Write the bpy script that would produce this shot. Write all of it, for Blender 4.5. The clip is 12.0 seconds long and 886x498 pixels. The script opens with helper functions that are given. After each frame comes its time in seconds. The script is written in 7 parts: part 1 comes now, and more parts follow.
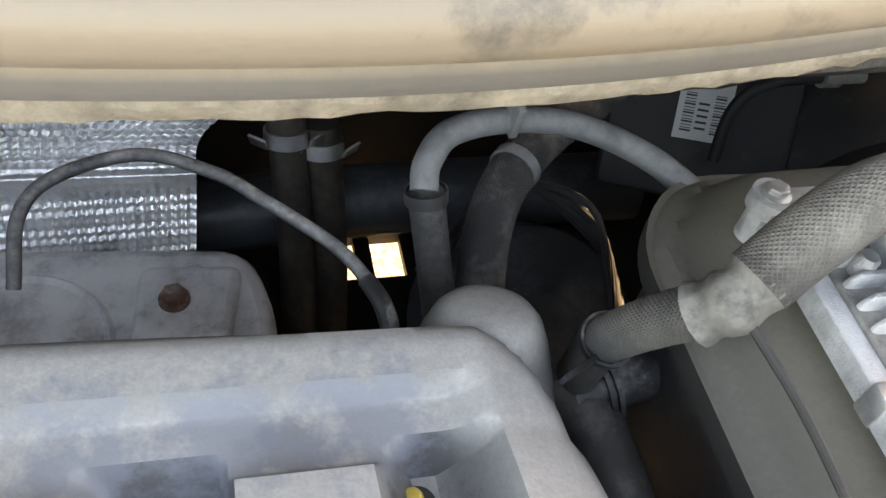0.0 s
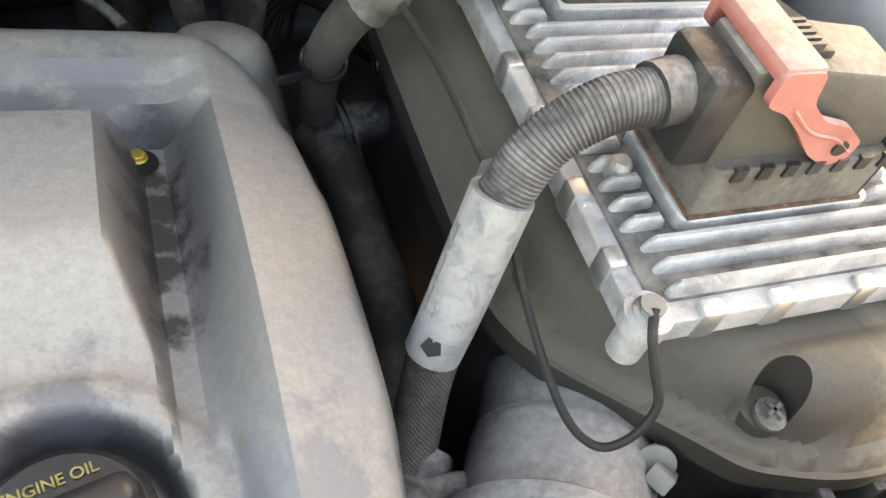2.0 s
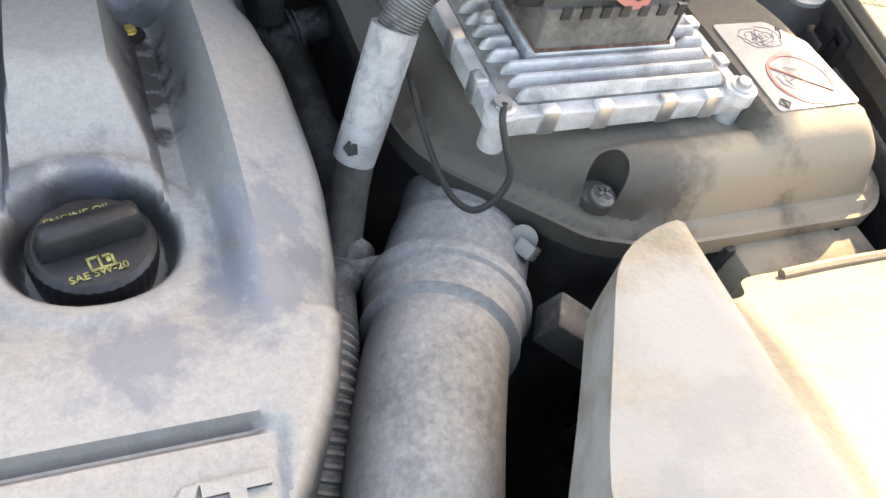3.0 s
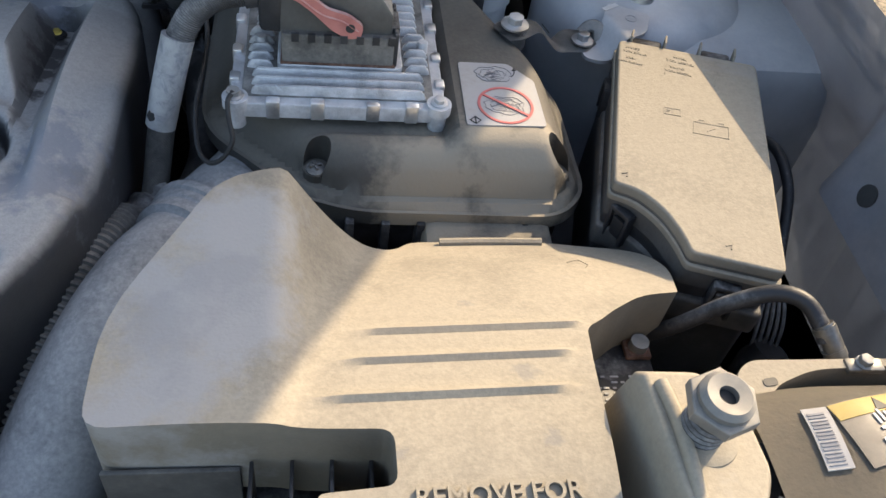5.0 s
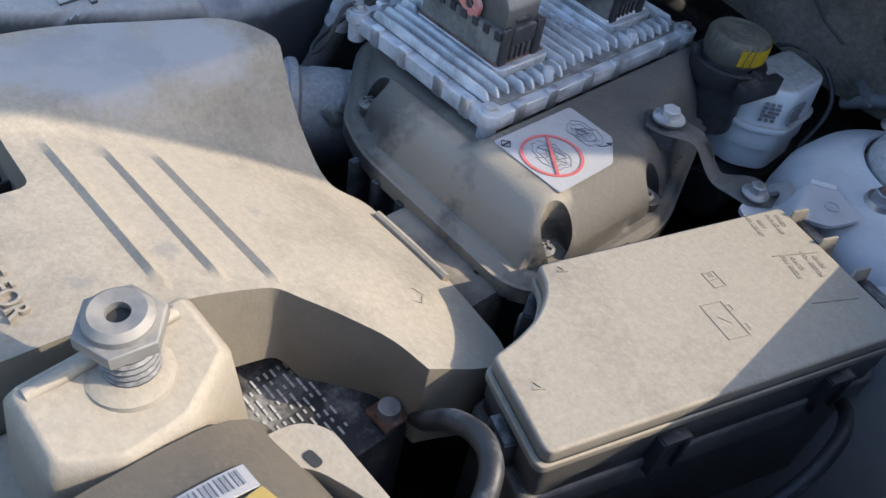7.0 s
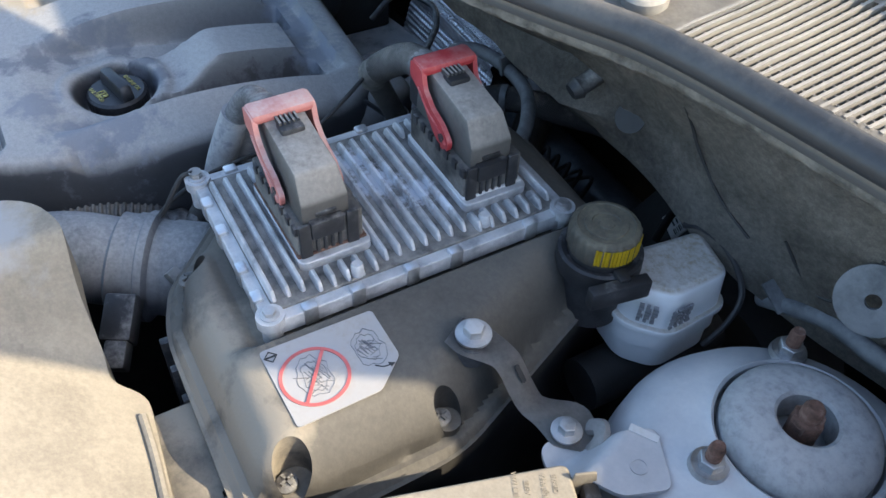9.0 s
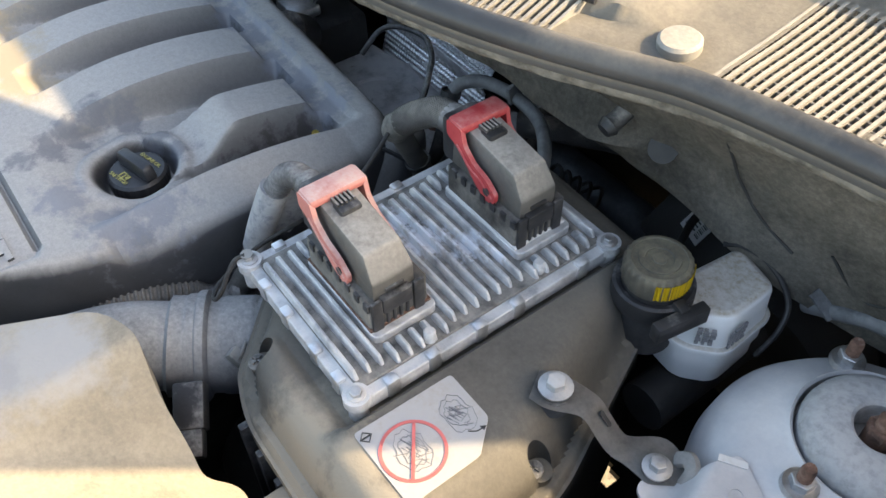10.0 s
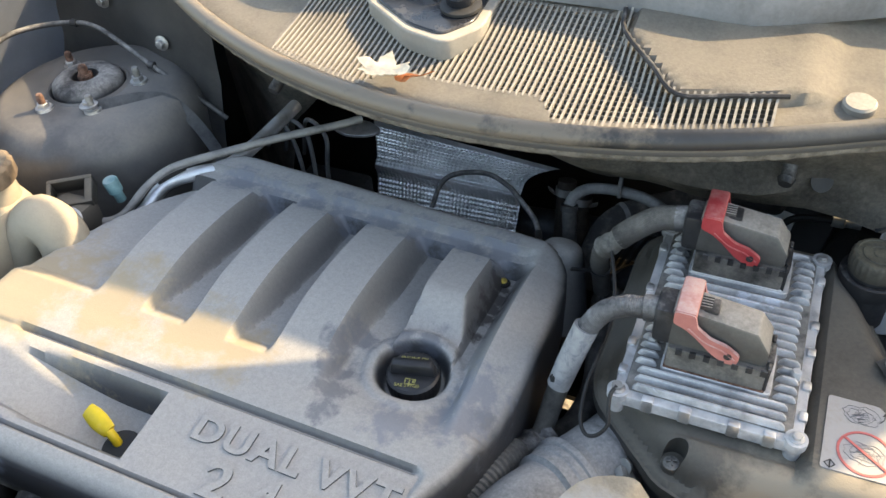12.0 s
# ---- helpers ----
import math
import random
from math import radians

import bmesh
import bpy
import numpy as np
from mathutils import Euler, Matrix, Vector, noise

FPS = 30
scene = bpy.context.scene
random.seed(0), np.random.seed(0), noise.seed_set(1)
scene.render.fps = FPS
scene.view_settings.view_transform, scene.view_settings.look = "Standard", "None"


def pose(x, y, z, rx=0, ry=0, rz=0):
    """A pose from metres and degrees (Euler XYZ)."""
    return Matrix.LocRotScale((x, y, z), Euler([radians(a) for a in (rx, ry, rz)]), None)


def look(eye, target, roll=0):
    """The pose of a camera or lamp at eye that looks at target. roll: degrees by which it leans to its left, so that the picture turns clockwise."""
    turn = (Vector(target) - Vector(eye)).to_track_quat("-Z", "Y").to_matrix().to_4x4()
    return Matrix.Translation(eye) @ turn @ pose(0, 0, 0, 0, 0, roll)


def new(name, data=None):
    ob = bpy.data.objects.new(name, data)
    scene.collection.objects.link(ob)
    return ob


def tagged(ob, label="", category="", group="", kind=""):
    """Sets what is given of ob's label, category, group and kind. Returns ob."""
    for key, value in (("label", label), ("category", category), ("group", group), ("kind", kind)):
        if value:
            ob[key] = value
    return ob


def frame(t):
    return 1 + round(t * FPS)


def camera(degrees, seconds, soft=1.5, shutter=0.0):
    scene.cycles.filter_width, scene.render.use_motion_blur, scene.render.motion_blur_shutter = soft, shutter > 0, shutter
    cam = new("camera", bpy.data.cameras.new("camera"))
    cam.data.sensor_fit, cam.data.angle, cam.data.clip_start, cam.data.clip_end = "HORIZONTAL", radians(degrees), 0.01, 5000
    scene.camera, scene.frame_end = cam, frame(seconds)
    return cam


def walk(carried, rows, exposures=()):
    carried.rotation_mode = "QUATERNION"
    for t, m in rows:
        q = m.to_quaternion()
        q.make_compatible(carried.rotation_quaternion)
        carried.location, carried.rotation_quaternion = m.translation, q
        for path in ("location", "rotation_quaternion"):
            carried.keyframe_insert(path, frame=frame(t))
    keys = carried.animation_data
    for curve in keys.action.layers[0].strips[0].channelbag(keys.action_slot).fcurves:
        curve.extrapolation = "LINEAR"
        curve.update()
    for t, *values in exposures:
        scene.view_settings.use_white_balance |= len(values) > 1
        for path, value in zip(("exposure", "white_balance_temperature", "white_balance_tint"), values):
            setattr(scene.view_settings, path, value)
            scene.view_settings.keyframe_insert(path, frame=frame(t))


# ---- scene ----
cam = camera(56.0, 12.0)
PATH = [
    (0, (0.008, -0.194, 1.147), (0.483, 1.018, -0.372), 12.4),
    (0.5, (0.05, -0.195, 1.154), (0.595, 1.01, -0.347), 13.8),
    (1, (0.058, -0.221, 1.153), (0.654, 0.938, -0.365), 15.3),
    (1.5, (0.057, -0.274, 1.147), (0.707, 0.832, -0.387), 17.9),
    (2, (0.054, -0.335, 1.146), (0.733, 0.746, -0.394), 18.6),
    (2.5, (0.043, -0.399, 1.153), (0.753, 0.664, -0.386), 18.6),
    (2.7, (0.034, -0.43, 1.161), (0.759, 0.64, -0.365), 18.4),
    (4.3, (0.081, -0.618, 1.292), (0.656, 0.52, -0.249), 13.9),
    (4.5, (0.143, -0.645, 1.294), (0.642, 0.552, -0.228), 12.2),
    (5, (0.258, -0.679, 1.303), (0.573, 0.622, -0.183), 10.8),
    (5.3, (0.314, -0.676, 1.301), (0.463, 0.682, -0.160), 9.3),
    (5.5, (0.347, -0.649, 1.299), (0.406, 0.723, -0.156), 10.3),
    (6, (0.438, -0.618, 1.278), (0.165, 0.75, -0.155), 10.4),
    (6.5, (0.559, -0.58, 1.247), (-0.157, 0.626, -0.178), 9.1),
    (6.7, (0.588, -0.586, 1.24), (-0.231, 0.581, -0.162), 10.6),
    (8.3, (0.709, -0.367, 1.32), (-0.408, 0.393, -0.155), 5.0),
    (8.5, (0.703, -0.344, 1.321), (-0.443, 0.392, -0.144), 4.3),
    (9, (0.667, -0.301, 1.324), (-0.525, 0.424, -0.109), 2.9),
    (9.5, (0.656, -0.309, 1.325), (-0.522, 0.436, -0.11), 1.5),
    (10, (0.605, -0.343, 1.37), (-0.495, 0.449, -0.1), -1.2),
    (10.5, (0.568, -0.479, 1.446), (-0.453, 0.469, 0.012), -3.0),
    (11, (0.516, -0.608, 1.48), (-0.417, 0.483, 0.088), -4.4),
    (11.3, (0.439, -0.625, 1.487), (-0.423, 0.544, 0.112), -4.6),
    (11.5, (0.375, -0.626, 1.504), (-0.44, 0.582, 0.134), -5.2),
    (12, (0.273, -0.66, 1.493), (-0.38, 0.663, 0.143), -4.8),
]
EXPOSURES = [(0, 3.5, 10900, 15), (0.5, 3.6, 12400, 16), (1.0, 3.55, 12400, 16), (1.5, 3.2, 12600, 16), (2.5, 2.72, 10800, 13), (4.4, 2.05, 7300, 17), (5, 1.35, 7300, 11), (5.3, 1.25, 6500, 12), (5.5, 1.2, 6100, 12), (6, 1.25, 5850, 11), (6.5, 1.2, 5950, 11.5), (8.5, 1.3, 5750, 8), (9.0, 1.65, 6250, 8), (9.5, 2.05, 7400, 9.5), (10.5, 2.05, 8000, 9), (12, 1.9, 8200, 9)]
walk(cam, [(t, look(eye, target, roll)) for t, eye, target, roll in PATH], EXPOSURES)

# world and sun
SUN = Vector((1.15, 1.04, 1.0))
SUN_AZ, SUN_EL = math.atan2(SUN.y, SUN.x), math.atan2(SUN.z, math.hypot(SUN.x, SUN.y))
SUN_DIR = Vector((math.cos(SUN_AZ) * math.cos(SUN_EL), math.sin(SUN_AZ) * math.cos(SUN_EL), math.sin(SUN_EL)))
world = bpy.data.worlds.new("sky")
scene.world = world
world.use_nodes = True
wn = world.node_tree.nodes
sky = wn.new("ShaderNodeTexSky")
sky.sky_type, sky.sun_disc = "NISHITA", False
sky.sun_elevation, sky.sun_rotation = SUN_EL, math.pi / 2 - SUN_AZ
sky.air_density, sky.dust_density = 1.0, 2.0
wn["Background"].inputs["Strength"].default_value = 0.17
world.node_tree.links.new(sky.outputs[0], wn["Background"].inputs["Color"])
sun = new("sun", bpy.data.lights.new("sun", "SUN"))
sun.data.energy, sun.data.angle, sun.data.color = 2.85, radians(0.4), (1.0, 0.84, 0.62)
sun.matrix_world = look(SUN_DIR * 30, (0, 0, 0))


# materials
def material(name, colour, rough=0.6, metal=0.0, dust=0.0, dust_colour=(0.42, 0.37, 0.29), grain=0.0, grain_size=400.0, patch=14.0, spread=0.35, top_only=True, wear=0.0, wear_colour=(0.05, 0.06, 0.08), steep=-0.1, specks=1.0):
    """A dusty surface: base colour with two scales of variation, dust on what faces up, fine relief."""
    m = bpy.data.materials.new(name)
    m.use_nodes = True
    n, l = m.node_tree.nodes, m.node_tree.links
    b = n["Principled BSDF"]
    where = n.new("ShaderNodeNewGeometry")
    big = n.new("ShaderNodeTexNoise")
    big.inputs["Scale"].default_value, big.inputs["Detail"].default_value = patch, 8.0
    big.inputs["Roughness"].default_value = 0.65
    l.new(where.outputs["Position"], big.inputs["Vector"])
    fine = n.new("ShaderNodeTexNoise")
    fine.inputs["Scale"].default_value, fine.inputs["Detail"].default_value = grain_size, 4.0
    l.new(where.outputs["Position"], fine.inputs["Vector"])
    mid = n.new("ShaderNodeTexNoise")
    mid.inputs["Scale"].default_value, mid.inputs["Detail"].default_value, mid.inputs["Roughness"].default_value = 230.0, 8.0, 0.7
    l.new(where.outputs["Position"], mid.inputs["Vector"])
    mottle = n.new("ShaderNodeMix")
    mottle.inputs["Factor"].default_value = 0.15
    l.new(big.outputs[0], mottle.inputs["A"])
    l.new(mid.outputs[0], mottle.inputs["B"])
    vary = n.new("ShaderNodeMapRange")
    vary.inputs[1].default_value, vary.inputs[2].default_value = 0.36, 0.64
    vary.inputs[3].default_value, vary.inputs[4].default_value = 1 - spread, 1 + spread
    l.new(mottle.outputs[0], vary.inputs[0])
    base = n.new("ShaderNodeMix")
    base.data_type, base.blend_type = "RGBA", "MULTIPLY"
    base.inputs["Factor"].default_value = 1.0
    base.inputs["A"].default_value = (*colour, 1)
    l.new(vary.outputs[0], base.inputs["B"])
    out = base.outputs["Result"]
    if dust > 0:
        up = n.new("ShaderNodeSeparateXYZ")
        l.new(where.outputs["Normal"], up.inputs[0])
        face = n.new("ShaderNodeMapRange")
        face.inputs[1].default_value, face.inputs[2].default_value = (steep, 0.85) if top_only else (-2.0, -1.0)
        l.new(up.outputs[2], face.inputs[0])
        lie = n.new("ShaderNodeMapRange")
        lie.inputs[1].default_value, lie.inputs[2].default_value = 0.62 - 0.42 * dust, 0.86 - 0.36 * dust
        l.new(mottle.outputs[0], lie.inputs[0])
        speck = n.new("ShaderNodeMapRange")
        speck.inputs[1].default_value, speck.inputs[2].default_value = 0.25, 0.6
        speck.inputs[3].default_value, speck.inputs[4].default_value = 1.0 - 0.26 * specks, 1.0
        l.new(fine.outputs[0], speck.inputs[0])
        fleck = n.new("ShaderNodeMapRange")
        fleck.inputs[1].default_value, fleck.inputs[2].default_value = 0.40, 0.60
        fleck.inputs[3].default_value, fleck.inputs[4].default_value = 1.0 - 0.24 * specks, 1.0
        l.new(mid.outputs[0], fleck.inputs[0])
        flecked = n.new("ShaderNodeMath")
        flecked.operation = "MULTIPLY"
        l.new(speck.outputs[0], flecked.inputs[0])
        l.new(fleck.outputs[0], flecked.inputs[1])
        amount = n.new("ShaderNodeMath")
        amount.operation = "MULTIPLY"
        l.new(face.outputs[0], amount.inputs[0])
        l.new(lie.outputs[0], amount.inputs[1])
        both = n.new("ShaderNodeMath")
        both.operation = "MULTIPLY"
        l.new(amount.outputs[0], both.inputs[0])
        l.new(flecked.outputs[0], both.inputs[1])
        mix = n.new("ShaderNodeMix")
        mix.data_type = "RGBA"
        l.new(both.outputs[0], mix.inputs["Factor"])
        l.new(out, mix.inputs["A"])
        mix.inputs["B"].default_value = (*dust_colour, 1)
        out = mix.outputs["Result"]
        r = n.new("ShaderNodeMapRange")
        r.inputs[3].default_value, r.inputs[4].default_value = rough, 0.92
        l.new(both.outputs[0], r.inputs[0])
        l.new(r.outputs[0], b.inputs["Roughness"])
        if metal:
            k = n.new("ShaderNodeMapRange")
            k.inputs[3].default_value, k.inputs[4].default_value = metal, 0.0
            l.new(both.outputs[0], k.inputs[0])
            l.new(k.outputs[0], b.inputs["Metallic"])
    else:
        b.inputs["Roughness"].default_value = rough
        b.inputs["Metallic"].default_value = metal
    if wear > 0:
        spot = n.new("ShaderNodeTexNoise")
        spot.inputs["Scale"].default_value, spot.inputs["Detail"].default_value = patch * 0.8, 10.0
        spot.inputs["Roughness"].default_value, spot.inputs["Distortion"].default_value = 0.7, 0.6
        shift = n.new("ShaderNodeVectorMath")
        shift.inputs[1].default_value = (3.1, 7.7, 1.3)
        l.new(where.outputs["Position"], shift.inputs[0])
        l.new(shift.outputs[0], spot.inputs["Vector"])
        cut = n.new("ShaderNodeMapRange")
        cut.inputs[1].default_value, cut.inputs[2].default_value = 0.66 - 0.2 * wear, 0.74 - 0.16 * wear
        cut.inputs[4].default_value = 0.75
        l.new(spot.outputs[0], cut.inputs[0])
        mix = n.new("ShaderNodeMix")
        mix.data_type = "RGBA"
        l.new(cut.outputs[0], mix.inputs["Factor"])
        l.new(out, mix.inputs["A"])
        mix.inputs["B"].default_value = (*wear_colour, 1)
        out = mix.outputs["Result"]
    l.new(out, b.inputs["Base Color"])
    if grain > 0:
        bump = n.new("ShaderNodeBump")
        bump.inputs["Strength"].default_value, bump.inputs["Distance"].default_value = grain, 0.0006
        crust = n.new("ShaderNodeMath")
        crust.operation = "MULTIPLY_ADD"
        crust.inputs[1].default_value = 0.5
        l.new(mid.outputs[0], crust.inputs[0])
        l.new(fine.outputs[0], crust.inputs[2])
        l.new(crust.outputs[0], bump.inputs["Height"])
        l.new(bump.outputs[0], b.inputs["Normal"])
    return m


GREYDUST = (0.40, 0.39, 0.375)
# steep keeps dust off the flanks and so also paints them as shaded
COVER = material("engine_cover_plastic", (0.045, 0.047, 0.052), 0.5, dust=1.28, dust_colour=(0.36, 0.35, 0.335), grain=0.3, grain_size=700, patch=6, wear=0.04, wear_colour=(0.17, 0.18, 0.2), steep=0.3, specks=0.6)
CREAM = material("dusty_cream_plastic", (0.29, 0.252, 0.195), 0.7, dust=0.97, dust_colour=(0.385, 0.335, 0.255), grain=0.4, grain_size=500, patch=9, spread=0.2)
# base under the dust darkened, so the sides carry shade in their colour
TAN = material("dust_caked_plastic", (0.17, 0.15, 0.118), 0.65, dust=0.97, dust_colour=(0.352, 0.307, 0.235), grain=0.4, grain_size=500, patch=9, spread=0.2, wear=0.24, wear_colour=(0.31, 0.29, 0.26))
BOX = material("air_box_plastic", (0.04, 0.038, 0.035), 0.5, dust=0.95, dust_colour=(0.14, 0.127, 0.106), grain=0.3, patch=6, spread=0.3, specks=0.6, steep=0.1)
PIPE = material("pipe_plastic", (0.07, 0.076, 0.09), 0.5, dust=1.05, dust_colour=(0.36, 0.355, 0.345), grain=0.3, patch=12, wear=0.12, wear_colour=(0.15, 0.165, 0.2))
BLACK = material("black_plastic", (0.025, 0.025, 0.027), 0.5, dust=0.3, dust_colour=GREYDUST, grain=0.25, patch=25)
DARK = material("grimy_black", (0.018, 0.0175, 0.0175), 0.65, dust=0.15, dust_colour=(0.12, 0.11, 0.1), grain=0.3, patch=20)
RUBBER = material("rubber_hose", (0.045, 0.045, 0.048), 0.6, dust=0.55, dust_colour=GREYDUST, grain=0.25, patch=25)
FELT = material("felt_insulation", (0.115, 0.106, 0.092), 0.95, dust=0.55, dust_colour=(0.38, 0.342, 0.29), grain=1.0, grain_size=900, patch=7, spread=0.4, top_only=False, specks=1.6)
SEAL = material("foam_rubber_seal", (0.075, 0.072, 0.068), 0.6, dust=0.75, dust_colour=(0.34, 0.28, 0.205), grain=0.3, patch=5, spread=0.2, specks=0.5, steep=0.2)
CAST = material("cast_aluminium", (0.5, 0.51, 0.525), 0.42, metal=0.35, dust=0.5, dust_colour=(0.50, 0.485, 0.46), grain=0.9, grain_size=900, patch=40, spread=0.4, wear=0.3, wear_colour=(0.66, 0.69, 0.74), specks=1.4)
# copy of CAST, darkened for the shade that lies between the fins
GROOVE = material("darkened_aluminium", (0.13, 0.128, 0.122), 0.6, metal=0.2, dust=0.6, dust_colour=(0.30, 0.285, 0.26), grain=0.8, grain_size=900, patch=60, spread=0.5)
STEEL = material("zinc_steel", (0.5, 0.5, 0.5), 0.35, metal=0.9, dust=0.45, dust_colour=GREYDUST, grain=0.2, patch=40)
ALU = material("aluminium_pipe", (0.68, 0.69, 0.7), 0.35, metal=0.85, dust=0.3, dust_colour=GREYDUST, patch=30)
FOIL = material("heat_shield_foil", (0.86, 0.86, 0.86), 0.28, metal=0.75, dust=0.1, dust_colour=(0.3, 0.29, 0.28), grain=0.3, patch=14)
PAINT = material("body_paint", (0.22, 0.245, 0.29), 0.32, metal=0.3, dust=0.4, dust_colour=(0.35, 0.355, 0.365), grain=0.1, patch=9, spread=0.12)
# darker, browner body paint for the left tower and the corner panel
DARKPAINT = material("dark_body_paint", (0.11, 0.108, 0.108), 0.36, dust=0.55, dust_colour=(0.23, 0.212, 0.19), grain=0.12, patch=9, spread=0.2)
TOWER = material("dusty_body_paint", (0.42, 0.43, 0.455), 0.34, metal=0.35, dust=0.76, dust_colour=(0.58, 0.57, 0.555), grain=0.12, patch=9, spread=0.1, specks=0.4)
RUST = material("rusted_steel", (0.135, 0.072, 0.05), 0.9, dust=0.25, dust_colour=GREYDUST, grain=0.9, grain_size=700, patch=90, spread=0.6)
RED = material("red_lever_plastic", (0.47, 0.045, 0.05), 0.5, dust=0.55, dust_colour=(0.50, 0.29, 0.26), grain=0.15, patch=45, spread=0.15)
BLEACHED = material("bleached_red_plastic", (0.5, 0.17, 0.145), 0.6, dust=0.85, dust_colour=(0.56, 0.40, 0.36), grain=0.2, patch=45, spread=0.15)
SHROUD = material("dusty_black_plastic", (0.045, 0.043, 0.04), 0.6, dust=0.6, dust_colour=(0.2, 0.185, 0.165), grain=0.3, patch=40, top_only=False)
YELLOW = material("yellow_plastic", (0.72, 0.5, 0.02), 0.5, dust=0.2, dust_colour=(0.5, 0.42, 0.25), patch=40, spread=0.15)
WHITE = material("white_film", (0.6, 0.6, 0.6), 0.45, dust=0.5, dust_colour=(0.5, 0.48, 0.44), patch=60, spread=0.08)
FILMGREY = material("dusty_label_film", (0.38, 0.375, 0.375), 0.35, dust=0.55, dust_colour=(0.34, 0.315, 0.28), patch=40, spread=0.12)
SLEEVE = material("printed_sleeve", (0.34, 0.34, 0.345), 0.45, dust=0.5, dust_colour=(0.36, 0.35, 0.33), patch=110, spread=0.2, wear=0.75, wear_colour=(0.17, 0.18, 0.21))
DULL = material("dull_steel", (0.3, 0.3, 0.29), 0.5, metal=0.6, dust=0.65, dust_colour=(0.28, 0.27, 0.25), patch=60)
BRASS = material("yellow_zinc", (0.62, 0.48, 0.12), 0.35, metal=0.6, dust=0.1, patch=60)
INK = material("black_ink", (0.03, 0.03, 0.03), 0.6)
GREYINK = material("grey_ink", (0.2, 0.2, 0.21), 0.6)
REDINK = material("red_ink", (0.5, 0.12, 0.11), 0.5)
GOLD = material("pale_print", (0.32, 0.30, 0.10), 0.6, spread=0.5, patch=300)
PALEINK = material("white_print", (0.42, 0.42, 0.42), 0.6)
TANK = material("translucent_tank", (0.66, 0.67, 0.67), 0.35, dust=0.75, dust_colour=(0.3, 0.245, 0.17), patch=14, spread=0.08, steep=0.55)
COWL = material("cowl_plastic", (0.22, 0.21, 0.19), 0.6, dust=0.85, dust_colour=(0.41, 0.375, 0.32), grain=0.3, patch=10, spread=0.2)
CYAN = material("teal_cap_plastic", (0.16, 0.33, 0.35), 0.5, dust=0.5, dust_colour=GREYDUST, patch=40)
SEALTOP = material("worn_rubber_seal", (0.05, 0.05, 0.05), 0.42, dust=0.28, dust_colour=(0.2, 0.18, 0.15), grain=0.25, patch=8, spread=0.25, specks=0.5, steep=0.2)
LEAF = material("dry_leaf", (0.72, 0.62, 0.46), 0.8, spread=0.3, patch=60)
LEAFRED = material("brown_leaf", (0.36, 0.12, 0.04), 0.8, spread=0.4, patch=60)
GROUND = material("dry_gravel", (0.2, 0.16, 0.11), 0.95, dust=0.5, dust_colour=(0.34, 0.28, 0.19), grain=1.0, grain_size=60, patch=55, spread=0.75)
MOUNT = material("pitted_rubber", (0.3, 0.3, 0.3), 0.75, dust=0.8, dust_colour=(0.41, 0.40, 0.39), grain=0.6, grain_size=160, patch=150, spread=0.2, wear=0.12, wear_colour=(0.06, 0.06, 0.06))
GLASS = bpy.data.materials.new("windscreen_glass")
GLASS.use_nodes = True
GLASS.node_tree.nodes["Principled BSDF"].inputs["Base Color"].default_value = (0.02, 0.022, 0.025, 1)
GLASS.node_tree.nodes["Principled BSDF"].inputs["Roughness"].default_value = 0.05


def braided(name, colour, pitch, dust=0.6):
    """Woven sleeve: crossing waves along the hose in a fine relief."""
    m = material(name, colour, 0.75, dust=dust, dust_colour=(0.26, 0.245, 0.22), patch=30)
    n, l = m.node_tree.nodes, m.node_tree.links
    uv = n.new("ShaderNodeUVMap")
    uv.uv_map = "UVMap"
    height = None
    for turn in (1, -1):
        turned = n.new("ShaderNodeMapping")
        turned.inputs["Rotation"].default_value = (0, 0, turn * radians(45))
        l.new(uv.outputs[0], turned.inputs[0])
        w = n.new("ShaderNodeTexWave")
        w.inputs["Scale"].default_value = pitch
        l.new(turned.outputs[0], w.inputs["Vector"])
        if height is None:
            height = w.outputs[1]
        else:
            top = n.new("ShaderNodeMath")
            top.operation = "MAXIMUM"
            l.new(height, top.inputs[0])
            l.new(w.outputs[1], top.inputs[1])
            height = top.outputs[0]
    bump = n.new("ShaderNodeBump")
    bump.inputs["Strength"].default_value, bump.inputs["Distance"].default_value = 0.9, 0.0006
    l.new(height, bump.inputs["Height"])
    l.new(bump.outputs[0], n["Principled BSDF"].inputs["Normal"])
    return m


BRAID = braided("braided_sleeve", (0.065, 0.063, 0.06), 210.0, 0.5)
DARKBRAID = braided("dark_braided_sleeve", (0.03, 0.03, 0.031), 210.0, 0.3)


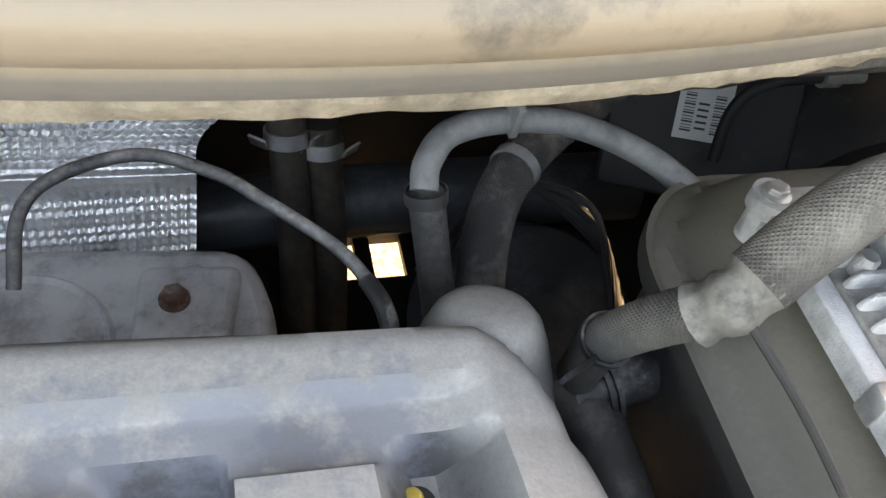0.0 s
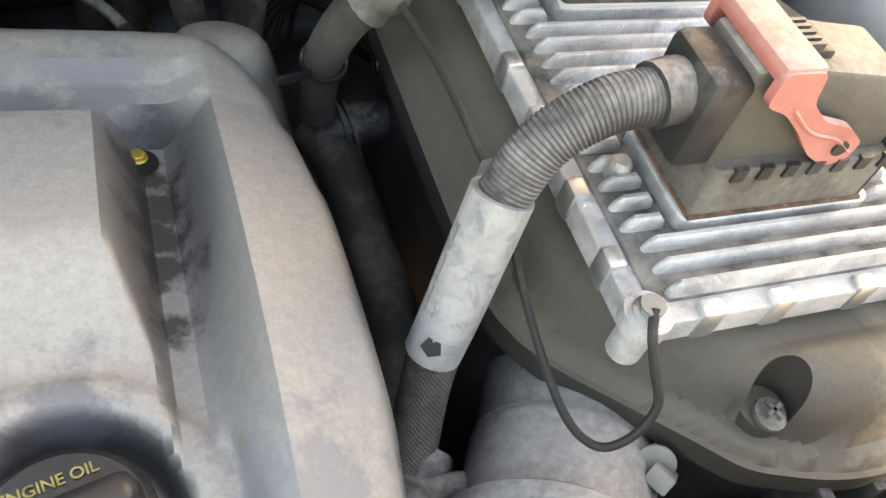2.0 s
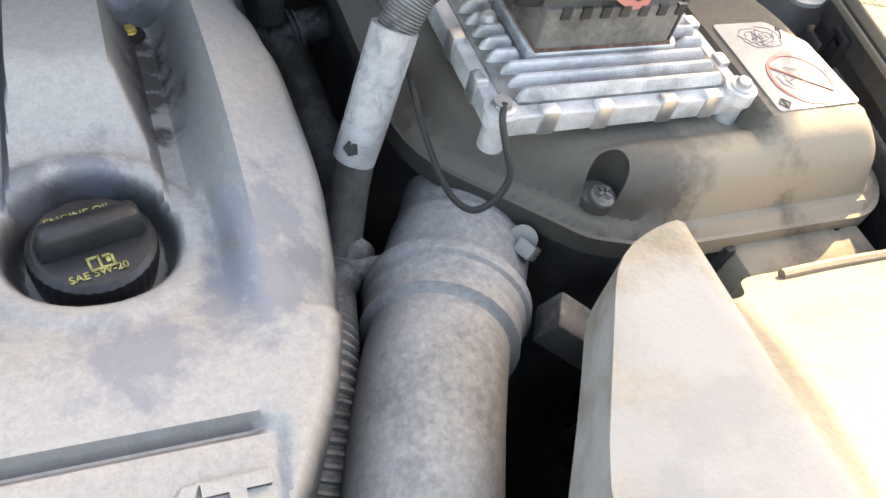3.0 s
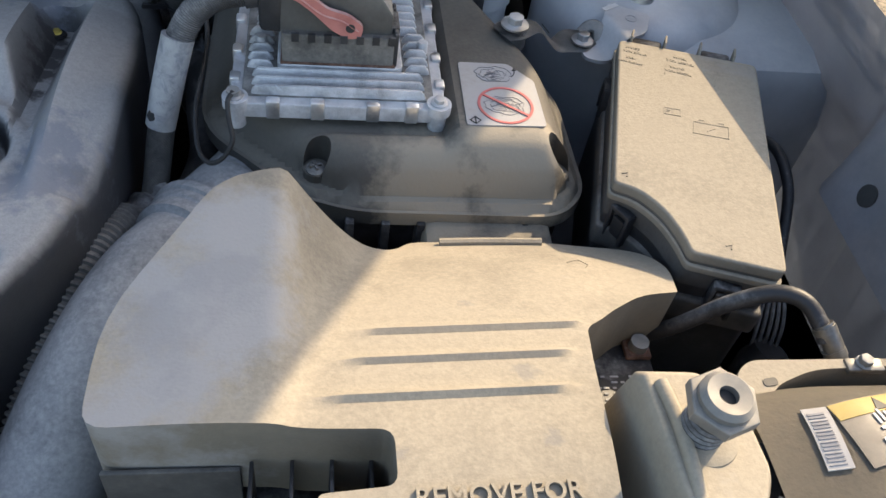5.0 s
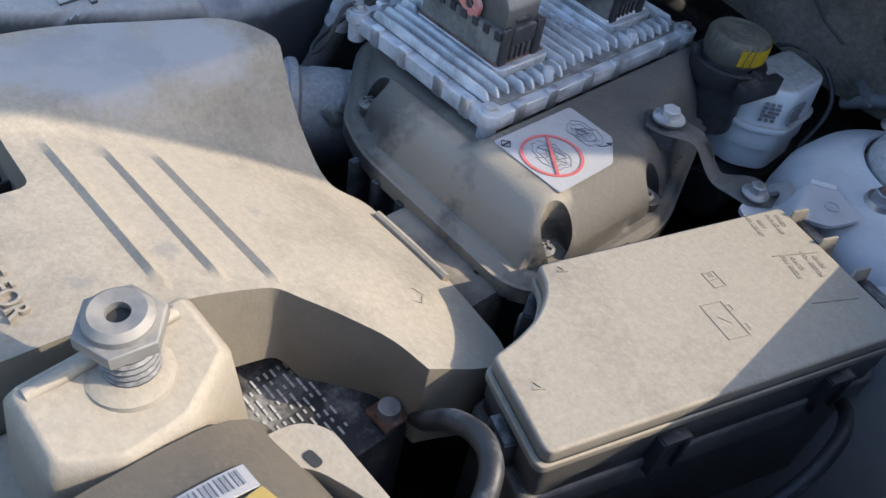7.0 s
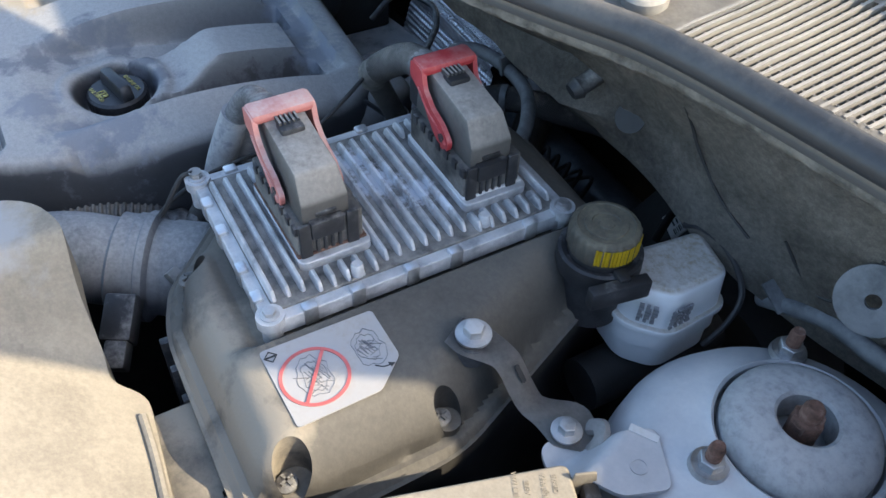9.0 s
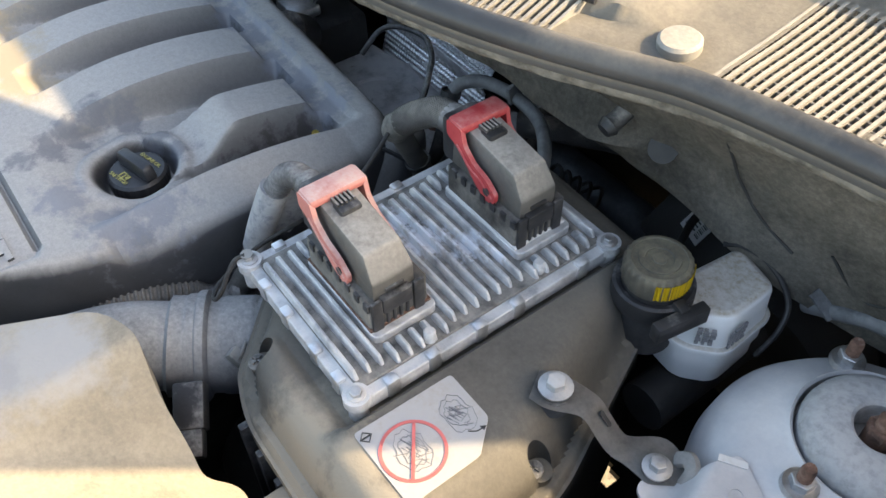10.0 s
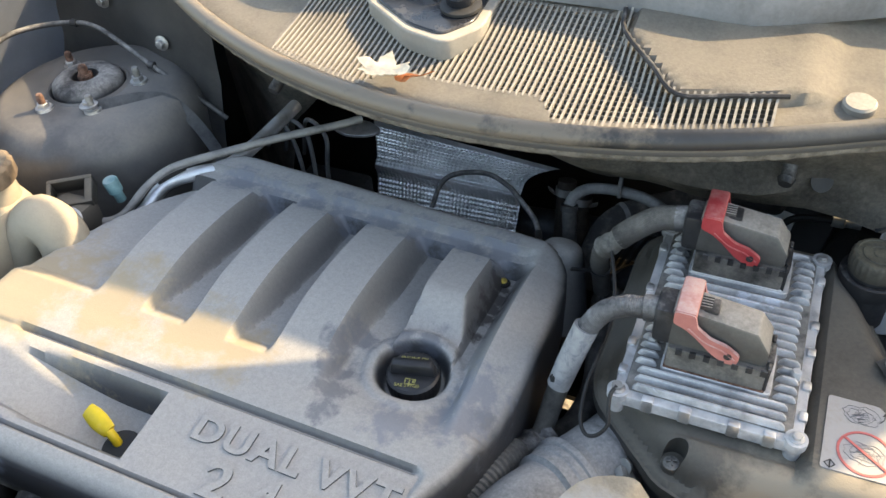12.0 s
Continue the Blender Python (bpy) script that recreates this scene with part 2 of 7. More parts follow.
def stain_or_light(m, places, colour, size=45.0, most=0.85):
    """Ragged patches, each at (x, y, z, radius): wiped or oily marks, some painted sun or shade."""
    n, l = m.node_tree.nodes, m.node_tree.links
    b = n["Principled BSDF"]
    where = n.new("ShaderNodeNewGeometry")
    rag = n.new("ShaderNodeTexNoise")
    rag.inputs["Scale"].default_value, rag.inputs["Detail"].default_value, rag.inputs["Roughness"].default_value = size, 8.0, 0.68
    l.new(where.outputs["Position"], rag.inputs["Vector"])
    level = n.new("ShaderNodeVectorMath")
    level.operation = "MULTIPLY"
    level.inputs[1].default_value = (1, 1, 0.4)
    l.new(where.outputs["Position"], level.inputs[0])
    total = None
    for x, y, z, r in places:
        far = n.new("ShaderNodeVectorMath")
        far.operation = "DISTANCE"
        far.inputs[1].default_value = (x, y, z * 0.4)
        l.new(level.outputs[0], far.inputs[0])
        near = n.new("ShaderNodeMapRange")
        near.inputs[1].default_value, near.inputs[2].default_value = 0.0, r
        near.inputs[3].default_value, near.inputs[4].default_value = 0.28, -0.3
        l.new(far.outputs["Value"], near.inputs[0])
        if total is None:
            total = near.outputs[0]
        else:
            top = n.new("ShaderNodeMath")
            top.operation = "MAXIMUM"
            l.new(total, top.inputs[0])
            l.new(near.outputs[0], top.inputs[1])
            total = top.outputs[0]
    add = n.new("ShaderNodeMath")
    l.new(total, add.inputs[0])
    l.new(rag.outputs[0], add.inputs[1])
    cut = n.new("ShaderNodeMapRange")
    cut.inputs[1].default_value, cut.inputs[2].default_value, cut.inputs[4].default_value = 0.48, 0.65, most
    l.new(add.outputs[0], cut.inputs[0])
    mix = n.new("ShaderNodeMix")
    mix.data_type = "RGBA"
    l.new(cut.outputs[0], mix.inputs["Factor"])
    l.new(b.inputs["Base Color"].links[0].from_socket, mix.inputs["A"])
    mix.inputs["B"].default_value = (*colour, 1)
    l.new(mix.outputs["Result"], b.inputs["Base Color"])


stain_or_light(COVER, [(-0.045, -0.245, 0.92, 0.036), (-0.036, -0.268, 0.92, 0.04), (-0.030, -0.292, 0.92, 0.042), (-0.024, -0.314, 0.92, 0.034), (-0.033, -0.224, 0.91, 0.034), (-0.002, -0.212, 0.91, 0.032), (0.03, -0.205, 0.91, 0.032), (0.105, -0.27, 0.9, 0.025), (0.02, -0.075, 0.9, 0.03)], (0.095, 0.105, 0.13), 60.0, 0.62)
# blue-grey tint on the right strip, the front edge and the rear groove
stain_or_light(COVER, [(0.036, -0.306, 0.92, 0.05), (0.09, -0.25, 0.91, 0.06), (0.086, -0.282, 0.91, 0.06), (-0.30, -0.44, 0.9, 0.06), (-0.36, -0.435, 0.9, 0.06)] + [(-0.27 + 0.045 * k, -0.070, 0.90, 0.05) for k in range(8)], (0.17, 0.185, 0.22), 70.0, 0.7)
stain_or_light(COVER, [(0.0605, -0.10, 0.889, 0.03), (0.061, -0.116, 0.889, 0.03), (0.0615, -0.132, 0.889, 0.03), (0.062, -0.15, 0.889, 0.028), (0.062, -0.175, 0.889, 0.022)], (0.035, 0.03, 0.03), 70.0, 0.85)
# tan where the wedge of sun falls: sunlight put into the cover's colour
stain_or_light(COVER, [(-0.36, -0.29, 0.92, 0.16), (-0.26, -0.30, 0.92, 0.13), (-0.16, -0.29, 0.92, 0.11)], (0.32, 0.262, 0.172), 20.0, 0.8)
# tan over the lid's nose brightens its sunlit part: painted sunlight
stain_or_light(BOX, [(0.33, -0.27, 0.91, 0.09), (0.41, -0.27, 0.91, 0.09), (0.38, -0.24, 0.92, 0.06)], (0.36, 0.31, 0.235), 14.0, 0.7)
# grey over the wing paints in the cool tone of its shade
stain_or_light(TAN, [(0.20, -0.42, 0.95, 0.11), (0.19, -0.46, 0.95, 0.09), (0.22, -0.36, 0.95, 0.08)], (0.325, 0.32, 0.315), 14.0, 0.85)
stain_or_light(TAN, [(0.215, -0.40, 0.955, 0.05), (0.185, -0.43, 0.95, 0.05), (0.20, -0.46, 0.94, 0.035)], (0.25, 0.245, 0.245), 40.0, 0.55)
stain_or_light(TAN, [(0.365, -0.459, 0.96, 0.013), (0.30, -0.505, 0.96, 0.012), (0.37, -0.50, 0.966, 0.012), (0.345, -0.40, 0.93, 0.010)], (0.2, 0.19, 0.175), 90.0, 0.6)
# tan tint along the seal up to about x = 0.1
stain_or_light(SEALTOP, [(-0.62 + 0.07 * k, -0.091 + 0.075 * ((-0.64 + 0.07 * k) / 0.3) ** 2, 1.08, 0.17) for k in range(11)], (0.21, 0.176, 0.135), 30.0, 0.8)
stain_or_light(CAST, [(0.265, -0.115, 0.94, 0.035), (0.29, -0.095, 0.94, 0.03), (0.24, -0.12, 0.94, 0.03), (0.31, -0.085, 0.94, 0.025)], (0.74, 0.79, 0.86), 120.0, 0.8)
stain_or_light(GROOVE, [(0.265, -0.115, 0.94, 0.035), (0.29, -0.095, 0.94, 0.03), (0.24, -0.12, 0.94, 0.03)], (0.6, 0.65, 0.72), 120.0, 0.7)


# shapes
def finish(name, bm, mat, smooth=38):
    bmesh.ops.recalc_face_normals(bm, faces=bm.faces)
    for f in bm.faces:
        f.smooth = len(f.verts) < 7
    for e in bm.edges:
        if len(e.link_faces) == 2 and e.calc_face_angle(0) > radians(smooth):
            e.smooth = False
    me = bpy.data.meshes.new(name)
    bm.to_mesh(me)
    bm.free()
    me.materials.append(mat)
    return new(name, me)


def part(name, bm, mat, parent, label=""):
    """One mesh under a thing or a part; its points are given in the world."""
    ob = finish(name, bm, mat)
    ob.parent = parent
    ob.matrix_parent_inverse = Matrix.Translation(parent.location).inverted() if parent.type == "EMPTY" else Matrix.Identity(4)
    return tagged(ob, label)


def thing(name, label, category, at, group=""):
    ob = new(name)
    ob.location = at
    ob.empty_display_size = 0.02
    return tagged(ob, label, category, group)


def solid(name, bm, mat, label, category, group=""):
    return tagged(finish(name, bm, mat), label, category, group)


def structure(name, bm, mat, label):
    return tagged(finish(name, bm, mat), label, "", "", "structure")


def bevel(bm, width, segments=2, angle=30):
    edges = [e for e in bm.edges if len(e.link_faces) == 2 and e.calc_face_angle(0) > radians(angle)]
    bmesh.ops.bevel(bm, geom=edges, offset=width, segments=segments, profile=0.5, affect="EDGES", clamp_overlap=True)


def box(x0, x1, y0, y1, z0, z1, round_=0.0, m=None, taper=1.0, bm=None):
    bm2 = bmesh.new()
    bmesh.ops.create_cube(bm2, size=1.0)
    for v in bm2.verts:
        k = taper if v.co.z > 0 else 1.0
        v.co = Vector(((x0 + x1) / 2 + v.co.x * (x1 - x0) * k, (y0 + y1) / 2 + v.co.y * (y1 - y0) * k, (z0 + z1) / 2 + v.co.z * (z1 - z0)))
    if round_:
        bevel(bm2, round_)
    if m is not None:
        bm2.transform(m)
    return merged(bm, bm2)


def merged(bm, other):
    if bm is None:
        return other
    me = bpy.data.meshes.new("tmp")
    other.to_mesh(me)
    other.free()
    bm.from_mesh(me)
    bpy.data.meshes.remove(me)
    return bm


def rounded(points, radius, steps=5):
    """An outline with its corners rounded; radius: one, or one a corner."""
    out, n = [], len(points)
    for i, p in enumerate(points):
        r = radius[i] if isinstance(radius, (list, tuple)) else radius
        p, a, b = Vector(p), Vector(points[i - 1]), Vector(points[(i + 1) % n])
        da, db = (a - p), (b - p)
        r = min(r, da.length * 0.49, db.length * 0.49)
        if r <= 0:
            out.append(p)
            continue
        s, e = p + da.normalized() * r, p + db.normalized() * r
        for k in range(steps + 1):
            t = k / steps
            out.append(s * (1 - t) ** 2 + p * 2 * t * (1 - t) + e * t * t)
    return out


def prism(outline, z0, z1, round_=0.0, m=None, bm=None, inset=0.0):
    """An outline in x, y raised from z0 to z1."""
    b = bmesh.new()
    f = b.faces.new([b.verts.new((p[0], p[1], z0)) for p in outline])
    up = bmesh.ops.extrude_face_region(b, geom=[f])
    verts = [v for v in up["geom"] if isinstance(v, bmesh.types.BMVert)]
    c = sum((v.co for v in verts), Vector()) / len(verts)
    for v in verts:
        v.co.z = z1
        if inset:
            d = v.co - c
            d.z = 0
            v.co -= d.normalized() * inset
    bmesh.ops.recalc_face_normals(b, faces=b.faces)
    if round_:
        rim = [e for e in b.edges if all(abs(v.co.z - z1) < 1e-6 for v in e.verts)]
        bmesh.ops.bevel(b, geom=rim, offset=round_, segments=3, profile=0.5, affect="EDGES", clamp_overlap=True)
    if m is not None:
        b.transform(m)
    return merged(bm, b)


def sheet(outline, height, xs, ys, skirt=None, thick=None):
    """A surface over an outline, cut at xs and ys, with the height z = height(x, y); skirt: down to a height or by height(x, y); thick: a back face."""
    b = bmesh.new()
    b.faces.new([b.verts.new((p[0], p[1], 0)) for p in outline])
    for axis, cuts in ((0, xs), (1, ys)):
        for c in cuts:
            at, way = [0, 0, 0], [0, 0, 0]
            at[axis], way[axis] = c, 1
            bmesh.ops.bisect_plane(b, geom=b.verts[:] + b.edges[:] + b.faces[:], plane_co=at, plane_no=way)
    for v in b.verts:
        v.co.z = height(v.co.x, v.co.y)
    if b.faces[:][0].normal.z < 0:
        bmesh.ops.reverse_faces(b, faces=b.faces)
    b.normal_update()
    if skirt is not None:
        rim = [e for e in b.edges if len(e.link_faces) == 1]
        for share in (0.06, 1.0):
            down = bmesh.ops.extrude_edge_only(b, edges=rim)
            rim = [e for e in down["geom"] if isinstance(e, bmesh.types.BMEdge)]
            for v in down["geom"]:
                if isinstance(v, bmesh.types.BMVert):
                    v.co.z += ((skirt(v.co.x, v.co.y) if callable(skirt) else skirt) - v.co.z) * share
    if thick:
        bmesh.ops.solidify(b, geom=b.faces[:], thickness=thick)
    return b


def smoothed(points, steps=8):
    """A smooth line through points (Catmull-Rom)."""
    p = [Vector(q) for q in points]
    p = [p[0] * 2 - p[1]] + p + [p[-1] * 2 - p[-2]]
    out = []
    for i in range(1, len(p) - 2):
        for k in range(steps):
            t = k / steps
            a, b, c, d = p[i - 1 : i + 3]
            out.append(0.5 * (2 * b + (c - a) * t + (2 * a - 5 * b + 4 * c - d) * t * t + (3 * b - a - 3 * c + d) * t ** 3))
    return out + [p[-2]]


def tube(points, radius, seg=12, steps=8, ring=0.0, pitch=0.004, flat=1.0, bm=None, cap=True):
    """A hose along points; ring: depth of corrugations, pitch apart; radius: one, or a function of the share of the length."""
    line = smoothed(points, steps)
    if ring:
        fine, step, left = [line[0]], pitch / 4, pitch / 4
        for a, b2 in zip(line, line[1:]):
            long, at = (b2 - a).length, 0.0
            while long - at >= left:
                at += left
                fine.append(a.lerp(b2, at / long))
                left = step
            left -= long - at
        line = fine
    b = bmesh.new()
    uv = b.loops.layers.uv.new("UVMap")
    length, run = [0.0], 0.0
    for a, c in zip(line, line[1:]):
        run += (c - a).length
        length.append(run)
    side, rows = None, []
    for i, p in enumerate(line):
        ahead = (line[min(i + 1, len(line) - 1)] - line[max(i - 1, 0)]).normalized()
        if side is None:
            side = ahead.orthogonal().normalized()
        side = (side - ahead * side.dot(ahead)).normalized()
        up = ahead.cross(side)
        r = radius(length[i] / run) if callable(radius) else radius
        if ring:
            r += ring * (0.5 if i % 4 in (0, 1) else -0.5)
        rows.append([b.verts.new(p + (side * math.cos(a) + up * math.sin(a) * flat) * r) for a in (2 * math.pi * k / seg for k in range(seg))])
    for i in range(len(rows) - 1):
        for k in range(seg):
            f = b.faces.new((rows[i][k], rows[i][(k + 1) % seg], rows[i + 1][(k + 1) % seg], rows[i + 1][k]))
            r = radius(0) if callable(radius) else radius
            for loop, (u, w) in zip(f.loops, ((k, i), (k + 1, i), (k + 1, i + 1), (k, i + 1))):
                loop[uv].uv = (u / seg * 2 * math.pi * r, length[w])
    if cap:
        b.faces.new(rows[0][::-1])
        b.faces.new(rows[-1])
    return merged(bm, b)


def lathe(profile, at=(0, 0, 0), axis=(0, 0, 1), seg=24, ribs=0, rib=0.0, bm=None):
    """A profile of (radius, height) turned round an axis; ribs: grips round the outer wall."""
    b = bmesh.new()
    top = max(r for r, _ in profile)
    if ribs:
        seg = ribs * 4
    rows = []
    for r, z in profile:
        row = []
        for k in range(seg):
            a = 2 * math.pi * k / seg
            rr = r + (rib if ribs and k % 4 in (0, 1) and r > top * 0.97 else 0)
            row.append(b.verts.new((rr * math.cos(a), rr * math.sin(a), z)))
        rows.append(row)
    for p, q in zip(rows, rows[1:]):
        for k in range(seg):
            b.faces.new((p[k], p[(k + 1) % seg], q[(k + 1) % seg], q[k]))
    b.faces.new(rows[0][::-1])
    b.faces.new(rows[-1])
    turn = Vector((0, 0, 1)).rotation_difference(Vector(axis)).to_matrix().to_4x4()
    b.transform(Matrix.Translation(at) @ turn)
    return merged(bm, b)


def ring_shape(profile, at, axis=(0, 0, 1), seg=32, bm=None):
    """A closed profile turned round an axis: a washer or a seat with a hole."""
    b = bmesh.new()
    rows = [[b.verts.new((r * math.cos(2 * math.pi * k / seg), r * math.sin(2 * math.pi * k / seg), z)) for k in range(seg)] for r, z in profile]
    for p, q in zip(rows, rows[1:] + rows[:1]):
        for k in range(seg):
            b.faces.new((p[k], p[(k + 1) % seg], q[(k + 1) % seg], q[k]))
    turn = Vector((0, 0, 1)).rotation_difference(Vector(axis)).to_matrix().to_4x4()
    b.transform(Matrix.Translation(at) @ turn)
    return merged(bm, b)


def hexagon(r, turn=0.0):
    return [(r * math.cos(radians(60 * k + turn)), r * math.sin(radians(60 * k + turn))) for k in range(6)]


def bolt_head(at, r=0.006, h=0.005, axis=(0, 0, 1), washer=1.7, turn=10):
    turned = Vector((0, 0, 1)).rotation_difference(Vector(axis)).to_matrix().to_4x4()
    place = Matrix.Translation(at) @ turned
    b = lathe([(r * washer, 0), (r * washer, r * 0.25), (r * 1.05, r * 0.4)], at, axis, 20)
    return prism(hexagon(r, turn), r * 0.35, r * 0.35 + h, r * 0.15, place, b)


def lettering(text, size, place, depth, parent, mat, name="lettering", spacing=1.0, squeeze=1.0, bold=0.012):
    """Raised words; place: the pose of the left end of the base line, x along the words, z out of the surface."""
    cu = bpy.data.curves.new(name, "FONT")
    cu.body, cu.size, cu.extrude, cu.space_character = text, size, depth / 2, spacing
    cu.offset = size * bold
    ob = new(name, cu)
    me = bpy.data.meshes.new_from_object(ob.evaluated_get(bpy.context.evaluated_depsgraph_get()))
    bpy.data.objects.remove(ob)
    bpy.data.curves.remove(cu)
    me.transform(place @ Matrix.Diagonal((squeeze, 1, 1, 1)) @ Matrix.Translation((0, 0, depth / 2)))
    b = bmesh.new()
    b.from_mesh(me)
    bpy.data.meshes.remove(me)
    if name != "letter":
        return part(name, b, mat, parent)
    # each raised letter by itself
    left = set(b.verts)
    while left:
        todo = [left.pop()]
        island = set(todo)
        while todo:
            for e in todo.pop().link_edges:
                for v in e.verts:
                    if v in left:
                        left.remove(v)
                        island.add(v)
                        todo.append(v)
        one, to = bmesh.new(), {}
        for v in sorted(island, key=lambda v: v.index):
            to[v] = one.verts.new(v.co)
        for face in b.faces:
            if face.verts[0] in island:
                one.faces.new([to[v] for v in face.verts])
        part(name, one, mat, parent)
    b.free()


def ease(a, b, v):
    t = min(1.0, max(0.0, (v - a) / (b - a)))
    return t * t * (3 - 2 * t)


def within(v, a, b, soft):
    return ease(a, a + soft, v) * (1 - ease(b - soft, b, v))


def flank(v, a, b, soft, other):
    """Like within, with straight sides, each of its own width."""
    rise, fall = min(1.0, max(0.0, (v - a) / soft)), min(1.0, max(0.0, (b - v) / other))
    return (0.75 * rise + 0.25 * ease(0, 1, rise)) * (0.75 * fall + 0.25 * ease(0, 1, fall))



def edge_distance(x, y, outline):
    best = 9.0
    for p, q in zip(outline, outline[1:] + outline[:1]):
        dx, dy = q[0] - p[0], q[1] - p[1]
        t = max(0.0, min(1.0, ((x - p[0]) * dx + (y - p[1]) * dy) / (dx * dx + dy * dy + 1e-12)))
        best = min(best, math.hypot(x - p[0] - t * dx, y - p[1] - t * dy))
    return best


def spaced(a, b, step):
    n = max(1, round((b - a) / step))
    return [a + (b - a) * k / n for k in range(n + 1)]


# ground and body
def seal_y(x):
    """The line of the cowl's front edge."""
    if x > 0.35:
        return -0.0093 + 0.17 * (x - 0.35) + 0.01 * (1 - math.exp((0.35 - x) / 0.03))
    return -0.1 + 0.075 * ((x - 0.02) / 0.3) ** 2


b = bmesh.new()
bmesh.ops.create_grid(b, x_segments=8, y_segments=8, size=400)
structure("ground", b, GROUND, "dry sunlit gravel under the car")

def felt_rows(x):
    """The felt's face at x, from under the seal down: (y, z) of seven points."""
    s = seal_y(x)
    low = ease(0.22, 0.40, -x)
    drop = [(s + 0.026, 1.05), (s + 0.05, 1.032 - 0.012 * low), (s + 0.075, 1.012 - 0.03 * low), (s + 0.10 - 0.004 * low, 0.993 - 0.05 * low), (s + 0.125 - 0.014 * low, 0.97 - 0.065 * low), (s + 0.15 - 0.03 * low, 0.955 - 0.095 * low), (s + 0.17 - 0.04 * low, 0.945 - 0.13 * low - 0.2 * ease(0.33, 0.42, -x))]
    # behind the engine it reaches further back and down
    under = ease(0.03, 0.10, x)
    for k, (y, z) in ((4, (0.030, 0.962)), (5, (0.062, 0.932)), (6, (0.098, 0.900))):
        drop[k] = (drop[k][0] + (y - drop[k][0]) * under, drop[k][1] + (z - drop[k][1]) * under)
    right, wide = ease(0.265, 0.325, x), 1.5 - 0.5 * ease(0.31, 0.40, x)
    steep = ((0.020, 1.052), (0.032, 1.025), (0.041, 0.998), (0.048, 0.975), (0.053, 0.95), (0.056, 0.925), (0.058, 0.905))
    short = 1 - 0.2 * (1 - ease(0.36, 0.45, x))
    drop = [(y + (s + o * wide - y) * right, z + (1.052 - (1.052 - h) * short - z) * right) for (y, z), (o, h) in zip(drop, steep)]
    return [(y + 0.003 * math.sin(x * 31 + z * 40), z + 0.003 * math.sin(x * 47)) for y, z in drop]


b = bmesh.new()
rows = []
for x in spaced(-0.72, 0.72, 0.012):
    drop = felt_rows(x)
    row = []
    for (y0, z0), (y1, z1) in zip(drop, drop[1:]):
        for f in (0.0, 0.33, 0.67):
            y, z = y0 + (y1 - y0) * f, z0 + (z1 - z0) * f
            lump = 0.0025 * noise.noise(Vector((x * 22, z * 26, 3.0))) + 0.0018 * noise.noise(Vector((x * 70, z * 80, 9.0)))
            row.append(b.verts.new((x, y + lump, z + lump)))
    row.append(b.verts.new((x, *drop[-1])))
    rows.append(row)
for p, q in zip(rows, rows[1:]):
    for k in range(len(p) - 1):
        b.faces.new((p[k], q[k], q[k + 1], p[k + 1]))
bmesh.ops.solidify(b, geom=b.faces[:], thickness=-0.012)
structure("wall_rear", b, FELT, "dark felt insulation on the firewall under the cowl")
structure("bulkhead", box(-0.73, 0.73, 0.335, 0.35, 0.5, 1.04), DARK, "black steel bulkhead behind the engine")


def fender(side):
    """The inner wing; on the right a flat panel hangs nearer to the bay, with its lower edge free."""
    b = bmesh.new()
    line = [(0.655, 1.015), (0.662, 1.0), (0.672, 0.975), (0.69, 0.945), (0.692, 0.925), (0.70, 0.898), (0.71, 0.888), (0.725, 0.84), (0.735, 0.7), (0.735, 0.5)]
    hung = [(0.672, 1.015), (0.669, 1.0), (0.663, 0.975), (0.655, 0.95), (0.648, 0.928), (0.638, 0.898), (0.648, 0.890), (0.71, 0.86), (0.735, 0.7), (0.735, 0.5)]
    near = lambda y, k: line[k][0] + (hung[k][0] - line[k][0]) * ease(-0.21, -0.265, y) if side > 0 else line[k][0]
    drop = lambda y, k: line[k][1] + (hung[k][1] - line[k][1]) * ease(-0.21, -0.265, y) if side > 0 else line[k][1]
    rows = [[b.verts.new((side * (near(y, k) + 0.03 * ease(-0.35, -0.75, y)), y, drop(y, k) - 0.05 * ease(-0.35, -0.8, y) + (0.09 * ease(-0.08, 0.02, y) * ease(0.9, 1.0, z) if side < 0 else 0.0))) for k, (x, z) in enumerate(line)] for y in spaced(-0.95, -0.28, 0.04) + spaced(-0.27, -0.20, 0.008) + spaced(-0.18, 0.4, 0.04)]
    for p, q in zip(rows, rows[1:]):
        for k in range(len(p) - 1):
            b.faces.new((p[k], q[k], q[k + 1], p[k + 1]))
    bmesh.ops.solidify(b, geom=b.faces[:], thickness=0.008 * side)
    return b


wing_panel = structure("wall_right", fender(1), PAINT, "grey painted inner wing of the car")
for y, z in ((-0.296, 0.927), (-0.105, 0.985)):
    part("drain_hole", lathe([(0.0, 0), (0.0085, 0), (0.0085, 0.0012), (0.0, 0.0014)], ((0.6475 if y < -0.2 else 0.666), y, z), (-0.95, 0, 0.3), 20), INK, wing_panel, "dark round hole in the panel")
structure("wall_left", fender(-1), PAINT, "grey painted inner wing of the car")
for x0, x1, y0, y1 in ((-0.74, 0.075, -0.75, 0.36), (0.075, 0.74, -0.75, 0.05), (0.075, 0.345, 0.075, 0.10), (0.075, 0.345, 0.10, 0.285), (0.165, 0.345, 0.285, 0.36), (0.36, 0.74, 0.05, 0.36), (0.345, 0.36, 0.07, 0.36), (0.118, 0.134, 0.285, 0.36)):
    structure("floor", box(x0, x1, y0, y1, 0.50, 0.51), DARK, "black splash guard under the engine")
structure("wall_front", box(-0.72, 0.72, -0.75, -0.72, 0.5, 0.86, 0.01), DARK, "black radiator carrier across the nose of the car")

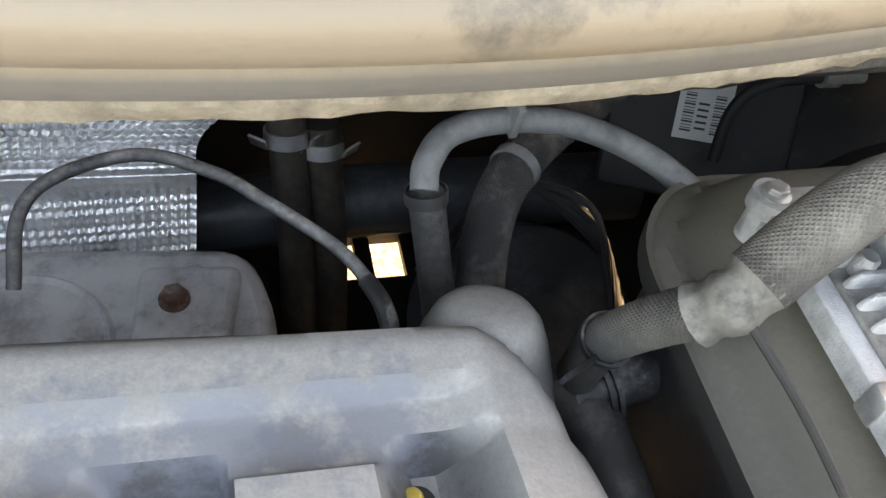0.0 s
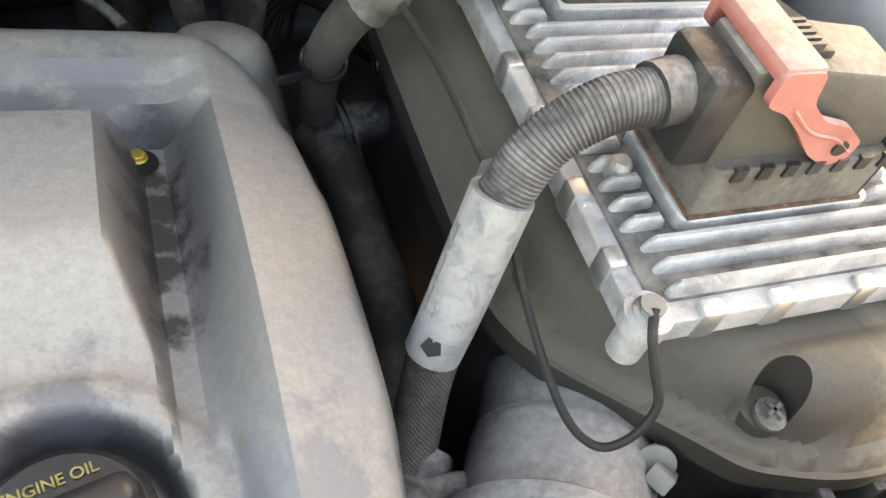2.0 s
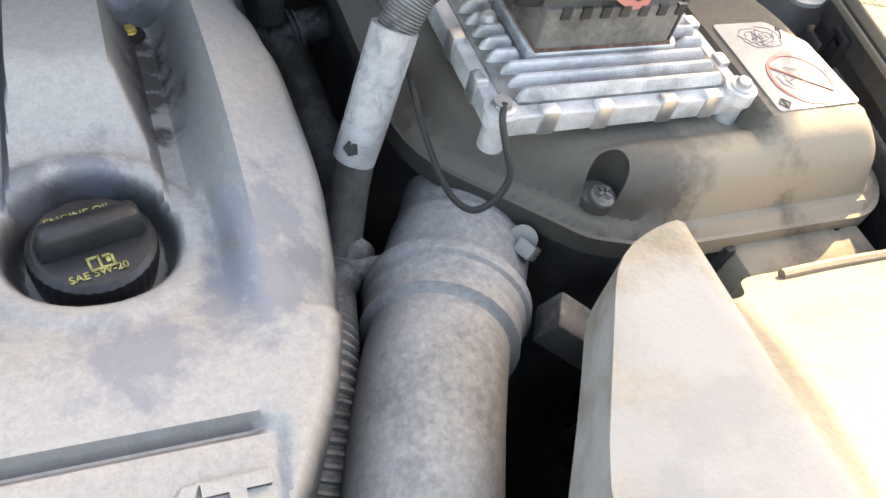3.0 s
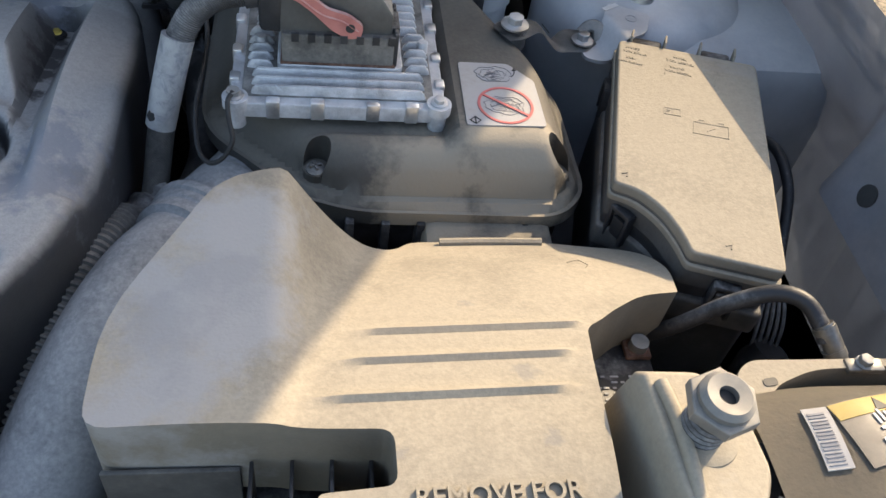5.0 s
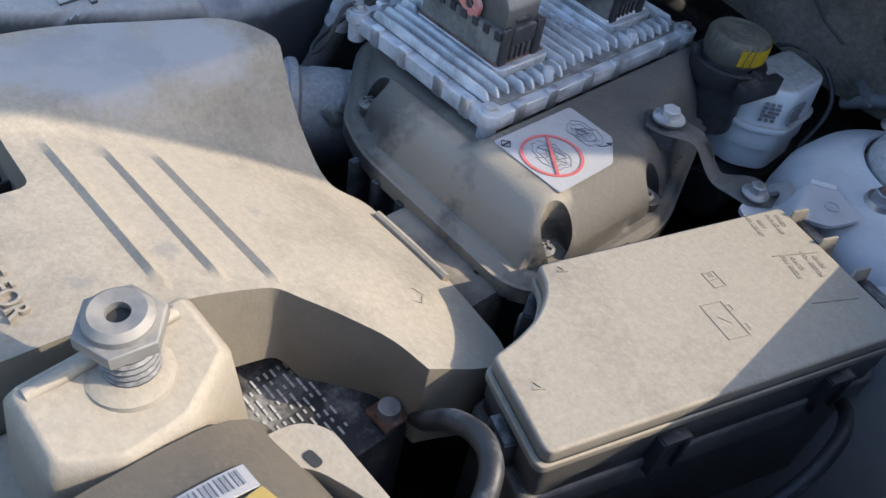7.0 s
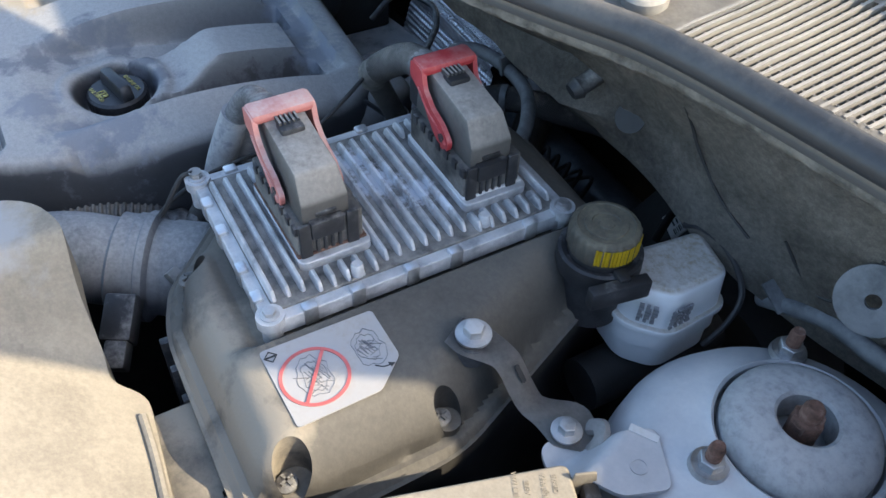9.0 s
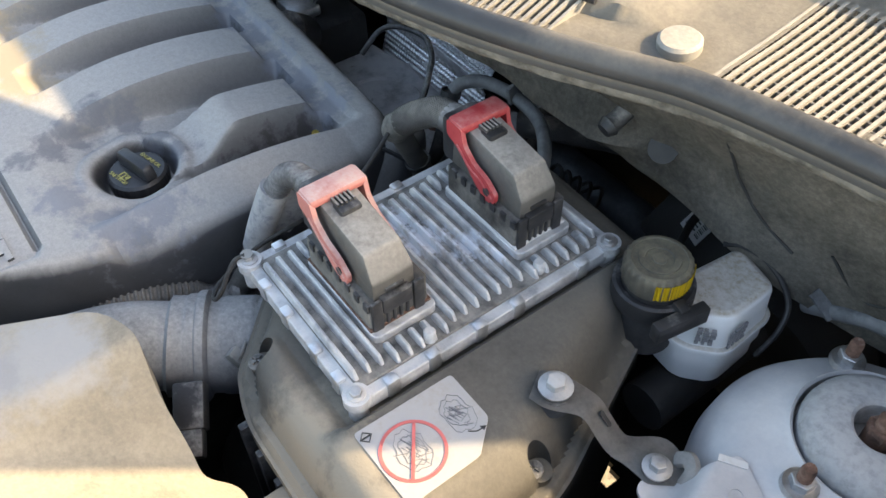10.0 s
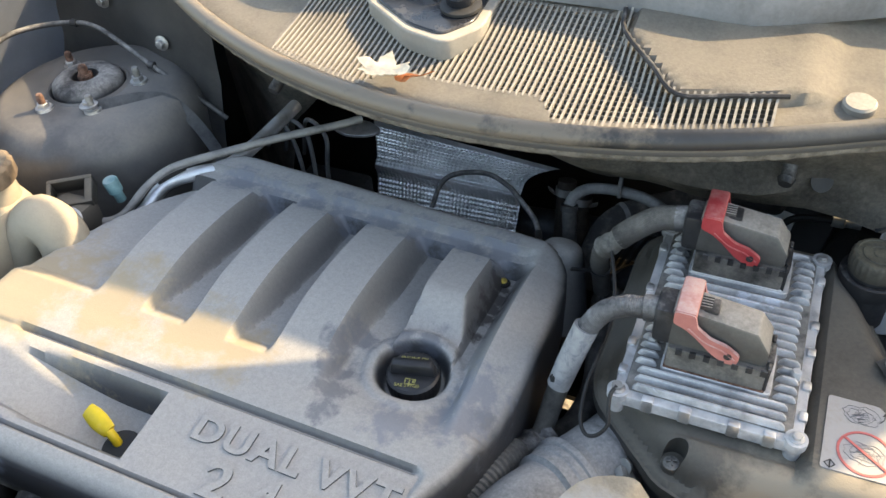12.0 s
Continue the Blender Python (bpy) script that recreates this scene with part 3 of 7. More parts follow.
# made pale so that the sheet bounces light into the bay
BOUNCE = material("pale_bounce", (0.75, 0.75, 0.75), 0.5, spread=0.1)
# unseen sheet above the bay in the raised bonnet's place, cut to the shadow edges; it keeps the sun off most of the bay
def on_shade_sheet(x, y):
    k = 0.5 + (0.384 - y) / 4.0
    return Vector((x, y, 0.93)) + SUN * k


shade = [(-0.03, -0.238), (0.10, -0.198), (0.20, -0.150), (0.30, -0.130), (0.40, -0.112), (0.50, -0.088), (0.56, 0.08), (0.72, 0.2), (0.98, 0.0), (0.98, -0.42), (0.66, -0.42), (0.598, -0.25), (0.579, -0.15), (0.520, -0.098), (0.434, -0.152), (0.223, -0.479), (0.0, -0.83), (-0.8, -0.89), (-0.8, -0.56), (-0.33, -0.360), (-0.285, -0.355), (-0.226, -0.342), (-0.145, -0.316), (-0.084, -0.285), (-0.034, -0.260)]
# second outline, added to hold the sun off the left ribs
rear_shade = [(-0.034, -0.2575), (-0.088, -0.259), (-0.147, -0.2655), (-0.191, -0.2685), (-0.242, -0.271), (-0.291, -0.2745), (-0.36, -0.278), (-0.42, -0.30), (-0.8, -0.45), (-0.8, -0.30), (-0.36, -0.217), (-0.1, -0.225), (-0.03, -0.236)]
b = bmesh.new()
for edge in (shade, rear_shade):
    b.faces.new([b.verts.new(on_shade_sheet(*p)) for p in edge])
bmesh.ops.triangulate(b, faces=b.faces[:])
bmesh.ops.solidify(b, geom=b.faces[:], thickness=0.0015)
solid("bonnet", b, BOUNCE, "unseen pale sheet in the raised bonnet's place, cut to shade the bay", "bonnet")

# cowl panel behind the seal
cowl = thing("cowl", "dusty sunlit plastic cowl panel with slotted grilles before the windscreen", "cowl", (0, 0.1, 1.07))


def rear_line(x):
    """The rear edge of the first grille, beside the smooth raised plate."""
    if x < 0.13:
        return 0.084
    return 0.051 - 1.06 * (x - 0.13) if x < 0.194 else -0.017 + 0.3 * (x - 0.194)


def cowl_z(x, y):
    s = y - seal_y(x)
    raised = 0.011 * ease(0.0, 0.006, y - rear_line(x)) * ease(0.112, 0.12, x) * (1 - ease(0.29, 0.33, x))
    return 1.078 + 0.032 * ease(0.02, 0.25, s) - 0.006 * ease(0.04, 0.0, s) + raised


GRILLES = [
    # x range, front and rear edge of the slots as functions of x
    (-0.215, 0.275, lambda x: seal_y(x) + 0.029 + 0.031 * ease(-0.095, -0.075, x) * (1 - ease(0.072, 0.104, x)), rear_line),
    (0.371, 0.60, lambda x: seal_y(x) + 0.017 + 0.14 * (x - 0.371), lambda x: seal_y(x) + 0.12),
]


def slotted(x, y):
    return any(a < x < c and f(x) < y < r(x) for a, c, f, r in GRILLES)


b = bmesh.new()
xs, ss, corners = spaced(-0.72, 0.72, 0.0072), spaced(0.006, 0.36, 0.005), {}


def corner(i, j):
    if (i, j) not in corners:
        y = seal_y(xs[i]) + ss[j]
        corners[i, j] = b.verts.new((xs[i], y, cowl_z(xs[i], y)))
    return corners[i, j]


for i in range(len(xs) - 1):
    xm = (xs[i] + xs[i + 1]) / 2
    for j in range(len(ss) - 1):
        ym = seal_y(xm) + (ss[j] + ss[j + 1]) / 2
        if ym < max(0.26, seal_y(xm) + 0.17) and not slotted(xm, ym):
            b.faces.new((corner(i, j), corner(i + 1, j), corner(i + 1, j + 1), corner(i, j + 1)))
bmesh.ops.solidify(b, geom=b.faces[:], thickness=0.004)
part("panel", b, COWL, cowl)
PITCH = 0.0061
for a, c, f, r in GRILLES:
    cross = bmesh.new()
    for x in spaced(a, c, PITCH):
        y0, y1 = f(x), r(x)
        if y1 - y0 < 0.012:
            continue
        bar = bmesh.new()
        rows = [[bar.verts.new((x + dx, y, cowl_z(x, y) + dz)) for dx, dz in ((-0.0011, -0.010), (-0.0011, 0.0006), (0.0011, 0.0006), (0.0011, -0.010))] for y in spaced(y0 - 0.004, y1 + 0.005, 0.03)]
        for p, q in zip(rows, rows[1:]):
            for k in range(4):
                bar.faces.new((p[k], q[k], q[(k + 1) % 4], p[(k + 1) % 4]))
        part("grille_bar", bar, COWL, cowl)
        for y in spaced(y0, y1, 0.0072):
            z = cowl_z(x, y)
            ring = [[cross.verts.new((xx, y + dy, z + dz)) for dy, dz in ((-0.0009, -0.009), (-0.0009, -0.0030), (0.0009, -0.0030), (0.0009, -0.009))] for xx in (x, x + PITCH)]
            for k in range(4):
                cross.faces.new((ring[0][k], ring[1][k], ring[1][(k + 1) % 4], ring[0][(k + 1) % 4]))
    tagged(part("grille_mesh", cross, COWL, cowl), kind="stuff")
# sheet added so that no sun falls through the grille into the bay
b = bmesh.new()
rows = [[b.verts.new((x, seal_y(x) + 0.012, 1.062)), b.verts.new((x, seal_y(x) + 0.06, 1.052)), b.verts.new((x, max(0.32, seal_y(x) + 0.1), 1.04))] for x in spaced(-0.7, 0.7, 0.05)]
for p, q in zip(rows, rows[1:]):
    for k in range(2):
        b.faces.new((p[k], q[k], q[k + 1], p[k + 1]))
part("underside", b, DARK, cowl, "dark sheet under the grille that stops the sun")
# bead beside the first grille, black for the shade at the raised plate's edge
edge = [(0.122, 0.084), (0.130, 0.052), (0.165, 0.014), (0.194, -0.016), (0.24, -0.003), (0.284, 0.010)]
part("shoulder", tube([(x, y, cowl_z(x, y + 0.01) - 0.002) for x, y in edge], 0.0024, 8, 4), BLACK, cowl)
part("plug", lathe([(0.0, 0.0), (0.014, 0.0), (0.014, 0.006), (0.012, 0.008), (0.0, 0.008)], (0.340, 0.028, cowl_z(0.340, 0.028) - 0.001), (0, -0.1, 1)), COWL, cowl, "round bonnet stop pad")
LEDGE = material("ledge_rubber", (0.16, 0.17, 0.18), 0.45, dust=0.7, dust_colour=(0.4, 0.4, 0.4), patch=12)
ledge_y = lambda x: max(0.088, seal_y(x) + 0.15)
b = bmesh.new()
rows = [[b.verts.new((x, ledge_y(x) + dy, z)) for dy, z in ((0.0, 1.108), (0.0, 1.132), (0.003, 1.139), (0.010, 1.142), (0.2, 1.142), (0.2, 1.108))] for x in spaced(-0.72, 0.72, 0.03)]
for p, q in zip(rows, rows[1:]):
    for k in range(6):
        b.faces.new((p[k], q[k], q[(k + 1) % 6], p[(k + 1) % 6]))
structure("windscreen_base", b, LEDGE, "black rubber ledge along the foot of the windscreen")
b = bmesh.new()
rows = [[b.verts.new((x, ledge_y(x) + 0.172, 1.15)), b.verts.new((x * 0.85, ledge_y(x) * 0.6 + 0.88, 1.55))] for x in spaced(-0.72, 0.72, 0.06)]
for p, q in zip(rows, rows[1:]):
    b.faces.new((p[0], q[0], q[1], p[1]))
bmesh.ops.solidify(b, geom=b.faces[:], thickness=0.005)
structure("windscreen", b, GLASS, "dark windscreen glass above the cowl")

# foam seal along the edge
seal = thing("cowl_seal", "dusty grey rubber seal along the cowl edge", "seal", (0, -0.09, 1.06))
along_seal = spaced(-0.66, 0.66, 0.03)
part("bulb", tube([(x, seal_y(x) + 0.009, 1.0765) for x in along_seal], 0.0095, 14, 3, flat=0.85), SEALTOP, seal)
part("flange", tube([(x, seal_y(x) + 0.0125, 1.0635) for x in along_seal], 0.0062, 10, 3, flat=0.8), SEAL, seal)
FOAM = material("fraying_foam", (0.17, 0.155, 0.13), 0.95, dust=0.5, dust_colour=(0.3, 0.275, 0.23), grain=1.0, grain_size=700, patch=60, spread=0.5, specks=2.0)
b = tube([(x, seal_y(x) + 0.019, 1.0545) for x in along_seal], 0.0068, 10, 6)
for v in b.verts:
    v.co += Vector((0.3, 1, 1)) * 0.0009 * noise.noise(v.co * 260)
part("foam_strip", b, FOAM, seal, "frayed brown foam strip under the rubber")

# leaf caught on the cowl
leaf = thing("dry_leaf", "pale dry maple leaf lying on the cowl edge", "leaf", (-0.07, -0.04, 1.085))
b = bmesh.new()
pts = []
for k in range(40):
    a = 2 * math.pi * k / 40
    r = 0.02 * (0.45 + 0.55 * abs(math.sin(2.5 * a + 0.6)) ** 0.8) * (1 + 0.12 * math.sin(13 * a))
    pts.append(b.verts.new((-0.072 + 1.35 * r * math.cos(a), -0.056 + r * math.sin(a), 1.092 + 0.25 * r + 0.002 * math.sin(5 * a))))
b.faces.new(pts)
bmesh.ops.triangulate(b, faces=b.faces[:])
bmesh.ops.solidify(b, geom=b.faces[:], thickness=0.0006)
part("blade", b, LEAF, leaf)
b = bmesh.new()
b.faces.new([b.verts.new((-0.050 + 0.012 * math.cos(a) * (1 + 0.3 * math.sin(3 * a)), -0.058 + 0.008 * math.sin(a), 1.0905 + 0.002 * math.cos(2 * a))) for a in (2 * math.pi * k / 16 for k in range(16))])
bmesh.ops.triangulate(b, faces=b.faces[:])
bmesh.ops.solidify(b, geom=b.faces[:], thickness=0.0006)
part("lobe", b, LEAFRED, leaf, "red-brown curled lobe")
part("stem", tube([(-0.049, -0.059, 1.091), (-0.034, -0.056, 1.092), (-0.022, -0.049, 1.095)], 0.0006, 6, 4), LEAFRED, leaf)

# wiper
GLOSS = material("glossy_black", (0.02, 0.022, 0.027), 0.25, dust=0.2, dust_colour=(0.2, 0.2, 0.2), patch=20)
wiper = thing("wiper_arm", "black wiper arm on its pivot with a dull nut", "wiper", (-0.01, 0.0, 1.1))
plate = rounded([(-0.135, 0.085), (-0.128, 0.017), (-0.060, -0.032), (-0.015, -0.044), (0.010, -0.004), (0.004, 0.085)], [0.004, 0.012, 0.01, 0.012, 0.012, 0.004])
plate = [(p[0] - 0.012, p[1] + 0.028) for p in plate]
part("cover", prism(plate, 1.085, 1.106, 0.005), COWL, wiper, "pale smooth rim of the pivot cover")
centre = (sum(p[0] for p in plate) / len(plate), sum(p[1] for p in plate) / len(plate) + 0.008)
part("dish", prism([((p[0] - centre[0]) * 0.84 + centre[0], (p[1] - centre[1]) * 0.84 + centre[1]) for p in plate], 1.100, 1.1085, 0.003), GLOSS, wiper, "glossy black pivot dish")
part("recess", lathe([(0.0, 0.0), (0.021, 0.0), (0.021, 0.003), (0.017, 0.004), (0.0, 0.002)], (-0.034, 0.048, 1.111), (0, -0.1, 1), 28), INK, wiper)
part("boss", lathe([(0.0, -0.004), (0.015, -0.004), (0.014, 0.010), (0.0, 0.012)], (-0.036, 0.052, 1.116), (0, -0.3, 1), 24), GLOSS, wiper)
part("nut", lathe([(0.0, 0.0), (0.0095, 0.0), (0.0095, 0.012), (0.007, 0.015), (0.0, 0.016)], (-0.036, 0.050, 1.122), (0.1, -0.5, 1), 20), STEEL, wiper, "dull metal nut")
part("arm", box(-0.10, 0.0, -0.010, 0.010, 0, 0.016, 0.006, Matrix.Translation((-0.042, 0.073, 1.118)) @ pose(0, 0, 0, 0, 8, -30)), GLOSS, wiper)

# dark engine below
engine = thing("engine_block", "grimy dark engine under its cover", "engine", (-0.15, -0.2, 0.3))
part("head", box(-0.36, 0.08, -0.40, -0.06, 0.45, 0.80, 0.02), DARK, engine)
part("sump", box(-0.30, 0.02, -0.38, -0.08, 0.25, 0.45, 0.03), DARK, engine)
part("gearbox", lathe([(0.0, 0), (0.11, 0), (0.12, 0.05), (0.09, 0.2), (0.0, 0.22)], (0.08, -0.17, 0.5), (1, 0, 0)), DARK, engine)
for x in spaced(-0.34, 0.02, 0.072):
    part("runner", tube([(x, -0.40, 0.75), (x, -0.455, 0.775), (x + 0.005, -0.485, 0.74), (x + 0.01, -0.49, 0.64)], 0.022, 12, 6), DARK, engine)
    for k in range(3):
        part("runner_rib", box(x - 0.026, x + 0.028, -0.48 + 0.012 * k, -0.476 + 0.012 * k, 0.755, 0.80, 0.001), DARK, engine)


# engine cover
cover = thing("engine_cover", "dusty grey plastic engine cover with sunken ribs and raised lettering", "engine cover", (-0.14, -0.24, 0.80))
COVER_OUT = rounded([(-0.415, -0.452), (0.032, -0.452), (0.104, -0.335), (0.119, -0.285), (0.126, -0.235), (0.126, -0.11), (0.112, -0.032), (-0.300, -0.022), (-0.375, -0.13), (-0.40, -0.25)], [0.05, 0.05, 0.03, 0.03, 0.05, 0.06, 0.035, 0.025, 0.05, 0.05])
COVER_OUT = [tuple(p) for p in COVER_OUT]
CAP = (0.026, -0.242)


def crown(x, y):
    """The cover's upper surface without its valleys: bowed over the ribs, falling to the lettered front."""
    if y > -0.205:
        bow = 0.017 * (1 - min(1.0, (y + 0.205) / 0.128) ** 2)
    elif y > -0.31:
        bow = 0.017 - 0.0105 * ease(-0.205, -0.31, y)
    else:
        bow = 0.0065 + 0.075 * (y + 0.31)
    return 0.911 - 0.05 * x + bow


def valley(x, y):
    """Depth of a valley's floor under the crown: a straight floor with a short ramp at its front."""
    end = crown(x, -0.268) - 0.012
    floor = 0.884 - 0.05 * x
    floor += (end - floor) * min(1.0, (-0.085 - y) / 0.183)
    if y < -0.268:
        return 0.012 * max(0.0, (y + 0.285) / 0.017)
    return max(0.0, crown(x, y) - floor)


def cover_z(x, y):
    top = crown(x, y)
    rear = min(1.0, max(0.0, (-0.070 - y) / 0.010))
    deep = valley(x, y) * rear
    d = 0.0
    for a, c in ((-0.240, -0.191), (-0.145, -0.100)):
        d = max(d, deep * flank(x, a, c + 0.002, 0.004 + 0.5 * deep, 0.006))
    d = max(d, deep * (1 - ease(-0.304, -0.292, x)))
    # the basin round the filler cap, into which the other two valleys run
    basin = 0.021 * within(x, -0.047, 0.086, 0.016) * ease(-0.315, -0.245, y) * (1 - ease(-0.198, -0.150, y))
    inner = flank(x, -0.050, 0.002, 0.004 + 0.5 * deep, 0.006)
    inner = max(inner, flank(x, 0.043, 0.088, 0.016, 0.020))
    d = max(d, basin, deep * inner * ease(-0.285, -0.235, y))
    # groove between the ribs and the rear rim
    d = max(d, 0.0085 * within(y, -0.087, -0.056, 0.005) * (1 - ease(0.070, 0.088, x)))
    r = math.hypot(x - CAP[0], y - CAP[1])
    if r < 0.05:
        d += (top - d - 0.884) * (1 - ease(0.0265, 0.0355, r)) - 0.0030 * within(r, 0.032, 0.049, 0.007)
    # lettered panel, framed by a groove
    if y < -0.30 and x < 0.09:
        right = 0.078 - 0.2 * (-0.345 - y)
        groove = 1.5 * (1 - ease(0.0, 0.005, abs(y + 0.339))) * (1 - ease(right - 0.01, right, x)) * ease(-0.345, -0.335, x)
        groove = max(groove, (1 - ease(0.0, 0.004, abs(x - right))) * ease(-0.43, -0.42, y) * (1 - ease(-0.345, -0.337, y)))
        groove = max(groove, (1 - ease(0.0, 0.003, abs(y + 0.428))) * (1 - ease(right - 0.01, right, x)))
        d = max(d, 0.004 * groove + 0.0022 * (1 - ease(right - 0.003, right, x)) * within(y, -0.431, -0.337, 0.004))
    # hollow round the dipstick
    d = max(d, 0.034 * ease(-0.36, -0.20, x) * (1 - ease(-0.166, -0.160, x)) * within(y, -0.418, -0.352, 0.008))
    # strip at the right, cut down at its front
    d = max(d, 0.013 * min(1.0, max(0.0, (x - 0.088) / 0.028)) * ease(-0.298, -0.290, y))
    e = edge_distance(x, y, COVER_OUT)
    roll = 0.012
    edge = roll - math.sqrt(max(0.0, roll * roll - (roll - min(e, roll)) ** 2))
    front = 0.018 * ease(-0.43, -0.46, y)
    return top - d - edge - front * 0.5


xs = sorted(set(spaced(-0.42, 0.14, 0.005) + [c + o for c in (-0.230, -0.188, -0.135, -0.097, -0.040, 0.004, 0.050, 0.0785, -0.295) for o in (-0.016, -0.012, -0.009, -0.007, -0.005, -0.002, 0.0, 0.002, 0.004, 0.007, 0.009)]))
ys = sorted(set(spaced(-0.455, -0.02, 0.005) + [c + o for c in (-0.083, -0.075, -0.066, -0.270, -0.286, -0.339, -0.428) for o in (-0.004, -0.002, 0.0, 0.002, 0.004)]))
near_cap = spaced(-0.048, 0.048, 0.0016)
xs, ys = sorted(xs + [CAP[0] + o for o in near_cap]), sorted(ys + [CAP[1] + o for o in near_cap])
keep = [v for i, v in enumerate(xs) if i == 0 or v - xs[i - 1] > 0.0008]
shell = part("shell", sheet(COVER_OUT, cover_z, keep, [v for i, v in enumerate(ys) if i == 0 or v - ys[i - 1] > 0.0008], skirt=lambda x, y: 0.80 + 0.03 * ease(-0.25, -0.05, y) + 0.047 * (1 - ease(-0.445, -0.40, y))), COVER, cover)
b = lathe([(0.0, -0.09), (0.046, -0.09), (0.031, -0.035), (0.0255, -0.016), (0.0218, -0.0075), (0.0175, -0.0030), (0.012, -0.0008), (0.006, -0.0001), (0.0, 0.0)], (0.1005, -0.0190, 0.8935), (0.08, 0.40, 1), 36)
part("rear_lobe", b, COVER, cover, "rounded lobe at the cover's rear edge")
flat = lambda x, y: Matrix.Translation((x, y, crown(x, y) - 0.0026)) @ pose(0, 0, 0, 4.3, 2.9, 0)
lettering("DUAL VVT", 0.033, flat(-0.118, -0.380), 0.0024, shell, COVER, "letter", 1.12, 1.12, 0.028)
lettering("2.4 L", 0.044, flat(-0.085, -0.421), 0.0024, shell, COVER, "letter", 1.15, 1.12, 0.026)
part("grommet", lathe([(0.0, 0), (0.0065, 0), (0.006, 0.0012), (0.0045, 0.0014), (0.0, 0.0008)], (0.0590, -0.091, 0.8845), (0, 0, 1), 20), DARK, shell, "oily black grommet")
b = bolt_head((0.0575, -0.089, 0.885), 0.0032, 0.002, washer=1.2)
part("cover_bolt", b, BRASS, shell, "small bolt in an oily black patch")

# oil filler cap
cap = thing("oil_filler_cap", "black plastic oil filler cap with yellow oil can sign", "cap", (*CAP, 0.87))
z = 0.8950
disc = part("disc", lathe([(0.0, -0.012), (0.0240, -0.012), (0.0252, 0.0), (0.0246, 0.006), (0.0225, 0.008), (0.0, 0.0085)], (*CAP, z), (0, 0, 1), 48, ribs=36, rib=0.0003), CAPBLACK := material("wiped_black_plastic", (0.022, 0.022, 0.024), 0.38, dust=0.12, dust_colour=(0.2, 0.19, 0.17), grain=0.2, patch=40), cap)
part("grip", box(-0.0220, 0.0220, -0.0060, 0.0060, 0, 0.014, 0.003, Matrix.Translation((CAP[0], CAP[1] + 0.001, z + 0.007)) @ pose(0, 0, 0, 0, 0, 13), 0.85), CAPBLACK, cap)
word = lambda x, y, turn: Matrix.Translation((CAP[0] + x, CAP[1] + y, z + 0.0085)) @ pose(0, 0, 0, 0, 0, turn)
lettering("SAE 5W-20", 0.0048, word(-0.0095, -0.0208, 13), 0.0004, disc, GOLD)
sign = box(-0.005, 0.005, -0.0035, -0.0025, 0, 0.0006, 0, word(0.0025, -0.0118, 13))
for x0, x1, y0, y1 in ((-0.005, -0.004, -0.003, 0.003), (0.004, 0.005, -0.003, 0.003), (-0.005, 0.0, 0.0025, 0.0035), (-0.001, 0.0, -0.003, 0.003), (0.001, 0.005, 0.002, 0.003), (0.002, 0.0035, -0.001, 0.0015)):
    box(x0, x1, y0, y1, 0, 0.0006, 0, word(0.0025, -0.0118, 13), bm=sign)
part("oil_can_sign", sign, GOLD, disc, "yellow printed oil can sign")
lettering("ENGINE OIL", 0.0050, word(-0.0165, 0.0095, 13), 0.0004, disc, GOLD)

# dipstick
dip = thing("dipstick", "yellow plastic dipstick handle in a dark hole of the cover", "dipstick", (-0.19, -0.395, 0.87))
well = Vector((-0.186, -0.398, cover_z(-0.186, -0.398)))
head, neck = Vector((-0.223, -0.387, 0.912)), Vector((-0.197, -0.394, 0.902))
part("handle", tube([head, head.lerp(neck, 0.3), head.lerp(neck, 0.7), neck], lambda k: 0.0062 + 0.0034 * math.sin(math.pi * min(1.0, 0.12 + 0.8 * k)), 16, 8, flat=0.5), YELLOW, dip)
part("stem", tube([head.lerp(neck, 0.8), neck.lerp(well, 0.4), well - Vector((0, 0, 0.01))], 0.0042, 12, 5), YELLOW, dip)
tilt = Vector((cover_z(well.x - 0.006, well.y) - cover_z(well.x + 0.006, well.y), cover_z(well.x, well.y - 0.006) - cover_z(well.x, well.y + 0.006), 0.012)).normalized()
part("sleeve", lathe([(0.0, 0), (0.0175, 0), (0.0165, 0.0015), (0.0, 0.0018)], well + tilt * 0.003, tilt, 28), DARK, dip, "dark round dipstick hole")


# air box with its lid
air = thing("air_filter_box", "dusty dark plastic air filter box with a rounded lid", "air box", (0.32, -0.13, 0.62))
AIR_OUT = [tuple(p) for p in rounded([(0.178, -0.196), (0.238, -0.252), (0.252, -0.266), (0.288, -0.279), (0.434, -0.281), (0.457, -0.256), (0.455, -0.150), (0.372, 0.040), (0.208, 0.046), (0.178, 0.010)], [0.03, 0.006, 0.008, 0.02, 0.024, 0.024, 0.02, 0.02, 0.03, 0.03])]
AIR_IN = [tuple(p) for p in rounded([(0.189, -0.191), (0.247, -0.244), (0.262, -0.258), (0.291, -0.268), (0.429, -0.270), (0.446, -0.251), (0.444, -0.152), (0.364, 0.031), (0.216, 0.035), (0.190, 0.004)], [0.03, 0.006, 0.008, 0.02, 0.022, 0.022, 0.02, 0.02, 0.03, 0.03])]


def inside(x, y, poly):
    hit = False
    for (ax, ay), (bx, by) in zip(poly, poly[1:] + poly[:1]):
        if (ay > y) != (by > y) and x < (bx - ax) * (y - ay) / (by - ay) + ax:
            hit = not hit
    return hit




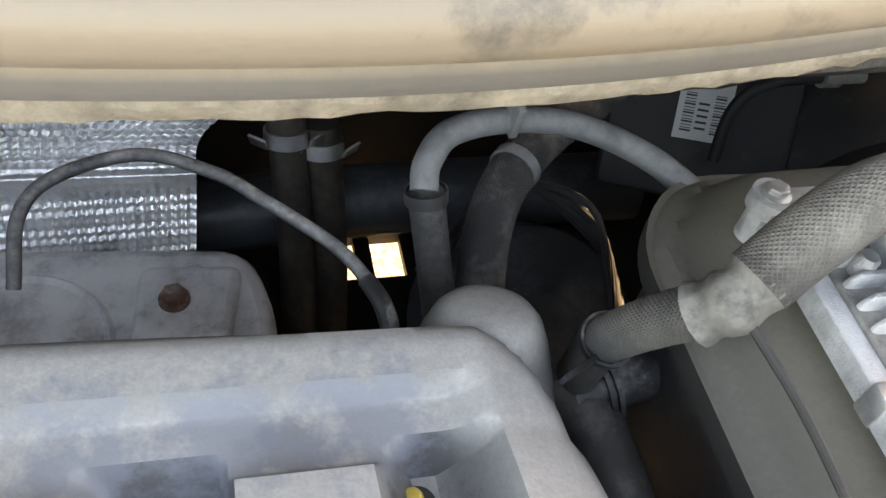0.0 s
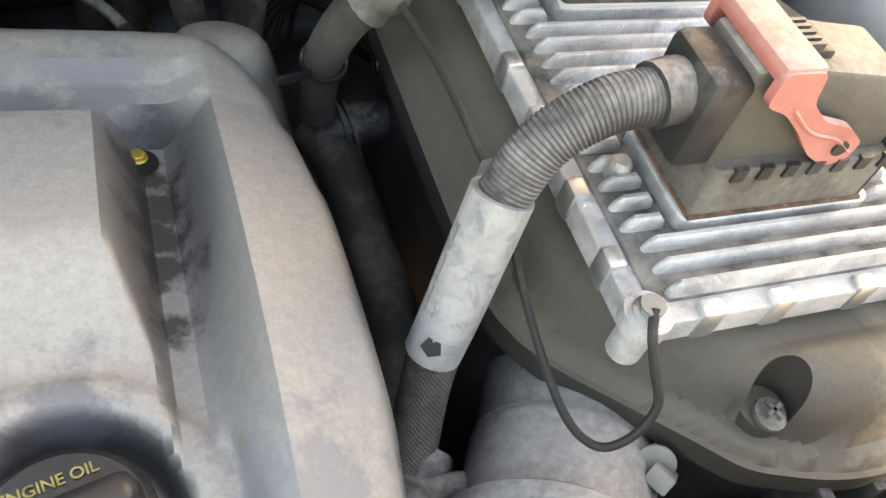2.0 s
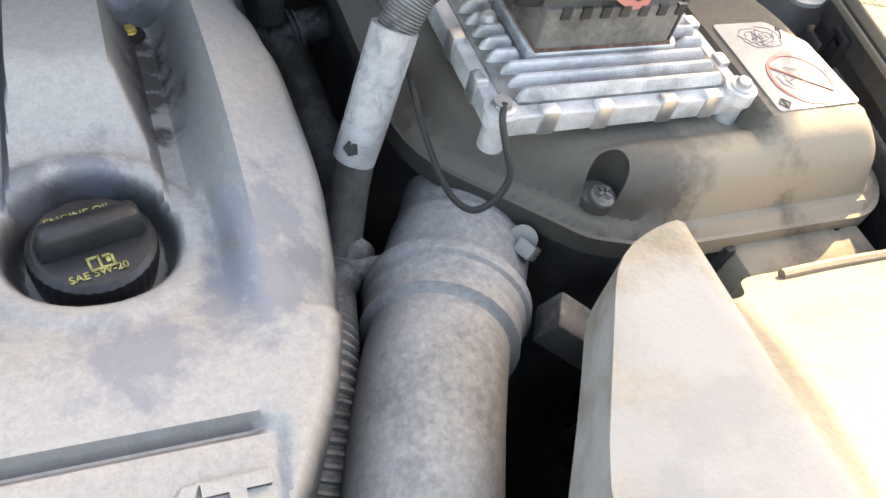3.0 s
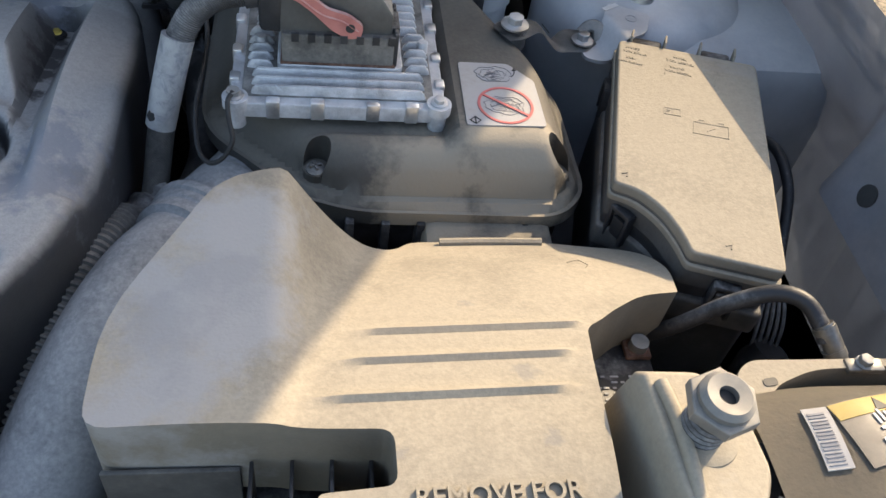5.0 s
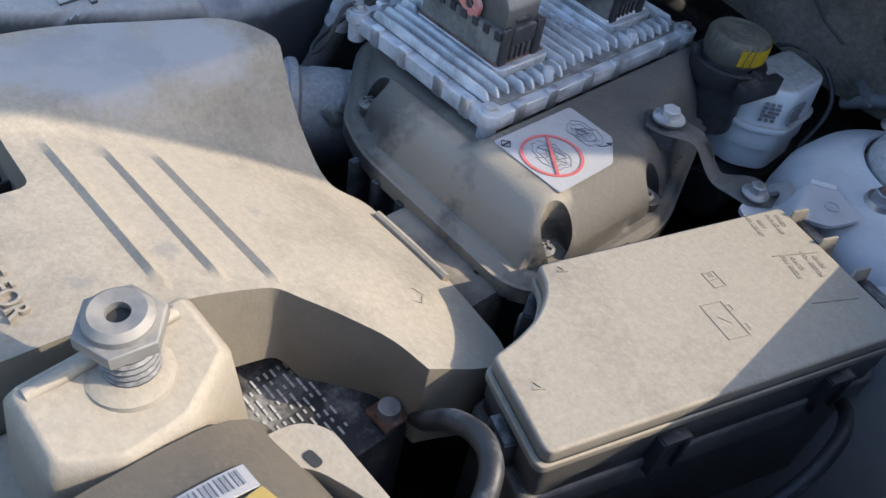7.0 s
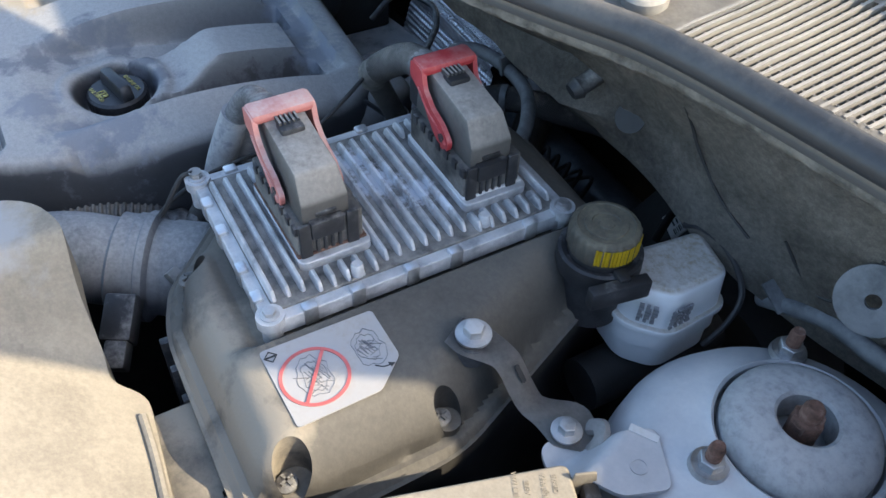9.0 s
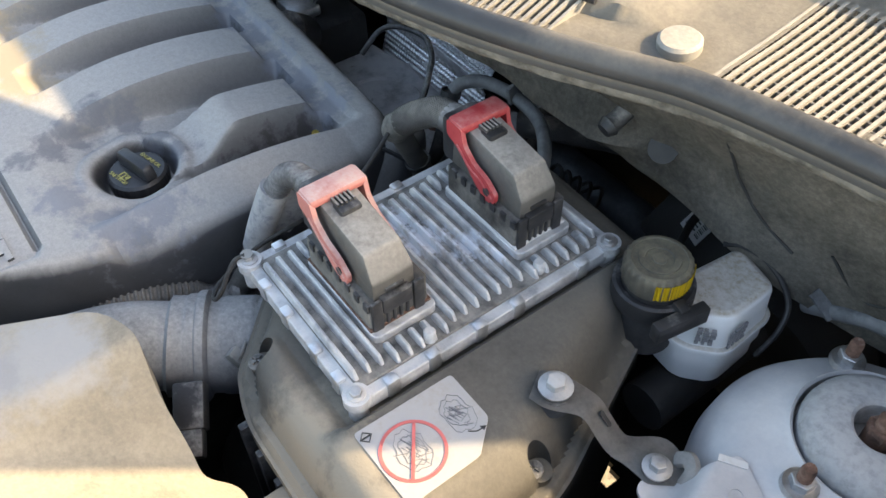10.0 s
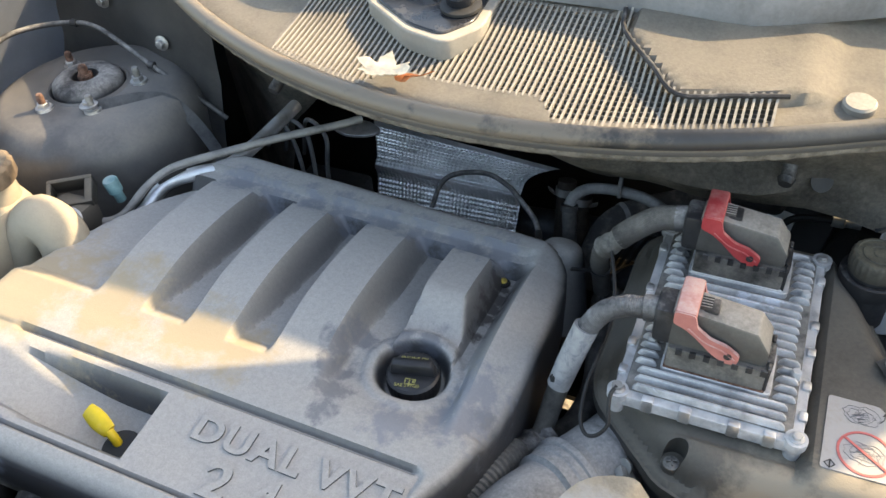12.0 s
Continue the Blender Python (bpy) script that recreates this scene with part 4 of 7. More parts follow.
def air_z(x, y):
    e = edge_distance(x, y, AIR_IN) if inside(x, y, AIR_IN) else 0.0
    roll = 0.020 + 0.012 * (1 - ease(0.2, 0.3, x))
    rise = math.sqrt(1 - (1 - min(1.0, e / roll)) ** 2)
    # a pocket for the control module, a low ridge before it and a higher deck beside it
    top = 0.9165 + 0.0055 * ease(-0.233, -0.243, y) + (0.0145 - 0.0055 * ease(-0.233, -0.243, y)) * ease(0.350, 0.359, x) * ease(0.0, 0.03, e)
    rim = edge_distance(x, y, AIR_OUT)
    z = 0.891 + (top - 0.891) * rise - 0.006 * (1 - ease(0.0, 0.005, rim))
    # scooped screw seats
    for sx, sy, seat in SEATS:
        r = math.hypot(x - sx, y - sy)
        if r < seat - 0.001:
            z = min(z, 0.901)
    return z


SEATS = ((0.262, -0.2495, 0.0095), (0.4335, -0.2475, 0.0108), (0.4365, -0.152, 0.0085))


def fine(a, c, axis):
    cuts = sorted(spaced(a, c, 0.005) + [s[axis] + o for s in SEATS for o in spaced(-0.0135, 0.0135, 0.0018)])
    return [v for i, v in enumerate(cuts) if i == 0 or v - cuts[i - 1] > 0.0006]


lid = sheet(AIR_OUT, air_z, fine(0.18, 0.465, 0), fine(-0.29, 0.046, 1), skirt=0.882)
for sx, sy, seat in SEATS:
    # a round well for the screw
    near = lambda v, r: math.hypot(v.co.x - sx, v.co.y - sy) < r
    bmesh.ops.delete(lid, geom=[f for f in lid.faces if f.normal.z > -0.5 and math.hypot(f.calc_center_median().x - sx, f.calc_center_median().y - sy) < seat and f.calc_center_median().z > 0.8905], context="FACES")
    rim = [e for e in lid.edges if len(e.link_faces) == 1 and all(near(v, seat + 0.004) and v.co.z > 0.8825 for v in e.verts)]
    for v in {v for e in rim for v in e.verts}:
        d = Vector((v.co.x - sx, v.co.y - sy)).normalized() * seat
        v.co = Vector((sx + d.x, sy + d.y, air_z(sx + d.x, sy + d.y)))
    down = bmesh.ops.extrude_edge_only(lid, edges=rim)
    low = [e for e in down["geom"] if isinstance(e, bmesh.types.BMEdge)]
    for v in down["geom"]:
        if isinstance(v, bmesh.types.BMVert):
            v.co.z = 0.897
    bmesh.ops.holes_fill(lid, edges=[e for e in low if len(e.link_faces) == 1], sides=0)
lid = part("lid", lid, BOX, air)
part("lip", sheet([((x - 0.32) * 1.012 + 0.32, (y + 0.13) * 1.012 - 0.13) for x, y in AIR_OUT], lambda x, y: 0.886, [], [], skirt=0.874), BOX, air)
part("tray", prism([((x - 0.32) * 0.95 + 0.32, (y + 0.13) * 0.95 - 0.13) for x, y in AIR_OUT], 0.62, 0.884), BLACK, air)
for sx, sy, seat in SEATS:
    s = lathe([(0.0, 0.0), (0.0065, 0.0), (0.0065, 0.002), (0.0045, 0.003), (0.0, 0.004)], (sx - 0.001, sy - 0.004, 0.899), (0, -0.15, 1), 16)
    box(-0.0042, 0.0042, -0.0008, 0.0008, 0.003, 0.0052, 0, Matrix.Translation((sx - 0.001, sy - 0.004, 0.899)) @ pose(0, 0, 0, 0, 0, 20), bm=s)
    box(-0.0008, 0.0008, -0.0042, 0.0042, 0.003, 0.0052, 0, Matrix.Translation((sx - 0.001, sy - 0.004, 0.899)) @ pose(0, 0, 0, 0, 0, 20), bm=s)
    part("lid_screw", s, GROOVE, lid, "cross-head screw")
for x in (0.285, 0.31, 0.335, 0.41):
    part("tray_rib", box(x - 0.003, x + 0.003, -0.285, -0.268, 0.70, 0.878, 0.001), BLACK, air)
part("front_tray", box(0.336, 0.430, -0.320, -0.270, 0.80, 0.878, 0.008), BOX, air, "shelf under the lid's front edge")

# warning label on the lid
lab = thing("warning_label", "worn silver label with a crossed-out red ring and engine drawings", "label", (0.39, -0.2, 0.9275))
LZ = 0.9312
film = part("film", prism(rounded([(0.3650, -0.2390), (0.4225, -0.2380), (0.4215, -0.187), (0.404, -0.167), (0.366, -0.167)], 0.003), LZ, LZ + 0.0007), FILMGREY, lab)
part("ring", ring_shape([(0.0185, 0), (0.0205, 0), (0.0205, 0.0004), (0.0185, 0.0004)], (0.3955, -0.2165, LZ + 0.0009), seg=48), REDINK, film, "red printed ring")
part("slash", box(-0.019, 0.019, -0.001, 0.001, 0, 0.0004, 0, Matrix.Translation((0.3955, -0.2165, LZ + 0.0011)) @ pose(0, 0, 0, 0, 0, -36)), REDINK, film, "red printed bar")


def drawing(cx, cy, s, seed):
    """An engine in thin lines: a ragged outline, rings and short strokes."""
    rnd = random.Random(seed)
    b = bmesh.new()
    z = LZ + 0.0009

    def stroke(p, q, w=0.00016):
        d = Vector((q[0] - p[0], q[1] - p[1]))
        box(0, d.length, -w, w, 0, 0.0002, 0, Matrix.Translation((p[0], p[1], z)) @ pose(0, 0, 0, 0, 0, math.degrees(math.atan2(d.y, d.x))), bm=b)

    for k, size in enumerate((1.0, 0.72)):
        n = 22
        loop = []
        for i in range(n):
            a = 2 * math.pi * i / n
            r = s * size * rnd.uniform(0.82, 1.08)
            loop.append((cx + 1.05 * r * math.cos(a), cy + 0.72 * r * math.sin(a)))
        for p, q in zip(loop, loop[1:] + loop[:1]):
            stroke(p, q)
    for k in range(26):
        a, r = rnd.uniform(0, 6.3), rnd.uniform(0.1, 0.8) * s
        p = Vector((cx + r * math.cos(a), cy + 0.7 * r * math.sin(a)))
        turn = radians(rnd.choice((20, 110, 20, 65)))
        d = Vector((math.cos(turn), math.sin(turn))) * s * rnd.uniform(0.12, 0.32)
        stroke(p - d, p + d)
    return b


tagged(part("drawing", drawing(0.3955, -0.2165, 0.0145, 3), GREYINK, film), "printed line drawing of an engine", kind="stuff")
tagged(part("drawing", drawing(0.391, -0.181, 0.0135, 5), GREYINK, film), "printed line drawing of an engine", kind="stuff")
part("arrow", tube([(0.4045, -0.183, LZ + 0.0007), (0.4075, -0.179, LZ + 0.0007), (0.408, -0.175, LZ + 0.0007)], 0.0004, 6, 4, bm=prism([(0.4062, -0.1755), (0.4098, -0.175), (0.4082, -0.172)], LZ + 0.0008, LZ + 0.0013)), INK, film)
part("book_sign", ring_shape([(0.0035, 0), (0.0042, 0), (0.0042, 0.0004), (0.0035, 0.0004)], (0.3715, -0.2340, LZ + 0.0009), seg=4, bm=box(0.371, 0.372, -0.2370, -0.2310, LZ + 0.0008, LZ + 0.0012)), INK, film)

# engine computer
ecm = thing("engine_control_module", "dusty finned aluminium engine control module on the air box lid", "control unit", (0.275, -0.118, 0.912))
X0, X1, Y0, Y1 = 0.203, 0.351, -0.228, -0.006
TOPZ = 0.936
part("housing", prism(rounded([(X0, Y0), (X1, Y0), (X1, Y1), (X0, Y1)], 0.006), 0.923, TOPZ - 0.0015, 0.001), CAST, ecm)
top_plate = part("top_plate", prism(rounded([(X0 + 0.008, Y0 + 0.008), (X1 - 0.008, Y0 + 0.008), (X1 - 0.008, Y1 - 0.008), (X0 + 0.008, Y1 - 0.008)], 0.006), TOPZ - 0.004, TOPZ, 0.0012), GROOVE, ecm, "floor between the fins, their shade in its colour")
PLUGS = ((-0.195, -0.147), (-0.076, -0.028))


def fin(x0, x1, y):
    b = bmesh.new()
    rows = []
    for x, h, w in ((x0, 0.0, 0.0012), (x0 + 0.0012, 0.0034, 0.0018), (x0 + 0.004, 0.0066, 0.0021), (x1 - 0.004, 0.0066, 0.0021), (x1 - 0.0012, 0.0034, 0.0018), (x1, 0.0, 0.0012)):
        rows.append([b.verts.new(p) for p in ((x, y - w, TOPZ - 0.001), (x, y - w * 0.62, TOPZ + h * 0.9), (x, y - w * 0.40, TOPZ + h), (x, y + w * 0.40, TOPZ + h), (x, y + w * 0.62, TOPZ + h * 0.9), (x, y + w, TOPZ - 0.001))])
    for p, q in zip(rows, rows[1:]):
        for k in range(5):
            b.faces.new((p[k], q[k], q[k + 1], p[k + 1]))
    return b


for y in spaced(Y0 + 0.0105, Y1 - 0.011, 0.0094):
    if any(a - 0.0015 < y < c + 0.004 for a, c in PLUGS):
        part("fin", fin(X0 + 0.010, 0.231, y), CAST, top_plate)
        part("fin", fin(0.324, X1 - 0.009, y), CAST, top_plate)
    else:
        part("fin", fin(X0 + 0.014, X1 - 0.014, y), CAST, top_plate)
for a, c in PLUGS:
    part("plug_seat", prism(rounded([(0.234, a + 0.001), (0.322, a + 0.001), (0.322, c + 0.003), (0.234, c + 0.003)], 0.006), TOPZ - 0.001, TOPZ + 0.0064, 0.001), CAST, ecm)
for x in (0.232, 0.262, 0.3, 0.327):
    part("edge_clip", box(x - 0.0048, x + 0.0048, Y0 - 0.0012, Y0 + 0.006, 0.922, TOPZ + 0.0012, 0.0015), ALU, ecm, "crimped bright clip")
for y in (-0.2, -0.168, -0.13, -0.098, -0.04):
    part("edge_clip", box(X1 - 0.006, X1 + 0.0012, y - 0.0048, y + 0.0048, 0.922, TOPZ + 0.0012, 0.0015), ALU, ecm, "crimped bright clip")
    part("edge_clip", box(X0 - 0.0012, X0 + 0.006, y - 0.0048, y + 0.0048, 0.922, TOPZ + 0.0012, 0.0015), ALU, ecm, "crimped bright clip")
for x, y in ((X0 + 0.004, Y0 + 0.004), (X1 - 0.005, Y0 + 0.004), (X1 - 0.004, Y1 - 0.006), (X0 + 0.004, Y1 - 0.006)):
    part("mounting_ear", lathe([(0.0, 0.914), (0.0065, 0.914), (0.0065, 0.928), (0.0088, 0.930), (0.0088, 0.9375), (0.0, 0.9375)], (x, y, 0)), CAST, ecm)
    part("mounting_bolt", bolt_head((x, y, 0.9375), 0.0042, 0.003, washer=1.45), STEEL, ecm, "hexagonal mounting bolt")
for x, y in ((0.3385, -0.163), (0.3365, -0.069), (0.222, -0.165), (0.222, -0.05)):
    part("stud", lathe([(0.0, TOPZ), (0.0042, TOPZ), (0.0042, TOPZ + 0.008), (0.0032, TOPZ + 0.0095), (0.0, TOPZ + 0.0095)], (x, y, 0), seg=16), CAST, ecm)


def ecm_plug(y0, y1):
    """A wide cable plug with its red locking lever, latched."""
    t = thing("cable_plug", "dusty black cable plug with a red locking lever, seated", "plug", (0.28, (y0 + y1) / 2, TOPZ), "plugs on the control module")
    yc = (y0 + y1) / 2
    base = prism(rounded([(0.237, y0 + 0.003), (0.315, y0 + 0.003), (0.315, y1), (0.237, y1)], 0.003), TOPZ + 0.002, 0.966, 0.001)
    part("shroud", base, SHROUD, t, "black plastic socket shroud")
    b = bmesh.new()
    prof = [(0.236, 0.962), (0.313, 0.962), (0.313, 0.981), (0.302, 0.9975), (0.250, 1.0045), (0.236, 1.003)]
    for s in (y0 + 0.008, y1 - 0.008):
        b.faces.new([b.verts.new((x, s + (0.002 if z > 0.99 and s > yc else 0) * -1 + (0.002 if z > 0.99 and s < yc else 0), z)) for x, z in prof])
    fs = b.faces[:]
    va, vb = list(fs[0].verts), list(fs[1].verts)
    for k in range(len(prof)):
        j = (k + 1) % len(prof)
        b.faces.new((va[k], va[j], vb[j], vb[k]))
    bmesh.ops.recalc_face_normals(b, faces=b.faces)
    bevel(b, 0.0022, 2, 20)
    part("hood", b, PLUGTOP, t, "dust-covered plug hood")
    part("collar", box(0.222, 0.240, y0 + 0.009, y1 - 0.009, 0.962, 1.000, 0.004), BLACK, t)
    # lever: bridge over the top and an arm down each side
    bridge = box(0.238, 0.255, y0 + 0.003, y1 - 0.003, 1.003, 1.0105, 0.0025)
    red = RED if y0 > -0.1 else BLEACHED
    lever = part("lever", bridge, red, t, "red plastic locking lever")
    for s, w in ((y0 + 0.0065, -1), (y1 - 0.0065, 1)):
        b = bmesh.new()
        arm = rounded([(0.238, 1.009), (0.254, 1.009), (0.257, 0.996), (0.268, 0.987), (0.282, 0.983), (0.2925, 0.975), (0.291, 0.966), (0.282, 0.9645), (0.271, 0.971), (0.258, 0.984), (0.248, 0.992), (0.238, 0.996)], 0.003, 3)
        f = b.faces.new([b.verts.new((p[0], s + w * 0.0005, p[1])) for p in arm])
        up = bmesh.ops.extrude_face_region(b, geom=[f])
        for v in up["geom"]:
            if isinstance(v, bmesh.types.BMVert):
                v.co.y += w * 0.0035
        part("lever_arm", b, red, lever, "red lever arm with a pivot hole")
        part("pivot", lathe([(0.0, 0), (0.0032, 0), (0.0032, 0.005), (0.0, 0.005)], (0.2835, s, 0.9735), (0, w, 0), 14), INK, lever)
        part("lever_rib", tube([(0.250, s + w * 0.0042, 0.994), (0.264, s + w * 0.0042, 0.983), (0.278, s + w * 0.0042, 0.9785), (0.289, s + w * 0.0042, 0.971)], 0.0009, 6, 4), red, lever)
    part("thumb_catch", box(0.258, 0.270, yc - 0.008, yc + 0.008, 0.998, 1.0055, 0.002), BLACK, t)
    for k in range(5):
        part("catch_rib", box(0.2555, 0.264, yc - 0.007 + 0.003 * k, yc - 0.0055 + 0.003 * k, 1.001, 1.0075), PLUGTOP, t)
    part("end_latch", box(0.3105, 0.3185, yc - 0.012, yc + 0.010, 0.956, 0.969, 0.001), BLACK, t)
    part("end_latch", box(0.3105, 0.3145, yc - 0.007, yc + 0.007, 0.970, 0.9735, 0.001), BLACK, t)
    part("end_latch", box(0.3145, 0.3175, yc - 0.020, yc - 0.012, 0.940, 0.969, 0.001), BLACK, t)
    part("end_latch", box(0.3145, 0.3175, yc + 0.012, yc + 0.020, 0.940, 0.969, 0.001), BLACK, t)
    for k in range(4):
        part("end_rib", box(0.3145, 0.3165, yc - 0.009 + 0.005 * k, yc - 0.0065 + 0.005 * k, 0.943, 0.954, 0.0006), BLACK, t)
    for k in range(7):
        part("shroud_notch", box(0.244 + 0.011 * k, 0.249 + 0.011 * k, y0 + 0.0018, y0 + 0.004, 0.961, 0.9672), BLACK, t)
    part("seal_strip", box(0.236, 0.3165, y0 + 0.0018, y1 + 0.0015, TOPZ + 0.005, TOPZ + 0.0078, 0.001), WHITE if y0 > -0.1 else RUST, t, "thin sealing strip")
    return t


PLUGTOP = material("dusty_plug_plastic", (0.08, 0.076, 0.07), 0.6, dust=0.95, dust_colour=(0.34, 0.315, 0.28), grain=0.25, patch=20, steep=0.1)
for y0, y1 in PLUGS:
    ecm_plug(y0, y1)

# cables of the two plugs
front = thing("wiring_hose", "dusty corrugated cable hose with a white label sleeve", "hose", (0.15, -0.2, 0.86), "cable hoses of the control module")
part("neck", tube([(0.236, -0.171, 0.984), (0.222, -0.171, 0.985), (0.212, -0.172, 0.984)], 0.0112, 16, 5), RUBBER, front, "smooth rubber neck")
part("corrugated_hose", tube([(0.214, -0.172, 0.984), (0.196, -0.172, 0.980), (0.178, -0.174, 0.967), (0.164, -0.181, 0.943)], 0.0094, 18, 12, 0.0005, 0.0017), RUBBER, front)
label_sleeve = part("label_sleeve", tube([(0.167, -0.179, 0.951), (0.161, -0.186, 0.930), (0.155, -0.193, 0.907), (0.150, -0.198, 0.887)], lambda s: 0.0108 + 0.0006 * (1 - s), 20, 6), SLEEVE, front, "white printed label sleeve")
sleeve = lambda k: Vector((0.167, -0.179, 0.951)).lerp(Vector((0.150, -0.198, 0.887)), k)
way = (sleeve(1) - sleeve(0)).normalized()
out = (Vector((-0.55, -0.62, 0.45)) - way * Vector((-0.55, -0.62, 0.45)).dot(way)).normalized()
side = way.cross(out)
turned = Matrix((( *way, 0), (*side, 0), (*out, 0), (0, 0, 0, 1))).transposed()
bars = bmesh.new()
for k in range(5):
    for j in range(9):
        box(-0.0024, 0.0022 - 0.0012 * ((j * 7 + k * 3) % 3), -0.0005, 0.0005, 0, 0.0004, 0, Matrix.Translation(sleeve(0.22 + 0.062 * j) + (out * math.cos(-0.8 + 0.4 * k) + side * math.sin(-0.8 + 0.4 * k)) * 0.01115) @ turned @ pose(0, 0, 0, math.degrees(-(-0.8 + 0.4 * k)), 0, 0), bm=bars)
tagged(part("print", bars, GREYINK, label_sleeve), "small grey print", kind="stuff")
# the label's loose end stands off behind the hose
b = bmesh.new()
bars = bmesh.new()
rows = []
for i in range(13):
    k = 0.02 + 0.07 * i
    wide = 0.024 * ease(0.0, 0.25, k + 0.02) * (1 - 0.5 * ease(0.6, 0.95, k))
    rows.append([b.verts.new(sleeve(k) + Vector((0.004 + 0.006 * q * q, 0.008 + wide * q, 0.002 * math.sin(3 * q)))) for q in (0.0, 0.25, 0.5, 0.75, 1.0)])
for p, q in zip(rows, rows[1:]):
    for k in range(4):
        b.faces.new((p[k], q[k], q[k + 1], p[k + 1]))
bmesh.ops.solidify(b, geom=b.faces[:], thickness=0.0005)
part("loose_end", b, SLEEVE, label_sleeve, "loose end of the label")
part("maker_mark", prism([(0.0042 * math.cos(radians(72 * k)), 0.0042 * math.sin(radians(72 * k))) for k in range(5)], 0, 0.0006, 0, Matrix.Translation(sleeve(0.87) + out * 0.0108) @ turned), INK, label_sleeve, "dark pentagon mark")
part("lower_hose", tube([(0.152, -0.196, 0.893), (0.148, -0.204, 0.872), (0.145, -0.214, 0.852), (0.142, -0.225, 0.834)], 0.0098, 14, 6), BRAID, front)
part("taped_joint", tube([(0.150, -0.215, 0.842), (0.140, -0.228, 0.836), (0.130, -0.245, 0.838), (0.124, -0.258, 0.842)], lambda s: 0.0125 + 0.002 * math.sin(s * 17), 12, 6), RUBBER, front, "cloth-taped joint")
part("taped_branch", tube([(0.136, -0.232, 0.838), (0.155, -0.235, 0.842), (0.172, -0.240, 0.848)], 0.007, 10, 5), RUBBER, front)
part("loom", tube([(0.128, -0.250, 0.842), (0.118, -0.285, 0.853), (0.106, -0.325, 0.848), (0.088, -0.372, 0.822), (0.075, -0.42, 0.78), (0.07, -0.46, 0.70)], 0.0125, 16, 8, 0.0022, 0.005), material("dusty_conduit", (0.06, 0.058, 0.055), 0.65, dust=0.7, dust_colour=(0.26, 0.245, 0.22), patch=25), front, "ribbed black conduit")

rear = thing("wiring_hose", "dusty braided cable hose bound with tape", "hose", (0.15, -0.06, 0.88), "cable hoses of the control module")
part("neck", tube([(0.238, -0.052, 0.984), (0.226, -0.051, 0.985), (0.214, -0.051, 0.983)], 0.0125, 16, 5), RUBBER, rear)
part("braided_hose", tube([(0.216, -0.051, 0.984), (0.198, -0.053, 0.980), (0.180, -0.058, 0.968), (0.166, -0.063, 0.955)], 0.0118, 18, 8), BRAID, rear)
part("tape", tube([(0.169, -0.062, 0.958), (0.160, -0.065, 0.949), (0.152, -0.062, 0.938)], lambda s: 0.0108 + 0.0009 * math.sin(s * 14), 14, 6), material("dusty_tape", (0.1, 0.098, 0.092), 0.7, dust=0.55, dust_colour=(0.28, 0.265, 0.24), patch=90), rear, "pale cloth tape")
part("lower_hose", tube([(0.154, -0.063, 0.942), (0.148, -0.053, 0.922), (0.145, -0.043, 0.900), (0.145, -0.034, 0.878), (0.147, -0.028, 0.845)], 0.0095, 14, 6), BRAID, rear)
part("cable_tie", ring_shape([(0.0102, -0.002), (0.0115, -0.002), (0.0115, 0.002), (0.0102, 0.002)], (0.145, -0.037, 0.886), (0, 0.35, -1), 20), BLACK, rear)
part("tie_tail", box(-0.002, 0.002, -0.001, 0.001, 0, 0.022, 0, Matrix.Translation((0.137, -0.045, 0.886)) @ pose(0, 0, 0, 30, -70, 0)), BLACK, rear)
wire = thing("earth_wire", "thin dusty black wire looped beside the air box", "wire", (0.2, -0.25, 0.87))
part("strand", tube([(0.160, -0.070, 0.949), (0.172, -0.100, 0.937), (0.180, -0.130, 0.925), (0.181, -0.165, 0.922), (0.178, -0.207, 0.914), (0.181, -0.238, 0.904), (0.189, -0.251, 0.901), (0.199, -0.253, 0.907), (0.206, -0.249, 0.919), (0.204, -0.241, 0.930), (0.203, -0.233, 0.939), (0.206, -0.226, 0.9425)], 0.0017, 8, 8), DARK, wire)
part("ring_terminal", lathe([(0.0, 0), (0.0045, 0), (0.0045, 0.0012), (0.0, 0.0012)], (0.206, -0.2245, 0.9418), (0, 0, 1), 14), DULL, wire)

# intake coupling and dirty air pipe
intake = thing("intake_pipe", "large dusty black air intake pipe clamped to the air box", "pipe", (0.14, -0.4, 0.75))
line = [(0.240, -0.170, 0.842), (0.207, -0.228, 0.843), (0.178, -0.277, 0.848), (0.153, -0.323, 0.856), (0.131, -0.378, 0.848), (0.110, -0.435, 0.822), (0.090, -0.49, 0.78), (0.07, -0.54, 0.70)]


def coupling(s):
    r = 0.0345 + 0.0025 * (1 - ease(0.245, 0.25, s))
    r += 0.0012 * within(s, 0.15, 0.21, 0.006) + 0.0062 * within(s, 0.225, 0.300, 0.008) - 0.0015 * within(s, 0.262, 0.296, 0.006)
    return r


